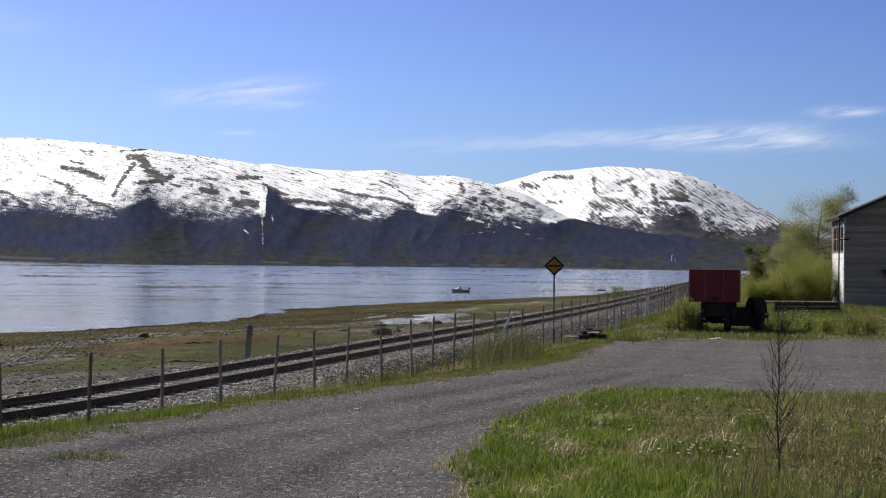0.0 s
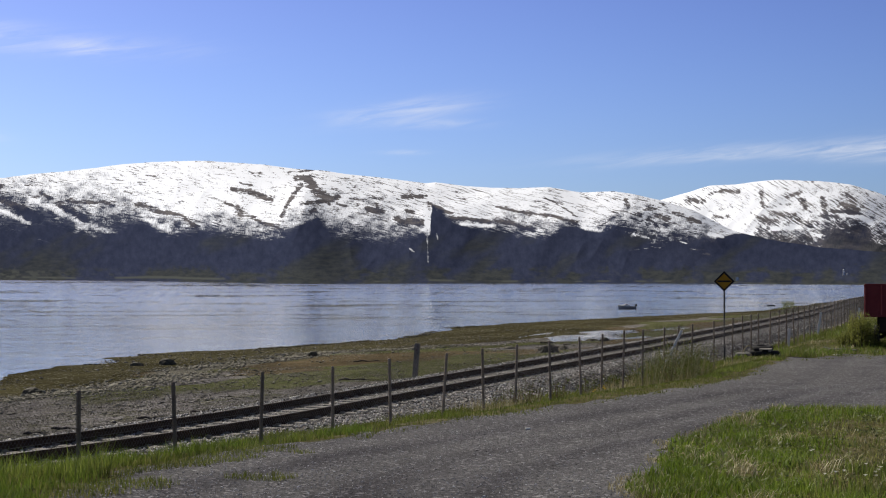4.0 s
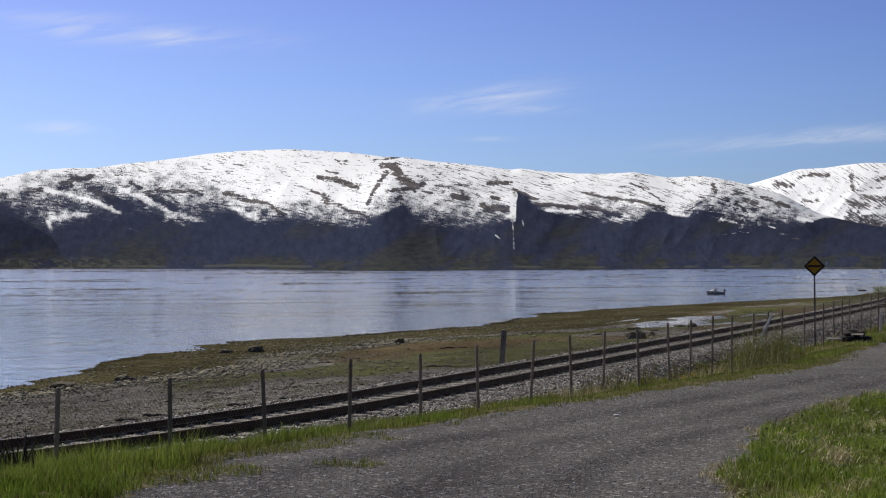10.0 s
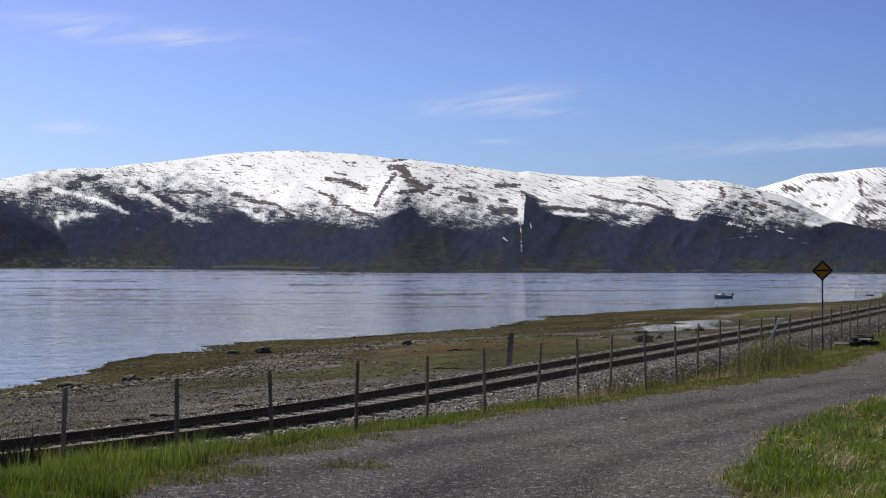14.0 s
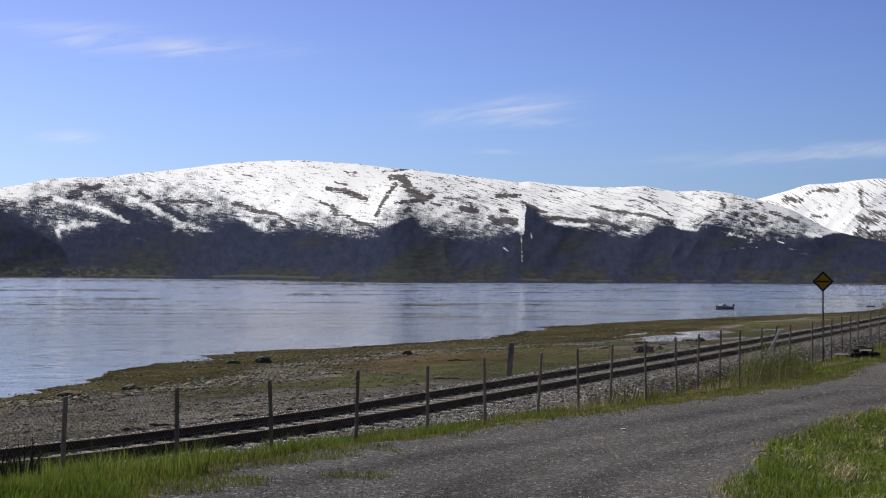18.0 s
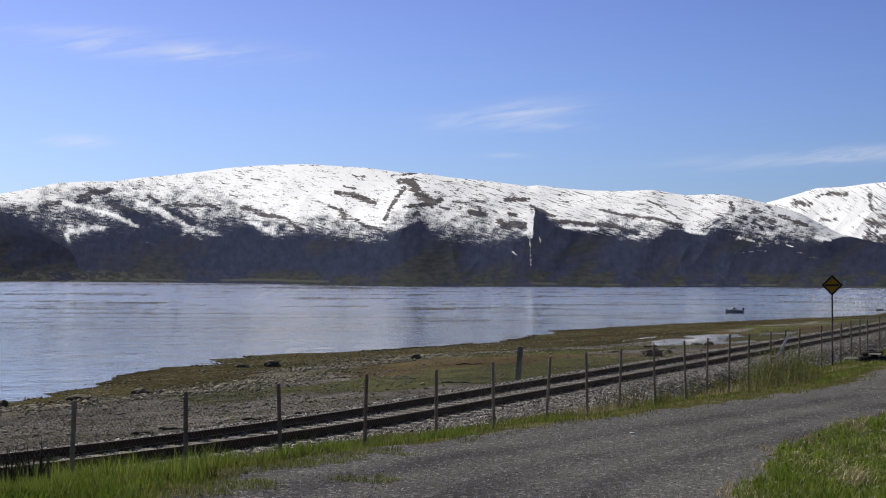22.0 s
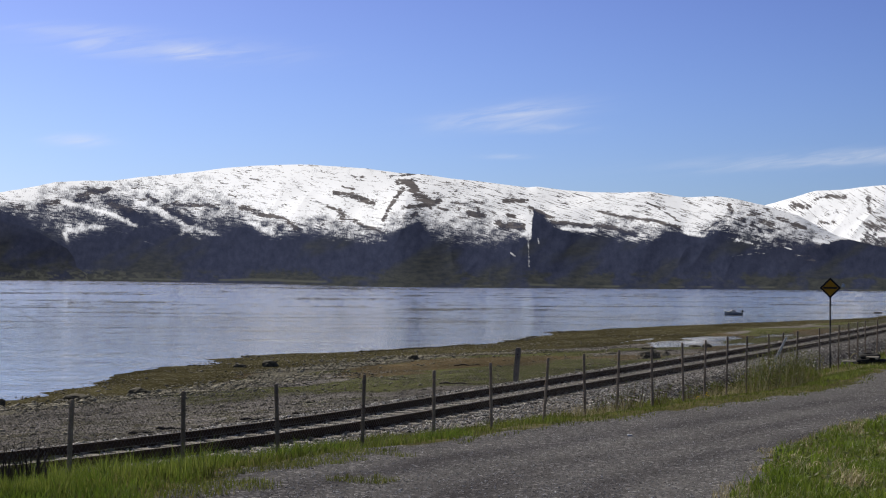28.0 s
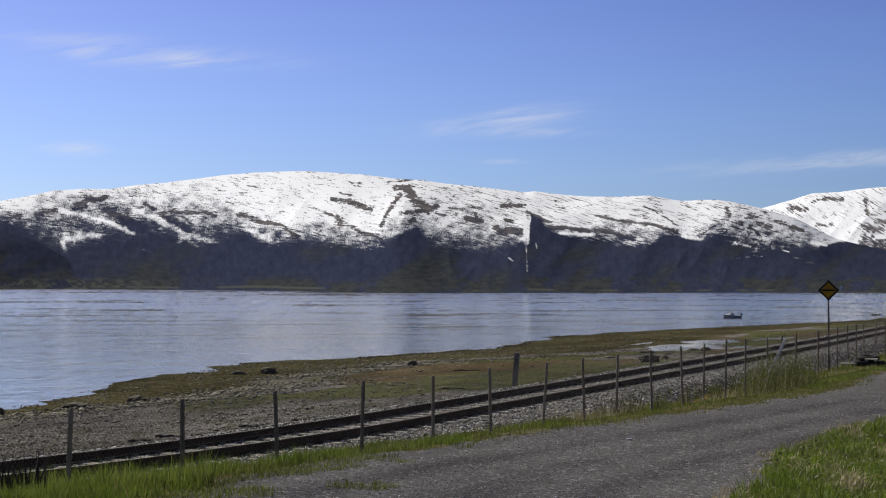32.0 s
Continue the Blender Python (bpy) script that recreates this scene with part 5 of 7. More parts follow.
tagged(blades("verge_grass", x, y, land_z(x, y), (0.05 + 0.09 * lush + 0.05 * step(24, 14, y)) * rng.uniform(0.5, 1.35, len(x)), rng.uniform(0.006, 0.014, len(x)) * (1 + y / 45), rng.uniform(0.1, 0.75, len(x)), M_MEADOW), "olive-green verge grass beside the fence", "grass", kind="stuff")
x, y = sow(76000, -12.3, -8.8, 11, 62, lambda x, y: on_turf(x, y) & (x - far_bend(y) > bed_edge(y)) & (green_patch(x, y) + 0.12 * step(26, 14, y) + 0.14 * step(40, 46, y) > 0.55 + 0.07 * step(16, 20, y)), 1.8)
tagged(blades("lush_verge_grass", x, y, land_z(x, y), rng.uniform(0.08, 0.34, len(x)) * (0.40 + 0.25 * step(30, 17, y) + 0.75 * step(18.5, 14.5, y) * step(0.40, 0.62, fbm(x * 1.7, y * 1.3, 3, 72)) * step(-12.2, -11.4, x)), rng.uniform(0.004, 0.009, len(x)) * (1 + y / 50), rng.uniform(0.05, 0.5, len(x)), M_GRASS), "fresh green tufts along the fence foot", "grass", kind="stuff")
x, y = sow(22000, -9.4, -7.0, 10.5, 19.5, lambda x, y: in_road(x, y) & (fbm(x * 1.1, y * 0.9, 3, 90) > 0.61 - 0.13 * step(-7.6, -9.2, x)), 1.3)
tagged(blades("lane_edge_grass", x, y, land_z(x, y), rng.uniform(0.02, 0.09, len(x)), rng.uniform(0.006, 0.010, len(x)), rng.uniform(0.3, 1.1, len(x)), M_MEADOW), "thin low grass creeping over the lane's edge", "grass", kind="stuff")
# low grass that breaks up the rim of lane and yard
x, y = sow(60000, -10, 3, 20, 70, lambda x, y: in_road(x, y) & ~(in_road(x, y + 2.4) & in_road(x - 0.4, y)) & (fbm(x * 1.4, y * 0.6, 4, 102) > rng.uniform(0.42, 0.66, len(x))), 1.2)
tagged(blades("rim_grass", x, y, land_z(x, y), rng.uniform(0.02, 0.10, len(x)), rng.uniform(0.008, 0.014, len(x)) * (1 + y / 60), rng.uniform(0.3, 1.1, len(x)), M_MEADOW), "thin low grass along the rim of the gravel yard", "grass", kind="stuff")
# thick fresh clumps where the verge widens near the camera
cx, cy = sow(1100, -11.9, -7.9, 10.4, 21.5, lambda x, y: on_turf(x, y) & (fbm(x * 1.0, y * 0.8, 3, 73) + 0.16 * step(-9.0, -10.8, x) - 0.10 * step(17, 20.5, y) > rng.uniform(0.44, 0.62, len(x))), 1.2)
n = 46
tall = (rng.uniform(0.45, 1.15, len(cx)) * (0.55 + 0.45 * step(-9.0, -10.4, cx)))[:, None]
away = rng.normal(0, 1, (2, len(cx), n)) * rng.uniform(0.05, 0.12, len(cx))[None, :, None]
x, y = (cx[:, None] + away[0]).ravel(), (cy[:, None] + away[1] * 1.2).ravel()
tagged(blades("verge_clumps", x, y, land_z(x, y), (tall * rng.uniform(0.10, 0.36, (len(cx), n))).ravel(), rng.uniform(0.004, 0.009, len(x)), rng.uniform(0.1, 0.7, len(x)), M_VERGE), "thick fresh grass clumps on the widening verge", "grass", kind="stuff")
# a stand of last year's dark stems at the fence foot
x, y = rng.normal(-9.85, 0.13, 90), rng.normal(12.05, 0.16, 90)
tagged(blades("dead_stems", x, y, land_z(x, y), rng.uniform(0.35, 0.62, 90), rng.uniform(0.013, 0.024, 90), rng.uniform(0.05, 0.4, 90), M_DEADSTEM), "dark dead stems standing in the fence-side grass", "stalks", kind="stuff")
# grass island inside the bend
isle = lambda x, y: on_turf(x, y) & (x > np.interp(y, [8, 13, 30, 36], [-2.1, -3.35, -5.3, -4.7]) - 0.3)
def isle_rim(x, y):
    """1 along the lane side and the far rim of the island, 0 in its dry middle."""
    side = step(1.9, 0.7, x - np.interp(y, [8, 13, 30, 36], [-2.1, -3.35, -5.1, -4.7]) + 1.3 * (fbm(x * 0.7, y * 0.5, 3, 78) - 0.5))
    far = step(4.6, 2.5, np.interp(x, [-6, -4.8, -3.9, -2.3, -0.6, 0.8, 6, 30], [28.5, 30.0, 31.6, 32.2, 32.8, 33.8, 41, 52]) - y) * step(-1.4, -2.8, x) * 0.9
    near = step(15.7, 14.3, y + 0.8 * (fbm(x * 1.3, y * 0.9, 3, 80) - 0.5)) * 0.85
    return np.maximum(np.maximum(side, far), near)


x, y = sow(150000, -5.6, 3.4, 10.5, 46, lambda x, y: isle(x, y) & (rng.uniform(0, 1, len(x)) < isle_rim(x, y) * (0.4 + 1.1 * step(0.36, 0.54, fbm(x * 1.1, y * 0.8, 3, 79)))), 1.9)
tagged(blades("lush_island_grass", x, y, land_z(x, y), rng.uniform(0.05, 0.15, len(x)) * (0.6 + 0.8 * step(0.4, 0.65, fbm(x * 1.6, y * 1.2, 3, 94))), rng.uniform(0.006, 0.012, len(x)) * (1 + y / 50), rng.uniform(0.1, 0.8, len(x)), M_LUSH), "bright fresh grass along the rim of the lane", "grass", kind="stuff")
x, y = sow(130000, -5.6, 3.4, 10.5, 46, lambda x, y: isle(x, y) & (rng.uniform(0, 1, len(x)) < np.clip(0.06 + 0.7 * isle_rim(x, y) + 0.55 * step(0.53, 0.66, fbm(x * 1.0, y * 0.7, 4, 77)) - 0.4 * step(-2.4, 0.6, x), 0.03, 1)), 1.9)
edge = step(0, 1.2, x - np.interp(y, [8, 13, 30, 36], [-2.1, -3.35, -5.1, -4.7]))
tagged(blades("island_grass", x, y, land_z(x, y), rng.uniform(0.04, 0.14, len(x)) * (0.4 + 0.55 * edge) * (0.4 + 1.3 * step(0.45, 0.68, fbm(x * 1.4, y * 1.0, 3, 95))), rng.uniform(0.006, 0.013, len(x)) * (1 + y / 50), rng.uniform(0.05, 0.6, len(x)), M_GRASS), "lush green grass in the bend of the lane", "grass", kind="stuff")
x, y = sow(90000, -5.6, 4.5, 10.5, 48, lambda x, y: isle(x, y) & (rng.uniform(0, 1, len(x)) < (0.35 + 0.65 * step(-3.6, -0.8, x)) * (1 - 0.8 * isle_rim(x, y))), 1.8)
tagged(blades("island_herbs", x, y, land_z(x, y), rng.uniform(0.02, 0.11, len(x)) * (0.6 + 0.9 * step(0.4, 0.6, fbm(x * 1.2, y * 0.9, 3, 96))), rng.uniform(0.006, 0.012, len(x)) * (1 + y / 50), rng.uniform(0.3, 1.2, len(x)), M_HERB), "brownish dry herbs and stalks among the grass", "grass", kind="stuff")
x, y = sow(10000, -5.8, 4.5, 10.5, 46, lambda x, y: isle(x, y) & (fbm(x * 1.1, y * 0.7, 4, 81) > rng.uniform(0.50, 0.62, len(x))), 1.7)
tagged(blades("straw_tufts", x, y, land_z(x, y), rng.uniform(0.06, 0.24, len(x)), rng.uniform(0.005, 0.010, len(x)) * (1 + y / 50), rng.uniform(0.6, 1.2, len(x)), M_STRAW), "pale bent straw of last year's grass", "grass", kind="stuff")
x, y = sow(3800, -12.0, -9.8, 30, 60, lambda x, y: on_turf(x, y) & (fbm(x * 0.6, y * 0.3, 3, 83) > 0.5), 1.3)
tagged(blades("verge_straw", x, y, land_z(x, y), rng.uniform(0.10, 0.40, len(x)), rng.uniform(0.004, 0.008, len(x)) * (1 + y / 60), rng.uniform(0.1, 0.6, len(x)), M_STRAW), "pale dry stalks by the fence", "grass", kind="stuff")
x, y = sow(60000, -6.2, 0, 10.5, 32, lambda x, y: (in_road(x + 0.16, y) != in_road(x - 0.22, y)) & (x > np.interp(y, [8, 13, 30, 36], [-3.2, -4.4, -6.0, -5.6])) & (fbm(x * 1.5, y * 1.2, 3, 82) > rng.uniform(0.42, 0.6, len(x))), 1.6)
tagged(blades("rim_straw", x, y, land_z(x, y), rng.uniform(0.03, 0.12, len(x)), rng.uniform(0.005, 0.009, len(x)), rng.uniform(0.6, 1.3, len(x)), M_STRAW), "matted dry straw along the rim of the grass", "grass", kind="stuff")
# dense tufts of last year's straw along the island's rim
cx = np.concatenate([[-3.33, -3.1, -2.85, -2.95, -3.25, -3.1, -4.55, -4.3], rng.uniform(-4.6, -0.5, 12)])
cy = np.concatenate([[18.5, 17.9, 16.9, 17.4, 21.6, 22.2, 27.0, 25.5], 11.6 + 20 * rng.uniform(0, 1, 12) ** 1.3])
x = (cx[:, None] + rng.normal(0, 0.09, (20, 55))).ravel()
y = (cy[:, None] + rng.normal(0, 0.13, (20, 55))).ravel()
k = isle(x, y)
x, y = x[k], y[k]
tagged(blades("old_straw", x, y, land_z(x, y), rng.uniform(0.12, 0.30, len(x)), rng.uniform(0.005, 0.010, len(x)) * (1 + y / 60), rng.uniform(0.7, 1.3, len(x)), M_STRAW), "bleached tufts of old straw in the green grass", "grass", kind="stuff")
x, y = rng.normal(-1.08, 0.10, 150), rng.normal(22.15, 0.16, 150)
tagged(blades("dandelion_leaves", x, y, land_z(x, y), rng.uniform(0.10, 0.27, 150), rng.uniform(0.012, 0.022, 150), rng.uniform(0.2, 0.8, 150), M_VERGE), "dark green leafy tuft under the dandelions", "herbs", kind="stuff")
# the bank about the viewer's feet
x, y = sow(16000, -3, 9, -10, 10.5, on_turf, 1.0)
tagged(blades("bank_grass", x, y, land_z(x, y), rng.uniform(0.05, 0.16, len(x)), rng.uniform(0.006, 0.012, len(x)), rng.uniform(0.1, 0.8, len(x)), M_GRASS), "green grass on the bank above the lane", "grass", kind="stuff")
# low broad-leaved herbs and brown stalks in the island's dry middle
x, y = sow(3200, -5.2, 4.5, 11.5, 42, lambda x, y: isle(x, y) & (fbm(x * 0.9, y * 0.6, 3, 85) > rng.uniform(0.42, 0.6, len(x))), 1.7)
c = np.stack([x, y, land_z(x, y) + 0.05], 1)
n = len(c) * 16
p = np.repeat(c, 16, axis=0) + rng.normal(0, 1, (n, 3)) * np.array([0.07, 0.07, 0.03])
d = rng.normal(0, 1, (n, 3)) * np.array([1, 1, 0.45])
d /= np.linalg.norm(d, axis=1)[:, None]
e = np.cross(d, rng.normal(0, 0.4, (n, 3)) + np.array([0, 0, 1.0]))
s = (0.028 * rng.uniform(0.6, 1.5, n))[:, None]
tagged(thing_np("low_herbs", np.stack([p - d * s, p + e * s * 0.5, p + d * s, p - e * s * 0.5], 1).reshape(-1, 3), np.arange(n * 4).reshape(n, 4), M_DARKLEAF), "low broad-leaved herbs among the grass", "herbs", kind="stuff")
x, y = sow(6000, -0.8, 4.2, 10.8, 30, lambda x, y: isle(x, y) & (fbm(x * 0.9, y * 0.7, 3, 87) + 0.12 * step(0.2, 2.0, x) > 0.52), 1.6)
tagged(blades("brown_stalks", x, y, land_z(x, y), rng.uniform(0.15, 0.55, len(x)), rng.uniform(0.004, 0.008, len(x)), rng.uniform(0.0, 0.35, len(x)), M_STALK), "tall thin brown stalks standing in the grass", "stalks", kind="stuff")
# rough grass behind the yard
x, y = sow(60000, -12, 12, 58, 112, lambda x, y: on_turf(x, y) & (x - far_bend(y) > -11.7) & (fbm(x * 0.35, y * 0.25, 3, 99) > rng.uniform(0.44, 0.56, len(x))), 1.2)
tagged(blades("fresh_field_grass", x, y, land_z(x, y), rng.uniform(0.05, 0.22, len(x)) * (0.6 + 1.2 * step(0.45, 0.65, fbm(x * 0.9, y * 0.6, 3, 98))), rng.uniform(0.012, 0.03, len(x)), rng.uniform(0.1, 0.8, len(x)), M_LUSH), "fresh green grass patches behind the yard", "grass", kind="stuff")
x, y = sow(85000, -12, 12, 58, 118, lambda x, y: on_turf(x, y) & (x - far_bend(y) > -11.7), 1.2)
tagged(blades("field_grass", x, y, land_z(x, y), rng.uniform(0.03, 0.12, len(x)) * (0.5 + 1.5 * step(0.4, 0.65, fbm(x * 0.5, y * 0.3, 3, 97))) * (1 + 1.0 * step(72, 84, y)), rng.uniform(0.012, 0.03, len(x)), rng.uniform(0.1, 0.8, len(x)), M_MEADOW), "rough yellow-green grass behind the yard", "grass", kind="stuff")

x, y = sow(26000, -11, 12, 58, 100, lambda x, y: on_turf(x, y) & (x - far_bend(y) > -11.7) & (fbm(x * 0.5, y * 0.25, 4, 101) > rng.uniform(0.46, 0.58, len(x))), 1.4)
tagged(blades("field_straw", x, y, land_z(x, y), rng.uniform(0.05, 0.22, len(x)), rng.uniform(0.012, 0.028, len(x)), rng.uniform(0.5, 1.2, len(x)), M_STRAW), "pale dry grass patches behind the yard", "grass", kind="stuff")


# ---- railway ----
def rail_profile():
    return [(-0.075, -0.172), (0.075, -0.172), (0.075, -0.158), (0.012, -0.142), (0.010, -0.045), (0.036, -0.035), (0.036, -0.008), (0.028, 0.0),
            (-0.028, 0.0), (-0.036, -0.008), (-0.036, -0.035), (-0.010, -0.045), (-0.012, -0.142), (-0.075, -0.158)]


def build_track():
    track = empty("railway_track", TRACK_X, 0, 0)
    ys = np.concatenate([np.arange(-40, 70, 2.0), np.arange(70, 420, 6.0)])
    for rx in (RAIL_FAR, RAIL_NEAR):
        pr = rail_profile()
        bm = bmesh.new()
        rings = [[bm.verts.new((rx - TRACK_X + px + float(track_bend(y)), y, pz)) for px, pz in pr] for y in ys]
        for a, b in zip(rings, rings[1:]):
            for i in range(len(pr)):
                j = (i + 1) % len(pr)
                bm.faces.new((a[i], a[j], b[j], b[i]))
        rail = part("rail", bm, M_RAIL, track)
        bm = bmesh.new()
        tops = [[bm.verts.new((rx - TRACK_X + px + float(track_bend(y)), y, 0.002)) for px in (-0.026, 0.026)] for y in ys]
        for a, b in zip(tops, tops[1:]):
            bm.faces.new((a[0], a[1], b[1], b[0]))
        part("running_surface", bm, M_RAILHEAD, rail, "bright worn running surface")
    bm = bmesh.new()
    box(bm, -1.2, 1.2, -0.13, 0.13, -0.36, -0.157, 0.02)
    for sx in (-0.755, 0.755):
        for dx in (-0.11, 0.11):
            box(bm, sx + dx - 0.03, sx + dx + 0.03, -0.06, 0.06, -0.17, -0.135)
    first = part("sleeper", bm, M_SLEEPER, track)
    k = 0
    for i in range(-4, 260):
        y = 8 + i * 0.6
        ob = first if k == 0 else new("sleeper", first.data)
        if k:
            ob.parent = track
        ob.matrix_basis = pose(float(track_bend(y)) + 0.02 * math.sin(i * 7.1), y, 0, 0, 0, 0.8 * math.sin(i * 3.7) - math.degrees(math.atan(float(track_bend(y + 0.5) - track_bend(y - 0.5)))))
        k += 1
    return tagged(track, "single railway track with rusty rails on pale concrete sleepers", "railway track")


build_track()

# ---- fence along the track ----
POST_Y = [9.6, 12.0, 14.45, 16.7, 19.0, 21.7, 24.3, 26.8, 29.8, 32.0, 34.5, 37.1, 39.8, 42.2, 44.7, 47.0, 50.0, 52.2, 54.5, 58.5, 62.6, 64.9, 67.1, 69.2, 72.7, 75.9, 78.3, 80.8]
POST_Y += [83.2 + 2.45 * i for i in range(34)]


def fence_top(y):
    return float(np.interp(y, [10, 14, 17, 22, 27, 31, 45, 55, 80, 170], [1.40, 1.36, 1.32, 1.26, 1.21, 1.19, 1.17, 1.10, 1.22, 1.2]))


def fence_x(y):
    return FENCE_X + float(far_bend(y))


def build_fence():
    fence = empty("wire_fence", FENCE_X, 0, 0)
    bm = bmesh.new()
    rod(bm, (0, 0, -1.95), (0, 0, 0), 0.031, 0.028, 9)
    rod(bm, (0, 0, 0), (0, 0, 0.012), 0.028, 0.018, 9)
    for z in (-0.08, -0.55, -1.0):
        rod(bm, (0, 0, z - 0.012), (0, 0, z + 0.012), 0.035, 0.035, 9)
    first = part("post", bm, M_POST, fence)
    lean = random.Random(5)
    for k, y in enumerate(POST_Y):
        ob = first if k == 0 else new("post", first.data)
        ob.parent = fence
        tilt = {29.8: 4.0, 52.2: 5.0}.get(y, lean.uniform(-1.6, 1.9))
        ob.matrix_basis = pose(fence_x(y) - FENCE_X + lean.uniform(-0.012, 0.012), y, fence_top(y) + lean.uniform(-0.02, 0.02), lean.uniform(-1.5, 1.5), tilt, 0)
    # chain-link panels: two sets of crossing wires, and line wires above and below
    for k in range(len(POST_Y) - 1):
        y0, y1 = POST_Y[k], POST_Y[k + 1]
        t0, t1 = fence_top(y0) - 0.04, fence_top(y1) - 0.04
        h, L = 1.05, y1 - y0
        pitch = 0.075 if y0 < 40 else 0.11
        r = 0.0017 if y0 < 40 else 0.0022
        segs = []
        for sgn in (1, -1):
            s = -h
            while s < L + h:
                a0, a1 = max(0.0, s), min(L, s + h)
                if a1 > a0 + 0.01:
                    za, zb = (a0 - s), (a1 - s)
                    if sgn < 0:
                        za, zb = h - za, h - zb
                    segs.append((a0, za, a1, zb))
                s += pitch
        segs += [(0, h - 0.01, L, h - 0.01), (0, 0.5, L, 0.5), (0, 0.02, L, 0.02)]
        V, F = [], []
        for a0, za, a1, zb in segs:
            b = len(V)
            for a, zz in ((a0, za), (a1, zb)):
                base = t0 + (t1 - t0) * a / L - h + zz
                xx = (fence_x(y0) * (1 - a / L) + fence_x(y1) * a / L) - FENCE_X
                V += [(xx + r, y0 + a, base - r * 0.6), (xx - r, y0 + a, base - r * 0.6), (xx, y0 + a, base + r)]
            F += [(b, b + 1, b + 4, b + 3), (b + 1, b + 2, b + 5, b + 4), (b + 2, b, b + 3, b + 5)]
        thing_np("mesh_panel", V, F, M_WIRE, False, fence)
    return tagged(fence, "wire-mesh fence on thin grey posts beside the railway", "fence")


build_fence()


def white_stake(x, y, z, h, tilt, dirn, w=0.05):
    bm = bmesh.new()
    box(bm, -w, w, -0.025, 0.025, -0.25, h, 0.008)
    ob = part("marker_stake", bm, M_WHITE)
    ob.matrix_world = pose(x, y, z, 0, tilt, dirn)
    return tagged(ob, "white-painted wooden marker stake by the fence", "stake", "marker stakes")


white_stake(-11.1, 50.3, -0.1, 1.25, 26, 0, 0.036)
white_stake(-10.8, 76.0, -0.32, 0.62, 2, 0, 0.06)
white_stake(-11.4, 92.0, -0.32, 1.05, 8, 0, 0.06)
white_stake(-11.7, 118.0, -0.32, 0.8, 0, 0, 0.07)


# ---- diamond sign ----
def build_sign():
    s = empty("diamond_sign", -11.48, 62.9, -0.36, 10)
    bm = bmesh.new()
    rod(bm, (0, 0, -0.3), (0, 0, 3.05), 0.032, 0.032, 12)
    pole = part("pole", bm, M_STEEL, s)
    bm = bmesh.new()
    rod(bm, (0, 0, 3.05), (0, 0, 3.065), 0.034, 0.03, 12)
    part("cap", bm, M_BLACK, pole)

    def diamond(name, half, y0, y1, material, label=""):
        bm = bmesh.new()
        box(bm, -half / math.sqrt(2), half / math.sqrt(2), y0, y1, -half / math.sqrt(2), half / math.sqrt(2), 0.003)
        bmesh.ops.rotate(bm, cent=(0, 0, 0), matrix=Matrix.Rotation(radians(45), 3, "Y"), verts=bm.verts)
        bmesh.ops.translate(bm, vec=(0, 0, 2.93), verts=bm.verts)
        return part(name, bm, material, s, label)
    plate = diamond("plate", 0.415, -0.052, -0.038, M_BLACK, "black-bordered sign plate")
    diamond("yellow_field", 0.315, -0.060, -0.0525, M_YELLOW, "amber yellow field")
    bm = bmesh.new()
    box(bm, -0.27, 0.27, -0.066, -0.0605, 2.895, 2.965, 0.002)
    part("bar", bm, M_BLACK, s, "black horizontal bar")
    for z in (2.72, 3.0):
        bm = bmesh.new()
        box(bm, -0.06, 0.06, -0.04, 0.04, z, z + 0.035, 0.004)
        part("clamp", bm, M_STEEL, s)
    return tagged(s, "yellow diamond railway sign with black border on a steel pole", "sign")


build_sign()


# ---- old tyres and junk by the lane ----
def torus(bm, R, r, cx, cy, cz, nu=22, nv=8, flat=1.0):
    rings = []
    for i in range(nu):
        a = 2 * math.pi * i / nu
        rings.append([bm.verts.new((cx + (R + r * math.cos(b)) * math.cos(a), cy + (R + r * math.cos(b)) * math.sin(a), cz + r * flat * math.sin(b))) for b in [2 * math.pi * j / nv for j in range(nv)]])
    for i in range(nu):
        for j in range(nv):
            bm.faces.new((rings[i][j], rings[(i + 1) % nu][j], rings[(i + 1) % nu][(j + 1) % nv], rings[i][(j + 1) % nv]))


def tyre(x, y, z, rz, tilt=0):
    t = empty("old_tyre", x, y, z, rz, tilt)
    bm = bmesh.new()
    torus(bm, 0.29, 0.115, 0, 0, 0.1, 26, 10, 0.9)
    part("tread", bm, M_RUBBER, t, smooth=True)
    bm = bmesh.new()
    torus(bm, 0.19, 0.02, 0, 0, 0.16, 22, 6)
    part("bead", bm, M_RUBBER, t)
    return tagged(t, "worn black tyre lying in the verge grass", "tyre", "dumped tyres")


JZ = -0.30
tyre(-9.9, 61.0, JZ, 0)
tyre(-9.45, 61.3, JZ, 40)
tyre(-9.68, 61.2, JZ + 0.2, 20, 6)
for px, py, w, rz, zz in ((-10.32, 60.6, 0.26, 12, 0.10), (-9.50, 60.75, 0.24, -4, 0.27)):
    bm = bmesh.new()
    box(bm, -w, w, -0.1, 0.1, 0, 0.03, 0.008)
    for k in (-0.7, 0.7):
        box(bm, k * w - 0.04, k * w + 0.04, -0.14, 0.14, -0.05, 0.0)
    ob = part("painted_board", bm, M_SLEEPER)
    ob.matrix_world = pose(px, py, JZ + zz, 14, 0, rz)
    tagged(ob, "pale painted board thrown over the tyres", "board", "dumped boards")
bm = bmesh.new()
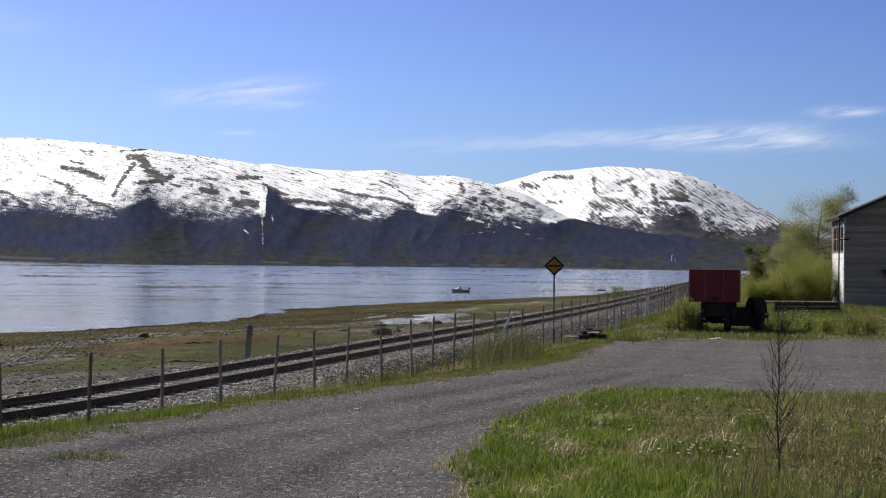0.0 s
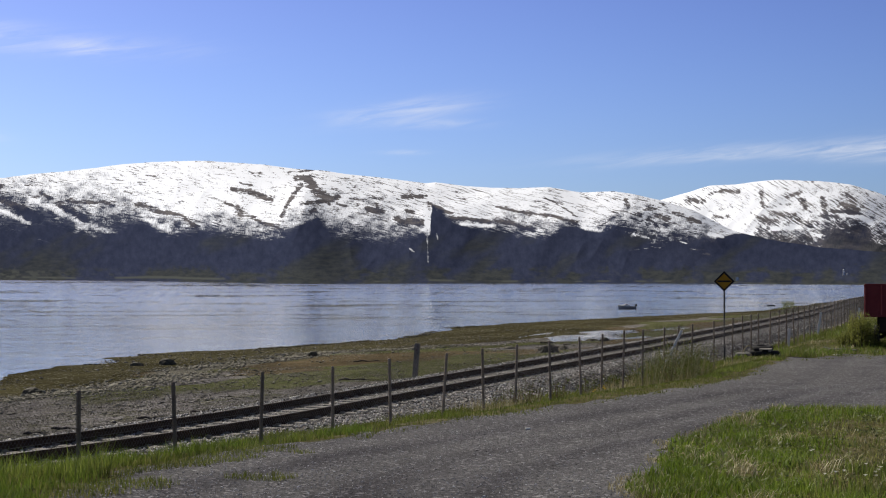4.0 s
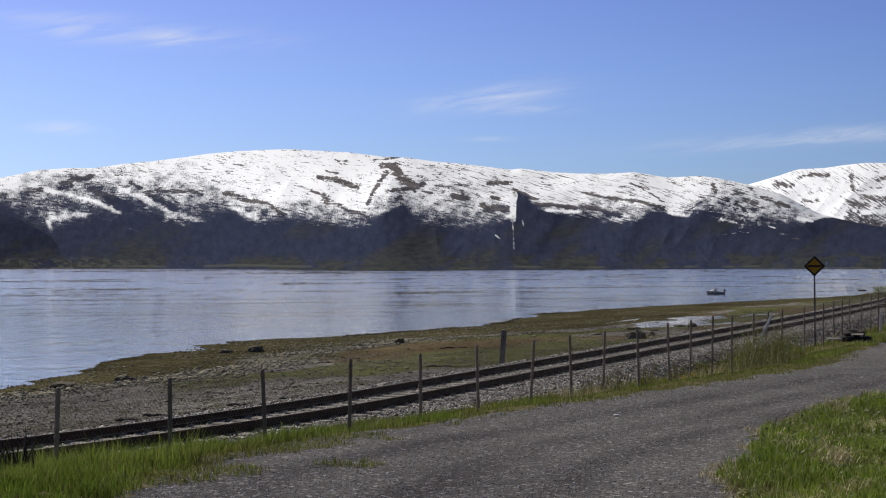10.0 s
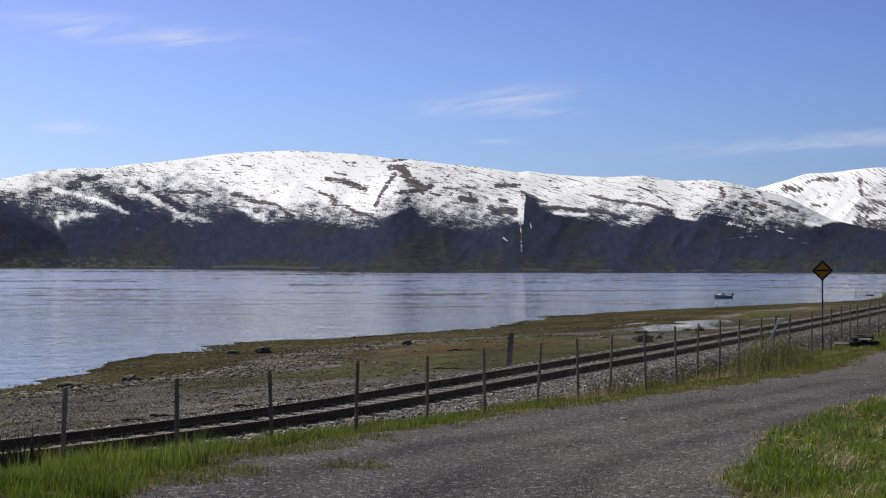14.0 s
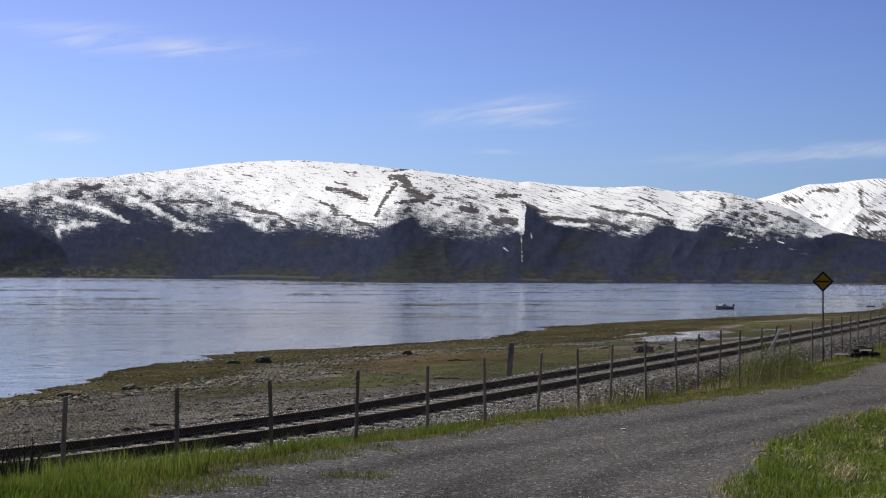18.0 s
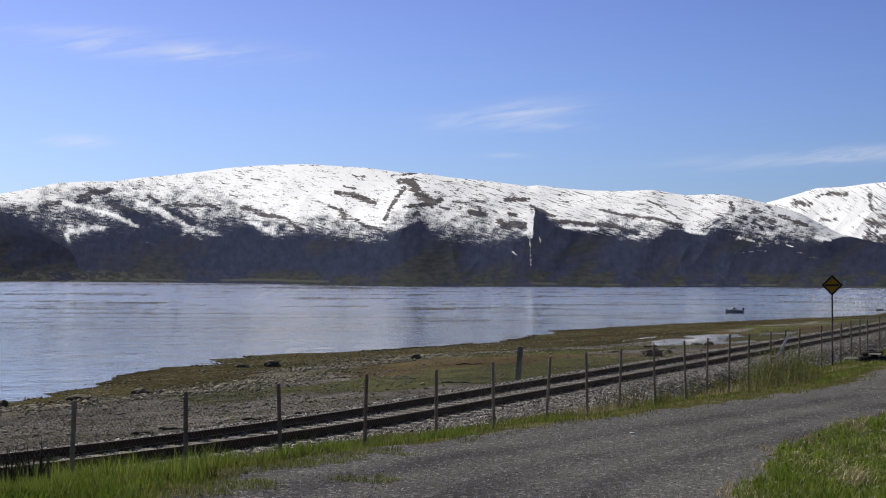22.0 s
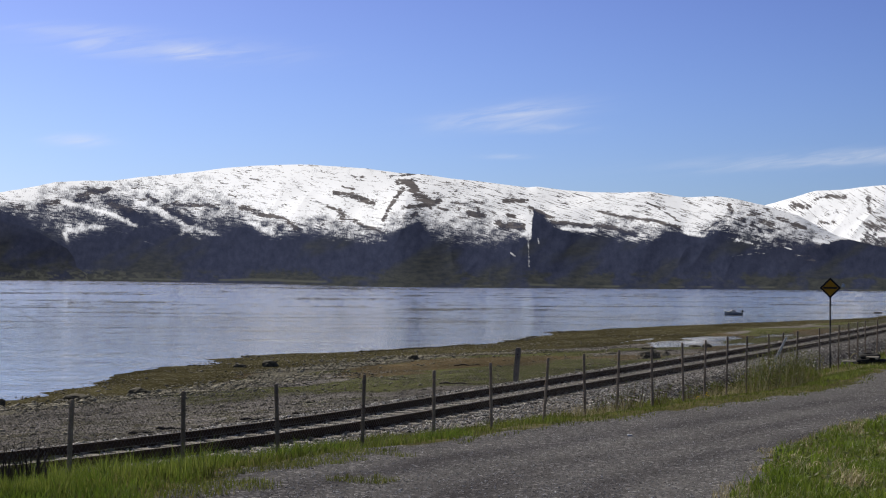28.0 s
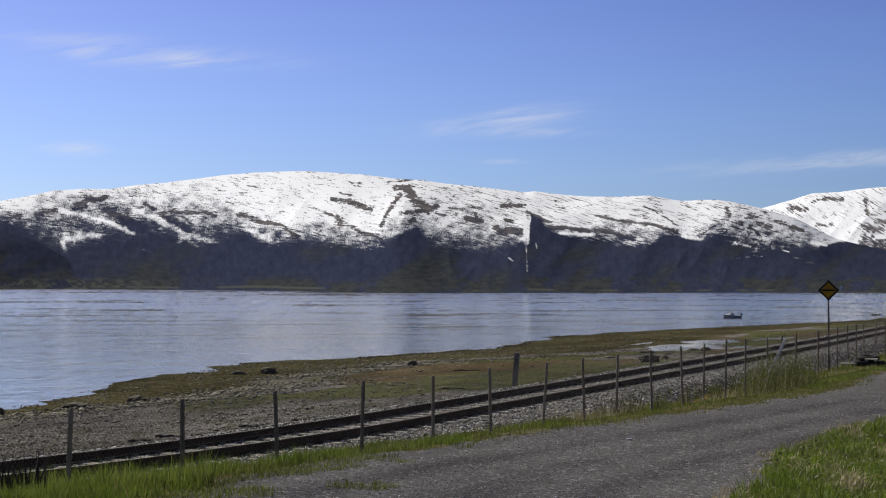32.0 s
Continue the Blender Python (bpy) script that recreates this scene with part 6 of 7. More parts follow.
for i in range(14):
    a = math.pi * i / 13
    b = math.pi * (i + 1) / 13
    if i < 13:
        rod(bm, (-0.2 * math.cos(a), 0, 0.3 * math.sin(a)), (-0.2 * math.cos(b), 0, 0.3 * math.sin(b)), 0.018, 0.018, 6)
ob = part("bent_hoop", bm, M_STRAW)
ob.matrix_world = pose(-10.15, 60.75, JZ + 0.1, 0, 0, 20)
tagged(ob, "bent yellowish hoop sticking out of the junk", "hoop")


# ---- red trailer ----
def wheel(parent, x, y, z, r, w):
    bm = bmesh.new()
    torus(bm, r * 0.76, r * 0.24, 0, 0, 0, 28, 10, w / (r * 0.48))
    bmesh.ops.rotate(bm, cent=(0, 0, 0), matrix=Matrix.Rotation(radians(90), 3, "Y"), verts=bm.verts)
    bmesh.ops.translate(bm, vec=(x, y, z), verts=bm.verts)
    t = part("wheel", bm, M_RUBBER, parent, "black tyred wheel", True)
    bm = bmesh.new()
    rod(bm, (x - w * 0.35, y, z), (x + w * 0.35, y, z), r * 0.55, r * 0.55, 18)
    rod(bm, (x - w * 0.55, y, z), (x + w * 0.55, y, z), r * 0.14, r * 0.14, 10)
    part("rim", bm, M_RUST, t, "rusty rim")


def build_trailer():
    t = empty("tipping_trailer", -5.615, 70.3, -0.38, 4.6)
    w, L, z0, z1 = 1.10, 4.2, 1.48, 2.78
    bm = bmesh.new()
    box(bm, -w, w, 0.06, L, z0 - 0.06, z0 + 0.03, 0.01)
    part("bed", bm, M_RED, t)
    bm = bmesh.new()
    box(bm, -w, w, 0.0, 0.05, z0, z1, 0.008)
    panel = part("tailgate", bm, M_RED, t, "faded red steel tailgate")
    for k, x in enumerate((-w - 0.02, -0.44, 0.36, w - 0.045)):
        bm = bmesh.new()
        box(bm, x, x + 0.065, -0.05, 0.0, z0 - (0.06 if k in (0, 3) else 0), z1 - (0.12 if k == 0 else 0.0), 0.008)
        part("rib", bm, M_REDRIB, panel, "worn paler red rib")
    bm = bmesh.new()
    box(bm, -w - 0.01, w + 0.01, -0.03, 0.06, z1, z1 + 0.05, 0.01)
    part("top_rail", bm, M_RED, panel)
    bm = bmesh.new()
    box(bm, -w - 0.03, w + 0.03, -0.04, 0.05, z0 - 0.09, z0, 0.01)
    part("bottom_rail", bm, M_RED, panel)
    for x in (-w, w - 0.05):
        bm = bmesh.new()
        box(bm, x, x + 0.05, 0.05, L, z0, z1, 0.008)
        side = part("side_board", bm, M_RED, t)
        for y in (0.9, 1.8, 2.7, 3.6):
            bm = bmesh.new()
            ox = -0.05 if x < 0 else 0.05
            box(bm, x + ox, x + ox + 0.05, y, y + 0.07, z0 - 0.04, z1, 0.006)
            part("rib", bm, M_RED, side)
    bm = bmesh.new()
    box(bm, -w, w, L - 0.05, L, z0, z1, 0.008)
    part("headboard", bm, M_RED, t)
    for x in (-0.45, 0.37):
        bm = bmesh.new()
        box(bm, x, x + 0.09, 0.2, L + 0.2, z0 - 0.3, z0 - 0.06, 0.008)
        part("chassis_beam", bm, M_RUST, t)
    bm = bmesh.new()
    box(bm, -0.5, 0.5, 0.15, 0.35, 0.75, z0 - 0.1, 0.01)
    box(bm, -0.72, 0.72, 0.9, 1.05, 0.42, 0.58, 0.01)
    box(bm, -0.4, 0.4, 0.9, 1.6, 0.5, z0 - 0.3, 0.01)
    part("axle", bm, M_RUST, t)
    # a solid dark block added to close the gap under the bed
    bm = bmesh.new()
    box(bm, -0.60, 0.98, 0.45, 1.35, 0.66, z0 - 0.10, 0.04)
    box(bm, -0.50, 0.60, 0.30, 0.46, 0.80, 1.22, 0.03)
    rod(bm, (0.75, 0.42, 0.72), (0.95, 0.42, 1.30), 0.04, 0.04, 8)
    part("undercarriage", bm, M_RUST, t, "dark rusty block under the trailer bed")
    bm = bmesh.new()
    box(bm, -0.15, 0.15, -0.075, -0.05, z0 + 0.02, z0 + 0.14, 0.01)
    part("latch", bm, M_RUST, panel)
    wheel(t, -0.62, 0.55, 0.50, 0.50, 0.26)
    wheel(t, 0.55, 0.55, 0.50, 0.50, 0.26)
    wheel(t, -0.62, 1.7, 0.50, 0.50, 0.26)
    wheel(t, 0.62, 1.7, 0.50, 0.50, 0.26)
    bm = bmesh.new()
    rod(bm, (-0.3, L, z0 - 0.2), (0, L + 1.4, 0.55), 0.05, 0.05, 8)
    rod(bm, (0.3, L, z0 - 0.2), (0, L + 1.4, 0.55), 0.05, 0.05, 8)
    rod(bm, (0, L + 1.4, 0.55), (0, L + 1.7, 0.5), 0.06, 0.06, 8)
    part("drawbar", bm, M_RUST, t)
    return tagged(t, "faded red farm tipping trailer parked in rough grass", "trailer")


build_trailer()


def build_big_wheel():
    """A tractor wheel and fender that stand beside the trailer."""
    t = empty("tractor_wheel", -3.96, 72.8, -0.40, 20)
    wheel(t, 0.05, 0, 0.74, 0.74, 0.42)
    bm = bmesh.new()
    for i in range(10):
        a, b = radians(10 + i * 17), radians(10 + (i + 1) * 17)
        q = [bm.verts.new((sx, -math.cos(c) * 0.86, 0.74 + math.sin(c) * 0.86)) for sx in (-0.26, 0.3) for c in (a, b)]
        bm.faces.new((q[0], q[1], q[3], q[2]))
    bmesh.ops.solidify(bm, geom=bm.faces[:], thickness=0.02)
    part("fender", bm, M_DARKWOOD, t, "dark rusty fender")
    bm = bmesh.new()
    rod(bm, (-0.9, 0, 0.74), (0.6, 0, 0.74), 0.08, 0.08, 10)
    box(bm, -1.25, -0.2, -0.3, 0.3, 0.3, 1.15, 0.05)
    rod(bm, (0.45, -0.3, 0.0), (0.5, -0.3, 0.95), 0.02, 0.02, 6)
    part("axle_housing", bm, M_RUST, t)
    return tagged(t, "black machine wheel and axle beside the trailer", "wheel")


build_big_wheel()
for k, (px, py, w, rz) in enumerate(((-5.1, 63.6, 0.32, -14), (-7.1, 62.9, 0.13, 20), (-7.3, 66.0, 0.3, 10), (-6.7, 65.4, 0.18, 60), (-7.9, 66.8, 0.2, -30))):
    bm = bmesh.new()
    box(bm, -w, w, -0.05, 0.05, 0, 0.035, 0.008)
    ob = part("scrap_board", bm, M_WHITE if k < 2 else M_CONCRETE)
    ob.matrix_world = pose(px, py, float(land_z(px, py)) + (0.0 if k < 2 else 0.12), 10, 4 * (k - 2), rz)
    tagged(ob, "small pale scrap board lying at the yard's edge", "board", "scrap boards")
bm = bmesh.new()
box(bm, -0.04, 0.04, -0.03, 0.03, 0.0, 0.025, 0.008)
ob = part("white_stone", bm, M_WHITE)
ob.matrix_world = pose(-7.2, 23.0, float(land_z(-7.2, 23.0)), 3, 0, 25)
tagged(ob, "small white stone on the lane", "stone")


# ---- grey wooden warehouse ----
def build_warehouse():
    """Gable end to the yard: grey boards; its long side has peeling white boards under a row of windows."""
    h = empty("warehouse", -0.15, 118.5, -0.33, 6.0)
    W_, L_, EAVE, RISE = 11.0, 9.6, 6.62, 2.45
    # gable wall of horizontal boards
    bm = bmesh.new()
    vs = [(0, 0.06, 0), (W_, 0.06, 0), (W_, 0.06, EAVE), (W_ / 2, 0.06, EAVE + RISE), (0, 0.06, EAVE)]
    f = bm.faces.new([bm.verts.new(v) for v in vs])
    r = bmesh.ops.extrude_face_region(bm, geom=[f])
    bmesh.ops.translate(bm, vec=(0, 0.14, 0), verts=[v for v in r["geom"] if isinstance(v, bmesh.types.BMVert)])
    gable = part("gable_wall", bm, M_GREYWALL, h, "dark grey weathered board gable")
    bh, i = 0.19, 0
    while i * bh < EAVE + RISE - 0.2:
        z = i * bh
        inset = max(0.0, (z + bh - EAVE) / RISE * W_ / 2)
        bm = bmesh.new()
        for sx0, sx1 in ((inset + 0.01, W_ - inset - 0.01),):
            vsb = [(sx0, 0.06, z), (sx1, 0.06, z), (sx1, 0.02, z), (sx0, 0.02, z), (sx0, 0.06, z + bh), (sx1, 0.06, z + bh), (sx1, 0.045, z + bh), (sx0, 0.045, z + bh)]
            q = [bm.verts.new(v) for v in vsb]
            for fc in ((0, 1, 2, 3), (4, 7, 6, 5), (3, 2, 6, 7), (0, 4, 5, 1), (1, 5, 6, 2), (0, 3, 7, 4)):
                bm.faces.new([q[k] for k in fc])
        part("board", bm, M_GREYWALL, gable)
        i += 1
    # long side
    bm = bmesh.new()
    box(bm, 0.0, 0.14, 0.2, L_, 0, EAVE)
    side = part("side_wall", bm, M_PEEL, h, "white side wall with peeling paint")
    for k in range(int(EAVE / 0.17)):
        z = k * 0.17
        bm = bmesh.new()
        spans = ((0.2, L_),) if z < 3.95 or z > 5.95 else ((0.2, 0.5), (2.7, 3.2), (5.4, 5.9), (8.1, L_))
        for y0, y1 in spans:
            box(bm, -0.035, 0.0, y0, y1, z, z + 0.16)
        part("board", bm, M_PEEL if z < 3.9 else M_BROWNWOOD, side)
    for y0 in (0.5, 3.2, 5.9):
        bm = bmesh.new()
        for a in ((y0, y0 + 0.09), (y0 + 2.11, y0 + 2.2), (y0 + 1.06, y0 + 1.14)):
            box(bm, -0.06, 0.0, a[0], a[1], 4.0, 5.95)
        for z in (4.0, 4.95, 5.87):
            box(bm, -0.055, 0.0, y0, y0 + 2.2, z, z + 0.08)
        win = part("window", bm, M_BROWNWOOD, side, "weathered multi-pane window")
        for p in range(4):
            bm = bmesh.new()
            yy, zz = y0 + 0.09 + (p % 2) * 1.05, 4.08 + (p // 2) * 0.95
            box(bm, -0.012, -0.004, yy, yy + 0.97, zz, zz + 0.87)
            part("pane", bm, M_GLASS, win)
    bm = bmesh.new()
    box(bm, -0.09, 0.02, -0.03, 0.20, 0, EAVE, 0.01)
    part("corner_board", bm, M_PEEL, h, "white corner board")
    bm = bmesh.new()
    box(bm, W_ - 0.14, W_, 0.2, L_, 0, EAVE)
    box(bm, 0.14, W_ - 0.14, L_ - 0.14, L_, 0, EAVE)
    part("rear_wall", bm, M_GREYWALL, h)
    # roof slabs with overhang and dark barge boards
    slope = math.atan2(RISE, W_ / 2)
    run = W_ / 2 / math.cos(slope)
    for sgn in (-1, 1):
        m = Matrix.Translation((W_ / 2, 0, EAVE + RISE + 0.10)) @ Matrix.Rotation(sgn * slope, 4, "Y")
        bm = bmesh.new()
        x0, x1 = (0.0, run + 0.55) if sgn > 0 else (-run - 0.55, 0.0)
        box(bm, x0, x1, -0.42, L_ + 0.4, 0, 0.09, 0.01, m)
        roof = part("roof", bm, M_ROOF, h, "dark sheeted roof")
        bm = bmesh.new()
        box(bm, x0, x1, -0.46, -0.42, -0.14, 0.11, 0.008, m)
        part("barge_board", bm, M_ROOF, roof)
        bm = bmesh.new()
        box(bm, x0 if sgn < 0 else x1 - 0.05, x0 + 0.05 if sgn < 0 else x1, -0.42, L_ + 0.4, -0.16, 0.0, 0.008, m)
        part("eaves_board", bm, M_ROOF, roof)
    bm = bmesh.new()
    rod(bm, (-0.42, 0.0, 0), (-0.42, 0.0, EAVE - 0.25), 0.05, 0.05, 8)
    part("downpipe", bm, M_BLACK, h)
    # a lamp arm by the corner and a dark bracket on the gable
    bm = bmesh.new()
    box(bm, 0.0, 0.28, -0.12, 0.02, 4.85, 4.97, 0.02)
    rod(bm, (-0.5, -0.06, 4.9), (0.1, -0.06, 4.92), 0.03, 0.05, 8)
    part("wall_lamp", bm, M_BLACK, h, "small dark wall lamp")
    bm = bmesh.new()
    box(bm, 2.75, 4.9, -0.55, 0.02, 2.45, 2.62, 0.03)
    rod(bm, (2.5, -0.5, 2.65), (4.9, -0.5, 2.5), 0.07, 0.14, 8)
    box(bm, 2.9, 4.8, -0.3, 0.02, 2.15, 2.45, 0.02)
    part("canopy", bm, M_ROOF, h, "small dark canopy")
    return tagged(h, "old grey wooden warehouse with peeling white side", "building")


build_warehouse()


def build_platform():
    """A low loading platform of dark timbers in front of the warehouse."""
    p = empty("timber_platform", -4.48, 100.0, -0.40, 16)
    for k, (z, dy) in enumerate(((0.02, 0.0), (0.26, 0.03), (0.50, -0.02))):
        bm = bmesh.new()
        box(bm, 0 + 0.1 * k, 4.4 - 0.06 * k, dy, dy + 0.22, z, z + 0.21, 0.03)
        part("timber", bm, M_DARKWOOD, p)
    for k in range(7):
        bm = bmesh.new()
        box(bm, 0.05 + 0.63 * k, 0.6 + 0.63 * k, -0.08, 2.4, 0.72, 0.78, 0.01)
        part("plank", bm, M_DARKWOOD, p)
    for x in (0.2, 2.2, 4.1):
        bm = bmesh.new()
        rod(bm, (x, -0.12, -0.2), (x, -0.12, 0.7), 0.09, 0.08, 8)
        part("pile", bm, M_DARKWOOD, p)
    return tagged(p, "low dark timber loading platform in the grass", "platform")


build_platform()


# ---- trees and bushes ----
def leaves_np(centres, size, n_each, spread, r_):
    """Small leaf pairs round the centres."""
    c = np.repeat(np.asarray(centres), n_each, axis=0)
    n = len(c)
    p = c + r_.normal(0, 1, (n, 3)) * spread
    d1 = r_.normal(0, 1, (n, 3))
    d1 /= np.linalg.norm(d1, axis=1)[:, None]
    d2 = np.cross(d1, r_.normal(0, 1, (n, 3)))
    d2 /= np.linalg.norm(d2, axis=1)[:, None] + 1e-9
    s = size * r_.uniform(0.6, 1.3, n)[:, None]
    V = np.stack([p - d1 * s, p + d2 * s * 0.55, p + d1 * s, p - d2 * s * 0.55], 1).reshape(-1, 3)
    F = np.arange(n * 4).reshape(n, 4)
    return V, F


def tree(name, x, y, height, width, seed, leaf_mat, bark, leaf_size, per, label, category="tree", trunks=1, droop=0.0, bare=False, low=0.25, group=""):
    """A tapered trunk that forks into limbs and twigs, and a crown of loose leaves about the twigs."""
    rd = random.Random(seed)
    r_ = np.random.default_rng(seed)
    t = empty(name, x, y, float(land_z(x, y)))
    tips = []
    trunk_bm, limb_bm = bmesh.new(), bmesh.new()

    def grow(bm, p, d, length, r, depth):
        q = p + d * length
        rod(bm, p, q, r, r * 0.62, 6 if depth > 1 else 5)
        if depth <= 2:
            tips.append(tuple(p.lerp(q, 0.6)))
            tips.append(tuple(q))
        if depth == 0:
            return
        for _ in range(3 if depth > 1 else 3):
            nd_ = (d + Vector((rd.uniform(-1, 1), rd.uniform(-1, 1), rd.uniform(-0.35 - droop, 0.55))) * 0.75).normalized()
            grow(limb_bm, q if rd.random() < 0.5 else p.lerp(q, rd.uniform(0.5, 1)), nd_, length * rd.uniform(0.6, 0.85), r * 0.55, depth - 1)
    for k in range(trunks):
        base = Vector((rd.uniform(-0.12, 0.12) * trunks, rd.uniform(-0.12, 0.12) * trunks, -0.15))
        lean = Vector((rd.uniform(-0.25, 0.25) * (trunks > 1), rd.uniform(-0.25, 0.25) * (trunks > 1), 1)).normalized()
        h0 = height * low
        p1 = base + lean * h0
        rod(trunk_bm, base, p1, 0.022 * height / trunks ** 0.5, 0.016 * height / trunks ** 0.5, 9)
        levels = 4
        for j in range(levels):
            q = p1 + (lean + Vector((rd.uniform(-0.12, 0.12), rd.uniform(-0.12, 0.12), 0))).normalized() * (height * (0.9 - low) / levels)
            rr = 0.016 * height * (1 - j / (levels + 0.6)) / trunks ** 0.5
            rod(trunk_bm, p1, q, rr, rr * 0.75, 8)
            for _ in range(4):
                a = rd.uniform(0, 2 * math.pi)
                out = Vector((math.cos(a), math.sin(a), rd.uniform(0.15, 0.8) - droop)).normalized()
                grow(limb_bm, p1.lerp(q, rd.uniform(0.1, 1)), out, width * 0.26 * (1.15 - 0.5 * j / levels) * rd.uniform(0.7, 1.2), rr * 0.5, 2)
            p1 = q
        tips.append(tuple(p1))
    part("trunk", trunk_bm, bark, t, smooth=True)
    part("limbs", limb_bm, bark, t)
    if not bare:
        V, F = leaves_np(tips, leaf_size, per, width * 0.07, r_)
        thing_np("crown", V, F, leaf_mat, False, t)
    return tagged(t, label, category, group)


def thicket(x, y, h, w, seed, leaf_mat, n, label, group):
    """A rounded mass of willow shoots, leafed thickly to the ground and ragged along the top."""
    r_ = np.random.default_rng(seed)
    t = empty("bush", x, y, float(land_z(x, y)))
    bm = bmesh.new()
    heads = []
    for k in range(26):
        a, q = r_.uniform(0, 2 * math.pi), math.sqrt(r_.uniform(0, 1))
        tip = Vector((w / 2 * q * math.cos(a), w / 2 * q * math.sin(a), h * math.sqrt(max(1 - 0.8 * q * q, 0.05)) * r_.uniform(0.78, 1.05)))
        root = Vector((tip.x * 0.35, tip.y * 0.35, -0.1))
        rod(bm, root, root.lerp(tip, 0.5) + Vector((0, 0, 0.1)), 0.025, 0.014, 5)
        rod(bm, root.lerp(tip, 0.5) + Vector((0, 0, 0.1)), tip, 0.014, 0.004, 5)
        heads += [tuple(root.lerp(tip, f)) for f in (0.12, 0.25, 0.38, 0.5, 0.62, 0.74, 0.84, 0.93, 1.0)]
    part("shoots", bm, M_TWIG, t)
    V, F = leaves_np(heads, 0.026, n, 0.18 * max(w, 1.0) ** 0.5, r_)
    V[:, 2] = np.maximum(V[:, 2], -0.05)
    thing_np("leaves", V, F, leaf_mat, False, t)
    return tagged(t, label, "bush", group)


tree("birch", -2.35, 132.0, 8.6, 6.6, 11, M_BIRCH, M_BARK, 0.036, 130, "pale spring-green birch behind the warehouse yard", droop=0.15, group="trees by the warehouse")
tree("birch", -4.7, 136.0, 6.0, 4.2, 12, M_BIRCH, M_BARK, 0.036, 90, "pale spring-green birch beside the bushes", droop=0.1, group="trees by the warehouse")
tree("birch", -0.75, 138.0, 9.6, 3.4, 13, M_HAZE, M_BARK, 0.04, 40, "tall half-bare birch with thin grey twigs", low=0.35, group="trees by the warehouse")
tree("willow_shrub", -7.35, 140.0, 4.4, 2.6, 14, M_DARKLEAF, M_BARK, 0.045, 60, "dark green young tree beyond the yard", low=0.2, group="trees by the warehouse")
for k, (bx_, by_, hh, ww) in enumerate(((-6.6, 121, 1.6, 2.6), (-5.2, 122, 2.3, 2.8), (-3.9, 121, 2.9, 3.0), (-2.5, 122, 3.4, 3.0), (-1.7, 123.5, 3.7, 2.4), (-4.4, 125, 3.4, 3.0), (-2.9, 126, 4.3, 3.4))):
    thicket(bx_, by_, hh, ww, 30 + k, M_BUSH, 150, "dense bright yellow-green bush in the rough grass", "bushes by the warehouse")


def reed_shrub(x, y, h, w, n, seed, name="osier_shrub", shoots=M_TWIG, leafage=M_BUSH, per=9, label="waist-high yellow-green leafy shoots beside the trailer", category="bush", group="shrubs by the trailer"):
    """Upright thin shoots from one root, leafed all the way up."""
    r_ = np.random.default_rng(seed)
    s = empty(name, x, y, float(land_z(x, y)))
    bm, tips = bmesh.new(), []
    for k in range(n):
        a, rr = r_.uniform(0, 2 * math.pi), w / 2 * math.sqrt(r_.uniform(0, 1))
        hk = h * r_.uniform(0.55, 1.0) * (1 - 0.35 * rr / w)
        b = Vector((0.55 * rr * math.cos(a), 0.55 * rr * math.sin(a), -0.05))
        e = Vector((rr * math.cos(a), rr * math.sin(a), hk))
        rod(bm, b, e, 0.008, 0.003, 5)
        tips += [tuple(b.lerp(e, f)) for f in np.linspace(0.25, 1.0, 9)]
    part("stem", bm, shoots, s)
    V, F = leaves_np(tips, 0.024, per, 0.065, r_)
    thing_np("leaves", V, F, leafage, False, s)
    return tagged(s, label, category, group)


for k, a in enumerate(((-7.05, 70.3, 1.75, 0.7, 30), (-6.75, 69.9, 1.7, 0.7, 30), (-6.45, 69.7, 1.3, 0.6, 20), (-7.35, 70.7, 1.45, 0.6, 20), (-7.75, 70.6, 0.8, 0.5, 12), (-5.9, 69.6, 0.5, 0.5, 10), (-3.3, 70.3, 0.6, 0.6, 12), (-2.6, 70.8, 0.75, 0.6, 14), (-1.7, 71.4, 0.85, 0.7, 16), (-0.7, 71.0, 1.0, 0.8, 18), (0.3, 70.6, 1.2, 0.8, 20), (1.1, 70.2, 1.1, 0.8, 20))):
    reed_shrub(*a, 90 + k, per=12)
for k, (bx_, by_, hh, n, per) in enumerate(((-10.55, 47.8, 1.35, 40, 5), (-10.35, 49.3, 1.5, 46, 5), (-10.2, 50.8, 1.2, 40, 5), (-10.7, 45.9, 1.1, 28, 3), (-11.1, 33.8, 0.6, 22, 1), (-11.3, 36.2, 0.75, 26, 1), (-11.2, 38.4, 0.6, 22, 1), (-11.2, 41.0, 0.6, 18, 1))):
    reed_shrub(bx_, by_, hh * 1.1, hh * 1.2, n, 160 + k, "dry_shrub", M_STRAW if per > 1 else M_STALK, M_MEADOW, per, "thin dry shrub with pale upright stalks at the fence" if per > 1 else "sparse brown stalks of a low shrub at the fence", "shrub", "dry shrubs at the fence")
for k in range(2):
    bx_, by_ = -17.2 - 0.9 * k, 146 + 5.0 * k
    tree("bush", bx_ - 3.4, by_, 2.0, 1.5, 80 + k, M_DARKLEAF, M_TWIG, 0.035, 2, "small bush beside the far track", "bush", trunks=2, low=0.15, group="bushes by the track")


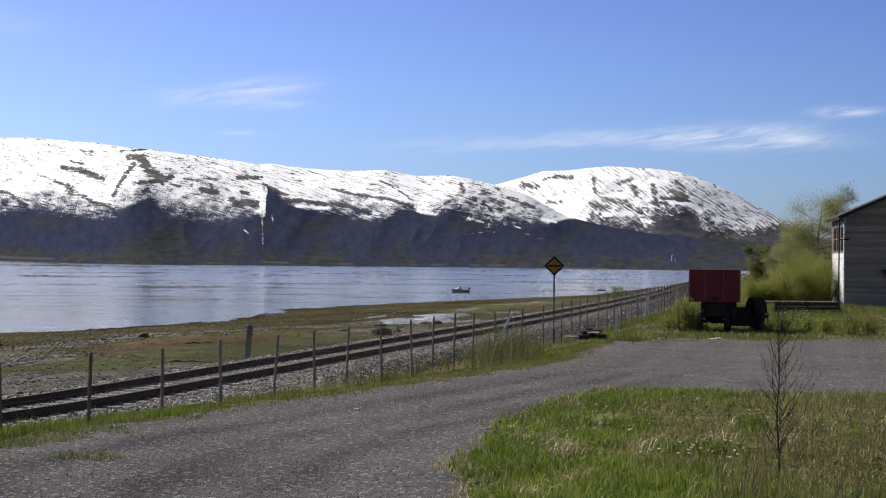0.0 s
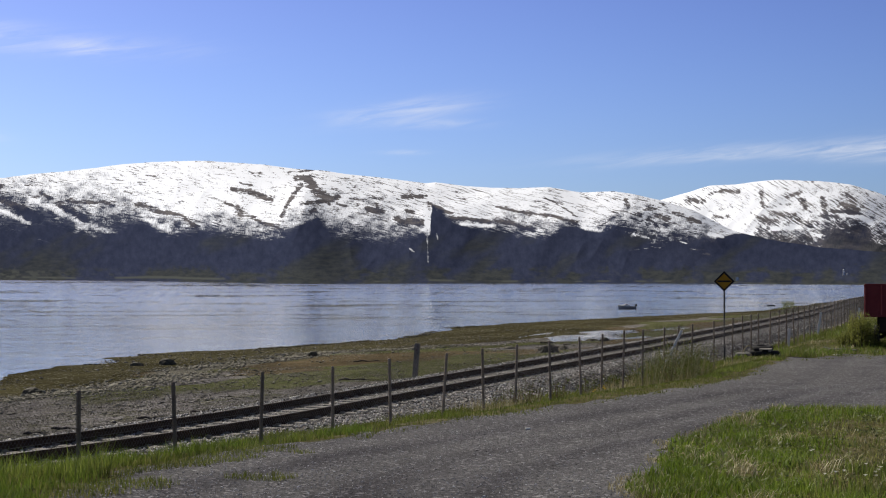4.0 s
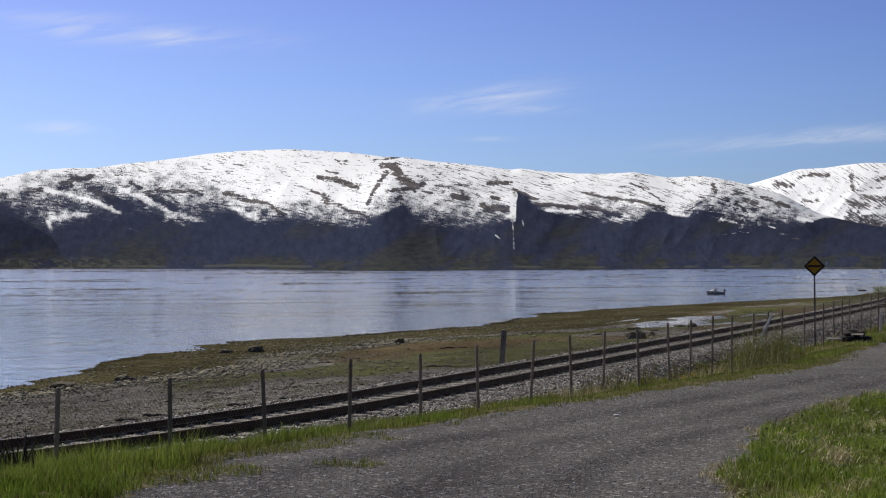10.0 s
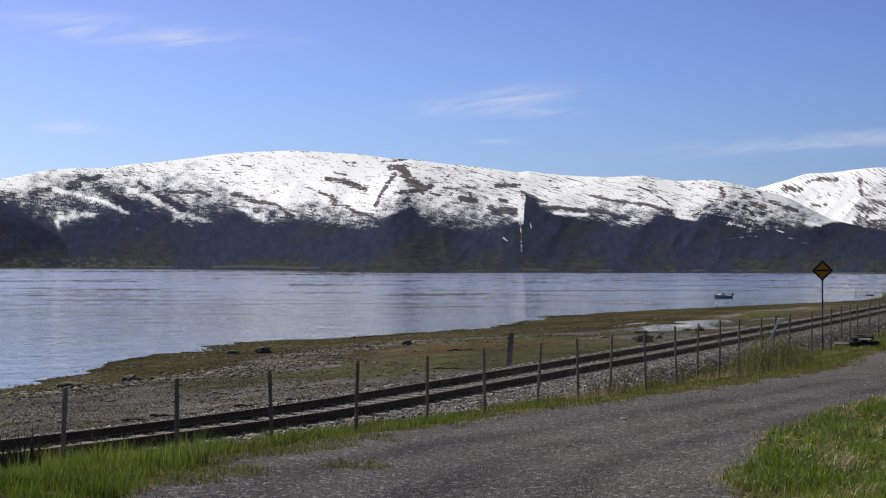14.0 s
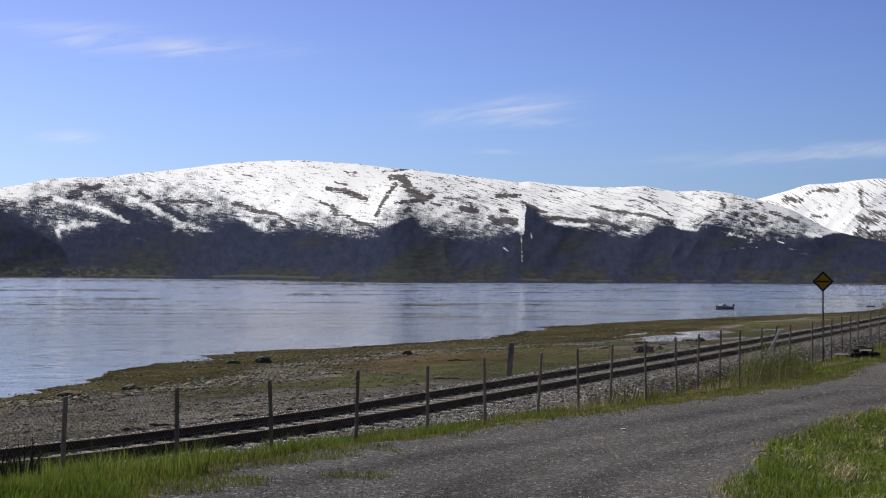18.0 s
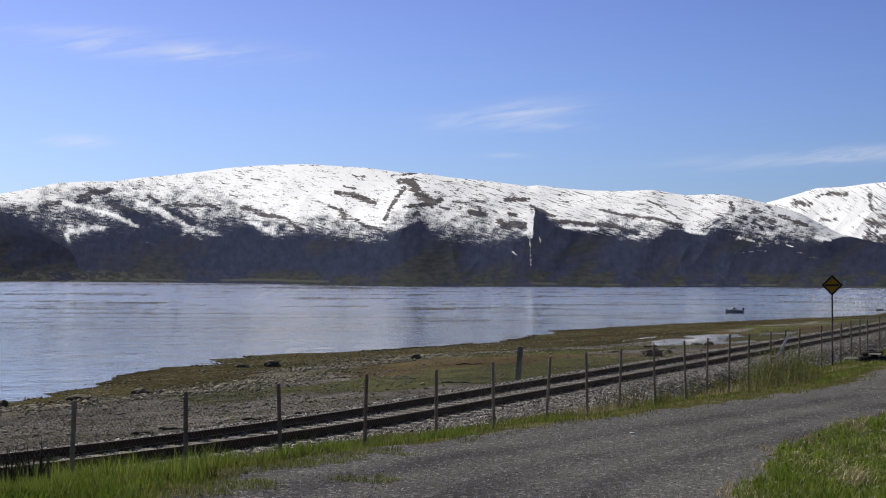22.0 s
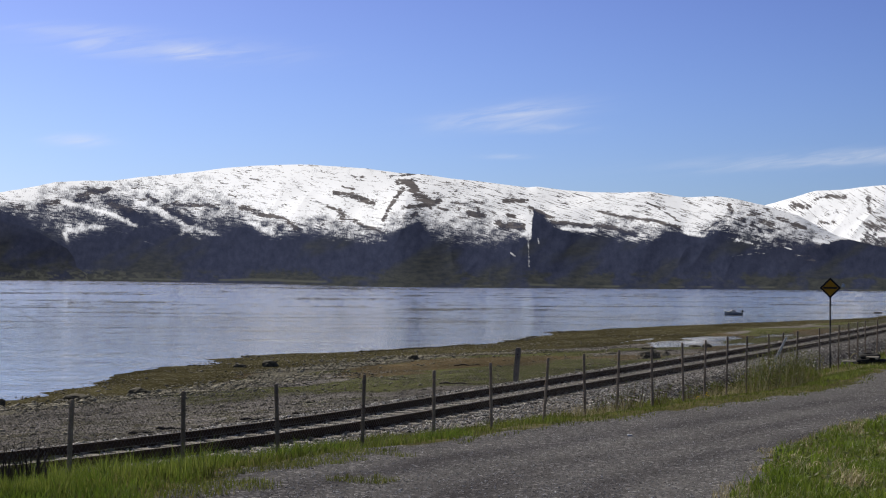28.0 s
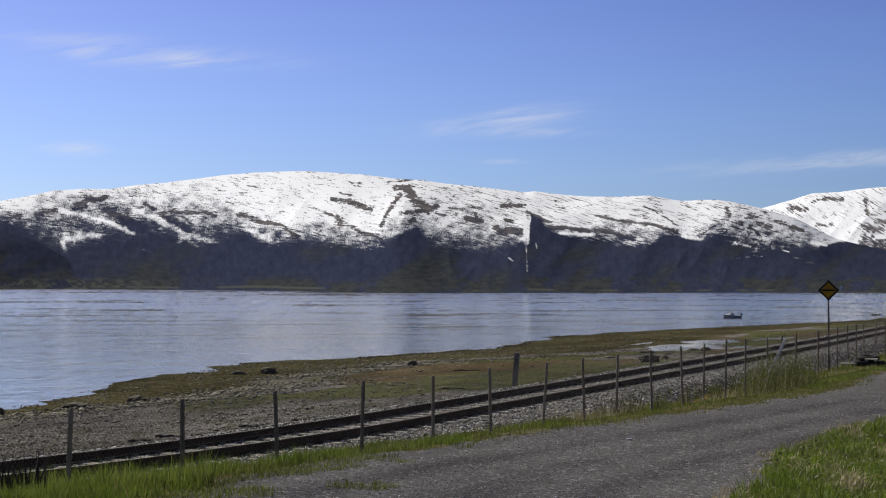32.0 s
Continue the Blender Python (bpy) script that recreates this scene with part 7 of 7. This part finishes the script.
def build_sapling():
    """A leafless young tree: a straight leader with thin upswept side twigs."""
    rd = random.Random(3)
    buds = []
    s = empty("sapling", -0.47, 15.15, float(land_z(-0.47, 15.15)))
    bm = bmesh.new()
    pts = [Vector((0.012 * math.sin(i * 1.1), 0, i * 0.148)) for i in range(13)]
    for i in range(12):
        rod(bm, pts[i], pts[i + 1], 0.012 * (1 - i / 13.5), 0.012 * (1 - (i + 1) / 13.5), 7)
    part("stem", bm, M_TWIG, s)
    for k in range(34):
        h = 0.10 + 1.38 * k / 34
        a = rd.uniform(0, 2 * math.pi)
        d = Vector((math.cos(a), math.sin(a) * 0.8, rd.uniform(0.8, 1.9))).normalized()
        L = rd.uniform(0.42, 0.82) * (1.15 - 0.42 * h)
        p = Vector((0, 0, h))
        bm = bmesh.new()
        r = 0.0042
        for j in range(5):
            d = (d + Vector((rd.uniform(-.15, .15), rd.uniform(-.15, .15), 0.12))).normalized()
            q = p + d * L / 5
            rod(bm, p, q, r, r * 0.75, 5)
            r *= 0.75
            for _ in range(3):
                e = (d + Vector((rd.uniform(-.8, .8), rd.uniform(-.8, .8), rd.uniform(-.1, .5)))).normalized()
                rod(bm, q, q + e * rd.uniform(0.05, 0.14), r * 0.7, r * 0.4, 4)
            p = q
            buds.append(tuple(q))
        part("twig", bm, M_TWIG, s)
    V, F = leaves_np(buds, 0.010, 3, 0.018, np.random.default_rng(3))
    thing_np("crown", V, F, M_HERB, False, s)
    return tagged(s, "thin sapling with opening buds standing in the grass", "sapling")


build_sapling()


def young_shoots(x, y, h, n, seed):
    """A few thin upright shoots with the first leaves out."""
    r_ = np.random.default_rng(seed)
    s = empty("young_shoots", x, y, float(land_z(x, y)))
    for k in range(n):
        b = Vector((r_.normal(0, 0.08), r_.normal(0, 0.08), -0.03))
        e = b + Vector((r_.normal(0, 0.09), r_.normal(0, 0.09), h * r_.uniform(0.6, 1.0)))
        bm = bmesh.new()
        rod(bm, b, e, 0.0035, 0.0015, 5)
        stem = part("stem", bm, M_STALK, s)
        V, F = leaves_np([tuple(b.lerp(e, f)) for f in np.linspace(0.3, 1.0, 9)], 0.012, 2, 0.015, r_)
        thing_np("leaves", V, F, M_HERB, False, stem)
    return tagged(s, "thin budding shoots beside the sapling", "shoots", "shoots by the sapling")


for k, (bx_, by_, hh) in enumerate(((-0.3, 15.3, 0.6), (-0.1, 15.9, 0.7), (0.2, 15.6, 0.55))):
    young_shoots(bx_, by_, hh, 6, 200 + k)


# ---- flowers ----
def flower(name, x, y, h, material, label, group, r=0.02):
    f = empty(name, x, y, float(land_z(x, y)))
    bm = bmesh.new()
    rod(bm, (0, 0, -0.02), (0.01, 0, h), 0.003, 0.002, 5)
    part("stalk", bm, M_HERB, f)
    bm = bmesh.new()
    for k in range(9):
        a = 2 * math.pi * k / 9
        b = a + 0.5
        v = [bm.verts.new(p) for p in ((0.01, 0, h), (0.01 + r * math.cos(a), r * math.sin(a), h + r * 0.35), (0.01 + r * math.cos(b), r * math.sin(b), h + r * 0.3))]
        bm.faces.new(v)
    rod(bm, (0.01, 0, h - 0.006), (0.01, 0, h + 0.008), r * 0.35, r * 0.4, 6)
    part("blossom", bm, material, f)
    return tagged(f, label, "flower", group)


fr = random.Random(9)
for k in range(9):
    flower("dandelion", fr.uniform(-1.2, -0.96), fr.uniform(21.9, 22.4), fr.uniform(0.20, 0.30), M_DANDELION, "yellow dandelion in the dry grass", "dandelions", 0.024)
for k in range(5):
    flower("dandelion", fr.uniform(-10.2, -9.7), fr.uniform(37.2, 38.5), fr.uniform(0.12, 0.2), M_DANDELION, "yellow dandelion in the verge", "dandelions", 0.035)
for cx_, cy_, n in ((-1.45, 16.6, 7), (-1.95, 16.3, 3), (-1.0, 15.9, 3), (-1.2, 17.8, 4), (-2.3, 18.9, 2)):
    for k in range(n):
        flower("white_flower", cx_ + fr.uniform(-0.16, 0.16), cy_ + fr.uniform(-0.35, 0.35), fr.uniform(0.15, 0.25), M_PETAL, "small white wild flower in the grass", "white flowers", 0.022)


# ---- foreshore ----
def rock(name, x, y, w, d, h, rz, seed, material, label, group=""):
    bm = bmesh.new()
    bmesh.ops.create_icosphere(bm, subdivisions=3, radius=1.0)
    for v in bm.verts:
        n = noise.noise(v.co * 1.3 + Vector((seed * 3.1, 0, 0))) * 0.28 + noise.noise(v.co * 3.1 + Vector((0, seed * 1.7, 0))) * 0.15
        v.co = v.co * (1 + n)
        v.co = Vector((v.co.x * w / 2, v.co.y * d / 2, max(v.co.z, -0.4) * h * 0.72))
    ob = part(name, bm, material)
    ob.matrix_world = pose(x, y, float(land_z(x, y)) + h * 0.2, 0, 0, rz)
    return tagged(ob, label, "rock", group)


rock("boulder", -27.5, 92.0, 1.3, 0.9, 0.52, 10, 1, M_BOULDER, "dark squarish boulder on the green flats")
rock("shore_rock", -48.6, 82.7, 1.0, 0.8, 0.4, 20, 2, M_BOULDER, "low dark rock at the water's edge", "shore rocks")
rock("shore_rock", -50.0, 81.5, 0.9, 0.6, 0.25, 0, 3, M_BOULDER, "low dark rock at the water's edge", "shore rocks")
rock("shore_rock", -42.6, 90.5, 0.6, 0.5, 0.34, 50, 4, M_BOULDER, "small dark rock on the foreshore", "shore rocks")
rock("shore_rock", -42.9, 56.4, 1.3, 0.7, 0.28, 15, 5, M_BOULDER, "flat weedy slab on the shingle", "shore rocks")
rock("shore_rock", -42.1, 59.8, 0.9, 0.6, 0.3, 0, 6, M_BOULDER, "weed-covered rock on the shingle", "shore rocks")
rock("shore_rock", -44.3, 53.0, 0.5, 0.5, 0.32, 0, 7, M_BOULDER, "dark rock on the shingle", "shore rocks")
rr_ = random.Random(4)
for k in range(60):
    t = rr_.uniform(0, 1)
    yy = 50 + 44 * t
    xx = -18.6 + (wrack_edge(yy) - 0.05 + rr_.uniform(-0.05, 0.05)) * (float(shore_x(yy)) + 18.6)
    rock("belt_stone", xx, yy, rr_.uniform(0.2, 0.5), rr_.uniform(0.2, 0.4), rr_.uniform(0.08, 0.16), rr_.uniform(0, 180), 20 + k, M_BELT, "rounded stone in the shingle belt", "belt stones")
for k in range(10):
    xx, yy = rr_.uniform(-34, -24), rr_.uniform(96, 118)
    rock("flat_stone", xx, yy, rr_.uniform(0.5, 1.3), rr_.uniform(0.4, 0.8), rr_.uniform(0.12, 0.3), rr_.uniform(0, 180), 60 + k, M_BOULDER, "dark stone on the weed flats", "flat stones")


def driftwood(x, y, L, rz, r=0.045):
    """A crooked log with broken ends, swept as one tube."""
    bm = bmesh.new()
    rings = []
    for k in range(9):
        t = k / 8
        c = Vector(((t - 0.5) * L, 0.05 * L * math.sin(k * 1.3 + x), 0.02 * L * math.cos(k * 1.7 + y)))
        rk = r * (1.05 - 0.5 * t) * (1 + 0.22 * math.sin(k * 2.9 + x)) * (0.6 if k in (0, 8) else 1)
        rings.append([bm.verts.new(c + Vector((0.02 * math.sin(3 * j), rk * math.cos(j * math.pi / 4), rk * math.sin(j * math.pi / 4)))) for j in range(8)])
    for a, b in zip(rings, rings[1:]):
        for j in range(8):
            bm.faces.new((a[j], a[(j + 1) % 8], b[(j + 1) % 8], b[j]))
    bm.faces.new(rings[0][::-1])
    bm.faces.new(rings[-1])
    ob = part("driftwood", bm, M_DARKWOOD, smooth=True)
    ob.matrix_world = pose(x, y, float(land_z(x, y)) + r * 0.7, 0, 0, rz)
    return tagged(ob, "dark weathered driftwood log on the shingle", "driftwood", "driftwood logs")


for a in ((-28.6, 42.4, 0.9, 20), (-28.9, 41.2, 0.7, 35), (-27.6, 45.8, 0.9, 5), (-27.0, 48.2, 0.7, 30), (-26.0, 58.5, 1.1, 20), (-29.0, 66.0, 1.5, 15), (-36, 84, 1.8, 20), (-44, 88, 1.6, 30), (-24.8, 55.0, 0.8, 12)):
    driftwood(*a)


def build_mooring_post():
    p = empty("mooring_post", -26.0, 65.9, float(land_z(-26.0, 65.9)), 20, 0, 4.5)
    bm = bmesh.new()
    box(bm, -0.125, 0.125, -0.11, 0.11, -0.6, 1.62, 0.025)
    body = part("timber", bm, M_OLDWOOD, p)
    bm = bmesh.new()
    box(bm, -0.13, 0.13, -0.115, 0.115, 1.62, 1.65, 0.012)
    part("worn_top", bm, M_OLDWOOD, body)
    bm = bmesh.new()
    rod(bm, (0, -0.3, 1.35), (0, 0.3, 1.35), 0.025, 0.025, 6)
    part("iron_pin", bm, M_RUST, body)
    return tagged(p, "leaning old square timber post on the foreshore", "post")


build_mooring_post()


# ---- on the water ----
def build_boat():
    """A small open motor boat with a low screen and an outboard."""
    b = empty("motor_boat", -64.9, 263.9, WATER_Z, 208)
    bm = bmesh.new()
    n, secs = 9, []
    for i in range(n):
        t = i / (n - 1)
        x = -1.5 + 3.0 * t
        w = 0.74 * (1 - max(0, t - 0.35) ** 2 * 2.1) if t < 0.99 else 0.04
        sheer = 0.40 + 0.20 * t * t
        secs.append([bm.verts.new(p) for p in ((x, -w, sheer), (x, -w * 0.93, 0.25), (x, -w * 0.6, -0.12), (x, 0, -0.2), (x, w * 0.6, -0.12), (x, w * 0.93, 0.25), (x, w, sheer))])
    for a, c in zip(secs, secs[1:]):
        for i in range(6):
            bm.faces.new((a[i], a[i + 1], c[i + 1], c[i]))
    bm.faces.new(secs[0][::-1])
    bm.faces.new([s[0] for s in secs] + [s[6] for s in secs[::-1]])
    part("hull", bm, M_HULL, b, "pale grey hull")
    for sgn in (-1, 1):
        bm = bmesh.new()
        for a, c in zip(secs_pts(sgn), secs_pts(sgn)[1:]):
            rod(bm, a, c, 0.04, 0.04, 6)
        part("gunwale", bm, M_WHITE, b)
    bm = bmesh.new()
    box(bm, -0.45, 0.75, -0.5, 0.5, 0.42, 0.66, 0.05)
    part("cuddy", bm, M_WHITE, b, "white cuddy")
    bm = bmesh.new()
    box(bm, -0.15, 0.35, -0.42, 0.42, 0.66, 0.86, 0.06)
    part("windscreen", bm, M_HULL, b)
    bm = bmesh.new()
    box(bm, -1.77, -1.47, -0.14, 0.14, 0.45, 0.85, 0.05)
    box(bm, -1.67, -1.55, -0.05, 0.05, -0.3, 0.5, 0.01)
    part("outboard", bm, M_BLACK, b, "black outboard motor")
    return tagged(b, "small grey motor boat moored on the fjord", "boat")


def secs_pts(sgn):
    out = []
    for i in range(9):
        t = i / 8
        w = 0.74 * (1 - max(0, t - 0.35) ** 2 * 2.1) if t < 0.99 else 0.04
        out.append((-1.5 + 3.0 * t, sgn * w, 0.42 + 0.20 * t * t))
    return out


boat = build_boat()


def build_raft():
    r = empty("mooring_float", -46.0, 300.0, WATER_Z, 12)
    for k in range(5):
        bm = bmesh.new()
        box(bm, -0.65 + 0.26 * k, -0.42 + 0.26 * k, -0.7, 0.7, 0.02, 0.24, 0.03)
        part("plank", bm, M_OLDWOOD, r)
    bm = bmesh.new()
    rod(bm, (-0.8, 0, 0.0), (0.8, 0, 0.0), 0.18, 0.18, 10)
    part("float", bm, M_RUBBER, r)
    return tagged(r, "low dark mooring raft on the water", "raft")


build_raft()


# ---- the far shore ----
def far_marker(az, d, z, w, h):
    """A white beacon tower near the far shore."""
    a = radians(az)
    b = empty("far_beacon", -d * math.sin(a), d * math.cos(a), z, az)
    bm = bmesh.new()
    rod(bm, (0, 0, -4), (0, 0, h), w * 0.55, w * 0.42, 12)
    part("tower", bm, M_WHITE, b)
    bm = bmesh.new()
    rod(bm, (0, 0, h), (0, 0, h + w * 0.6), w * 0.5, w * 0.1, 12)
    part("cap", bm, M_WHITE, b)
    return tagged(b, "white beacon tower above the far shore", "beacon")


def far_house(az, d, z, w, h, material, rz):
    a = radians(az)
    hs = empty("far_house", -d * math.sin(a), d * math.cos(a), z, az + rz)
    bm = bmesh.new()
    box(bm, -w / 2, w / 2, -w * 0.35, w * 0.35, -2.5, h)
    part("walls", bm, material, hs)
    bm = bmesh.new()
    q = [bm.verts.new(p) for p in ((-w * 0.55, -w * 0.42, h), (w * 0.55, -w * 0.42, h), (w * 0.55, w * 0.42, h), (-w * 0.55, w * 0.42, h), (-w * 0.55, 0, h * 1.6), (w * 0.55, 0, h * 1.6))]
    for f in ((0, 1, 5, 4), (2, 3, 4, 5), (0, 4, 3), (1, 2, 5), (3, 2, 1, 0)):
        bm.faces.new([q[k] for k in f])
    part("roof", bm, material, hs)
    return tagged(hs, "small white house near the far shore", "house", "far houses")


for az, d, z, w, h, mt, rz in ((9.9, 1270, 0.1, 2.4, 1.6, M_WHITE, 60),):
    far_house(az, d, z, w, h, mt, rz)
far_marker(6.2, 1400, 4.2, 1.7, 4.6)
far_marker(6.08, 1395, 3.4, 1.1, 2.4)


# ---- what moves ----
def motions():
    """The moored boat swings slowly on its line."""
    walk(boat, [(t, pose(-65.05 + s * 0.70 * 0.92, 263.8 + s * 0.70 * 0.40, WATER_Z, 0.6 * math.sin(t * 1.9), 0.4 * math.sin(t * 1.3), 208 + 3 * s)) for t, s in ((0, 0.0), (3, 0.08), (6, 0.12), (9, 0.2), (12, 0.24), (15, 0.32), (18, 0.42), (21, 0.58), (24, 0.72), (27, 0.82), (30, 0.98), (32, 1.02))])


motions()
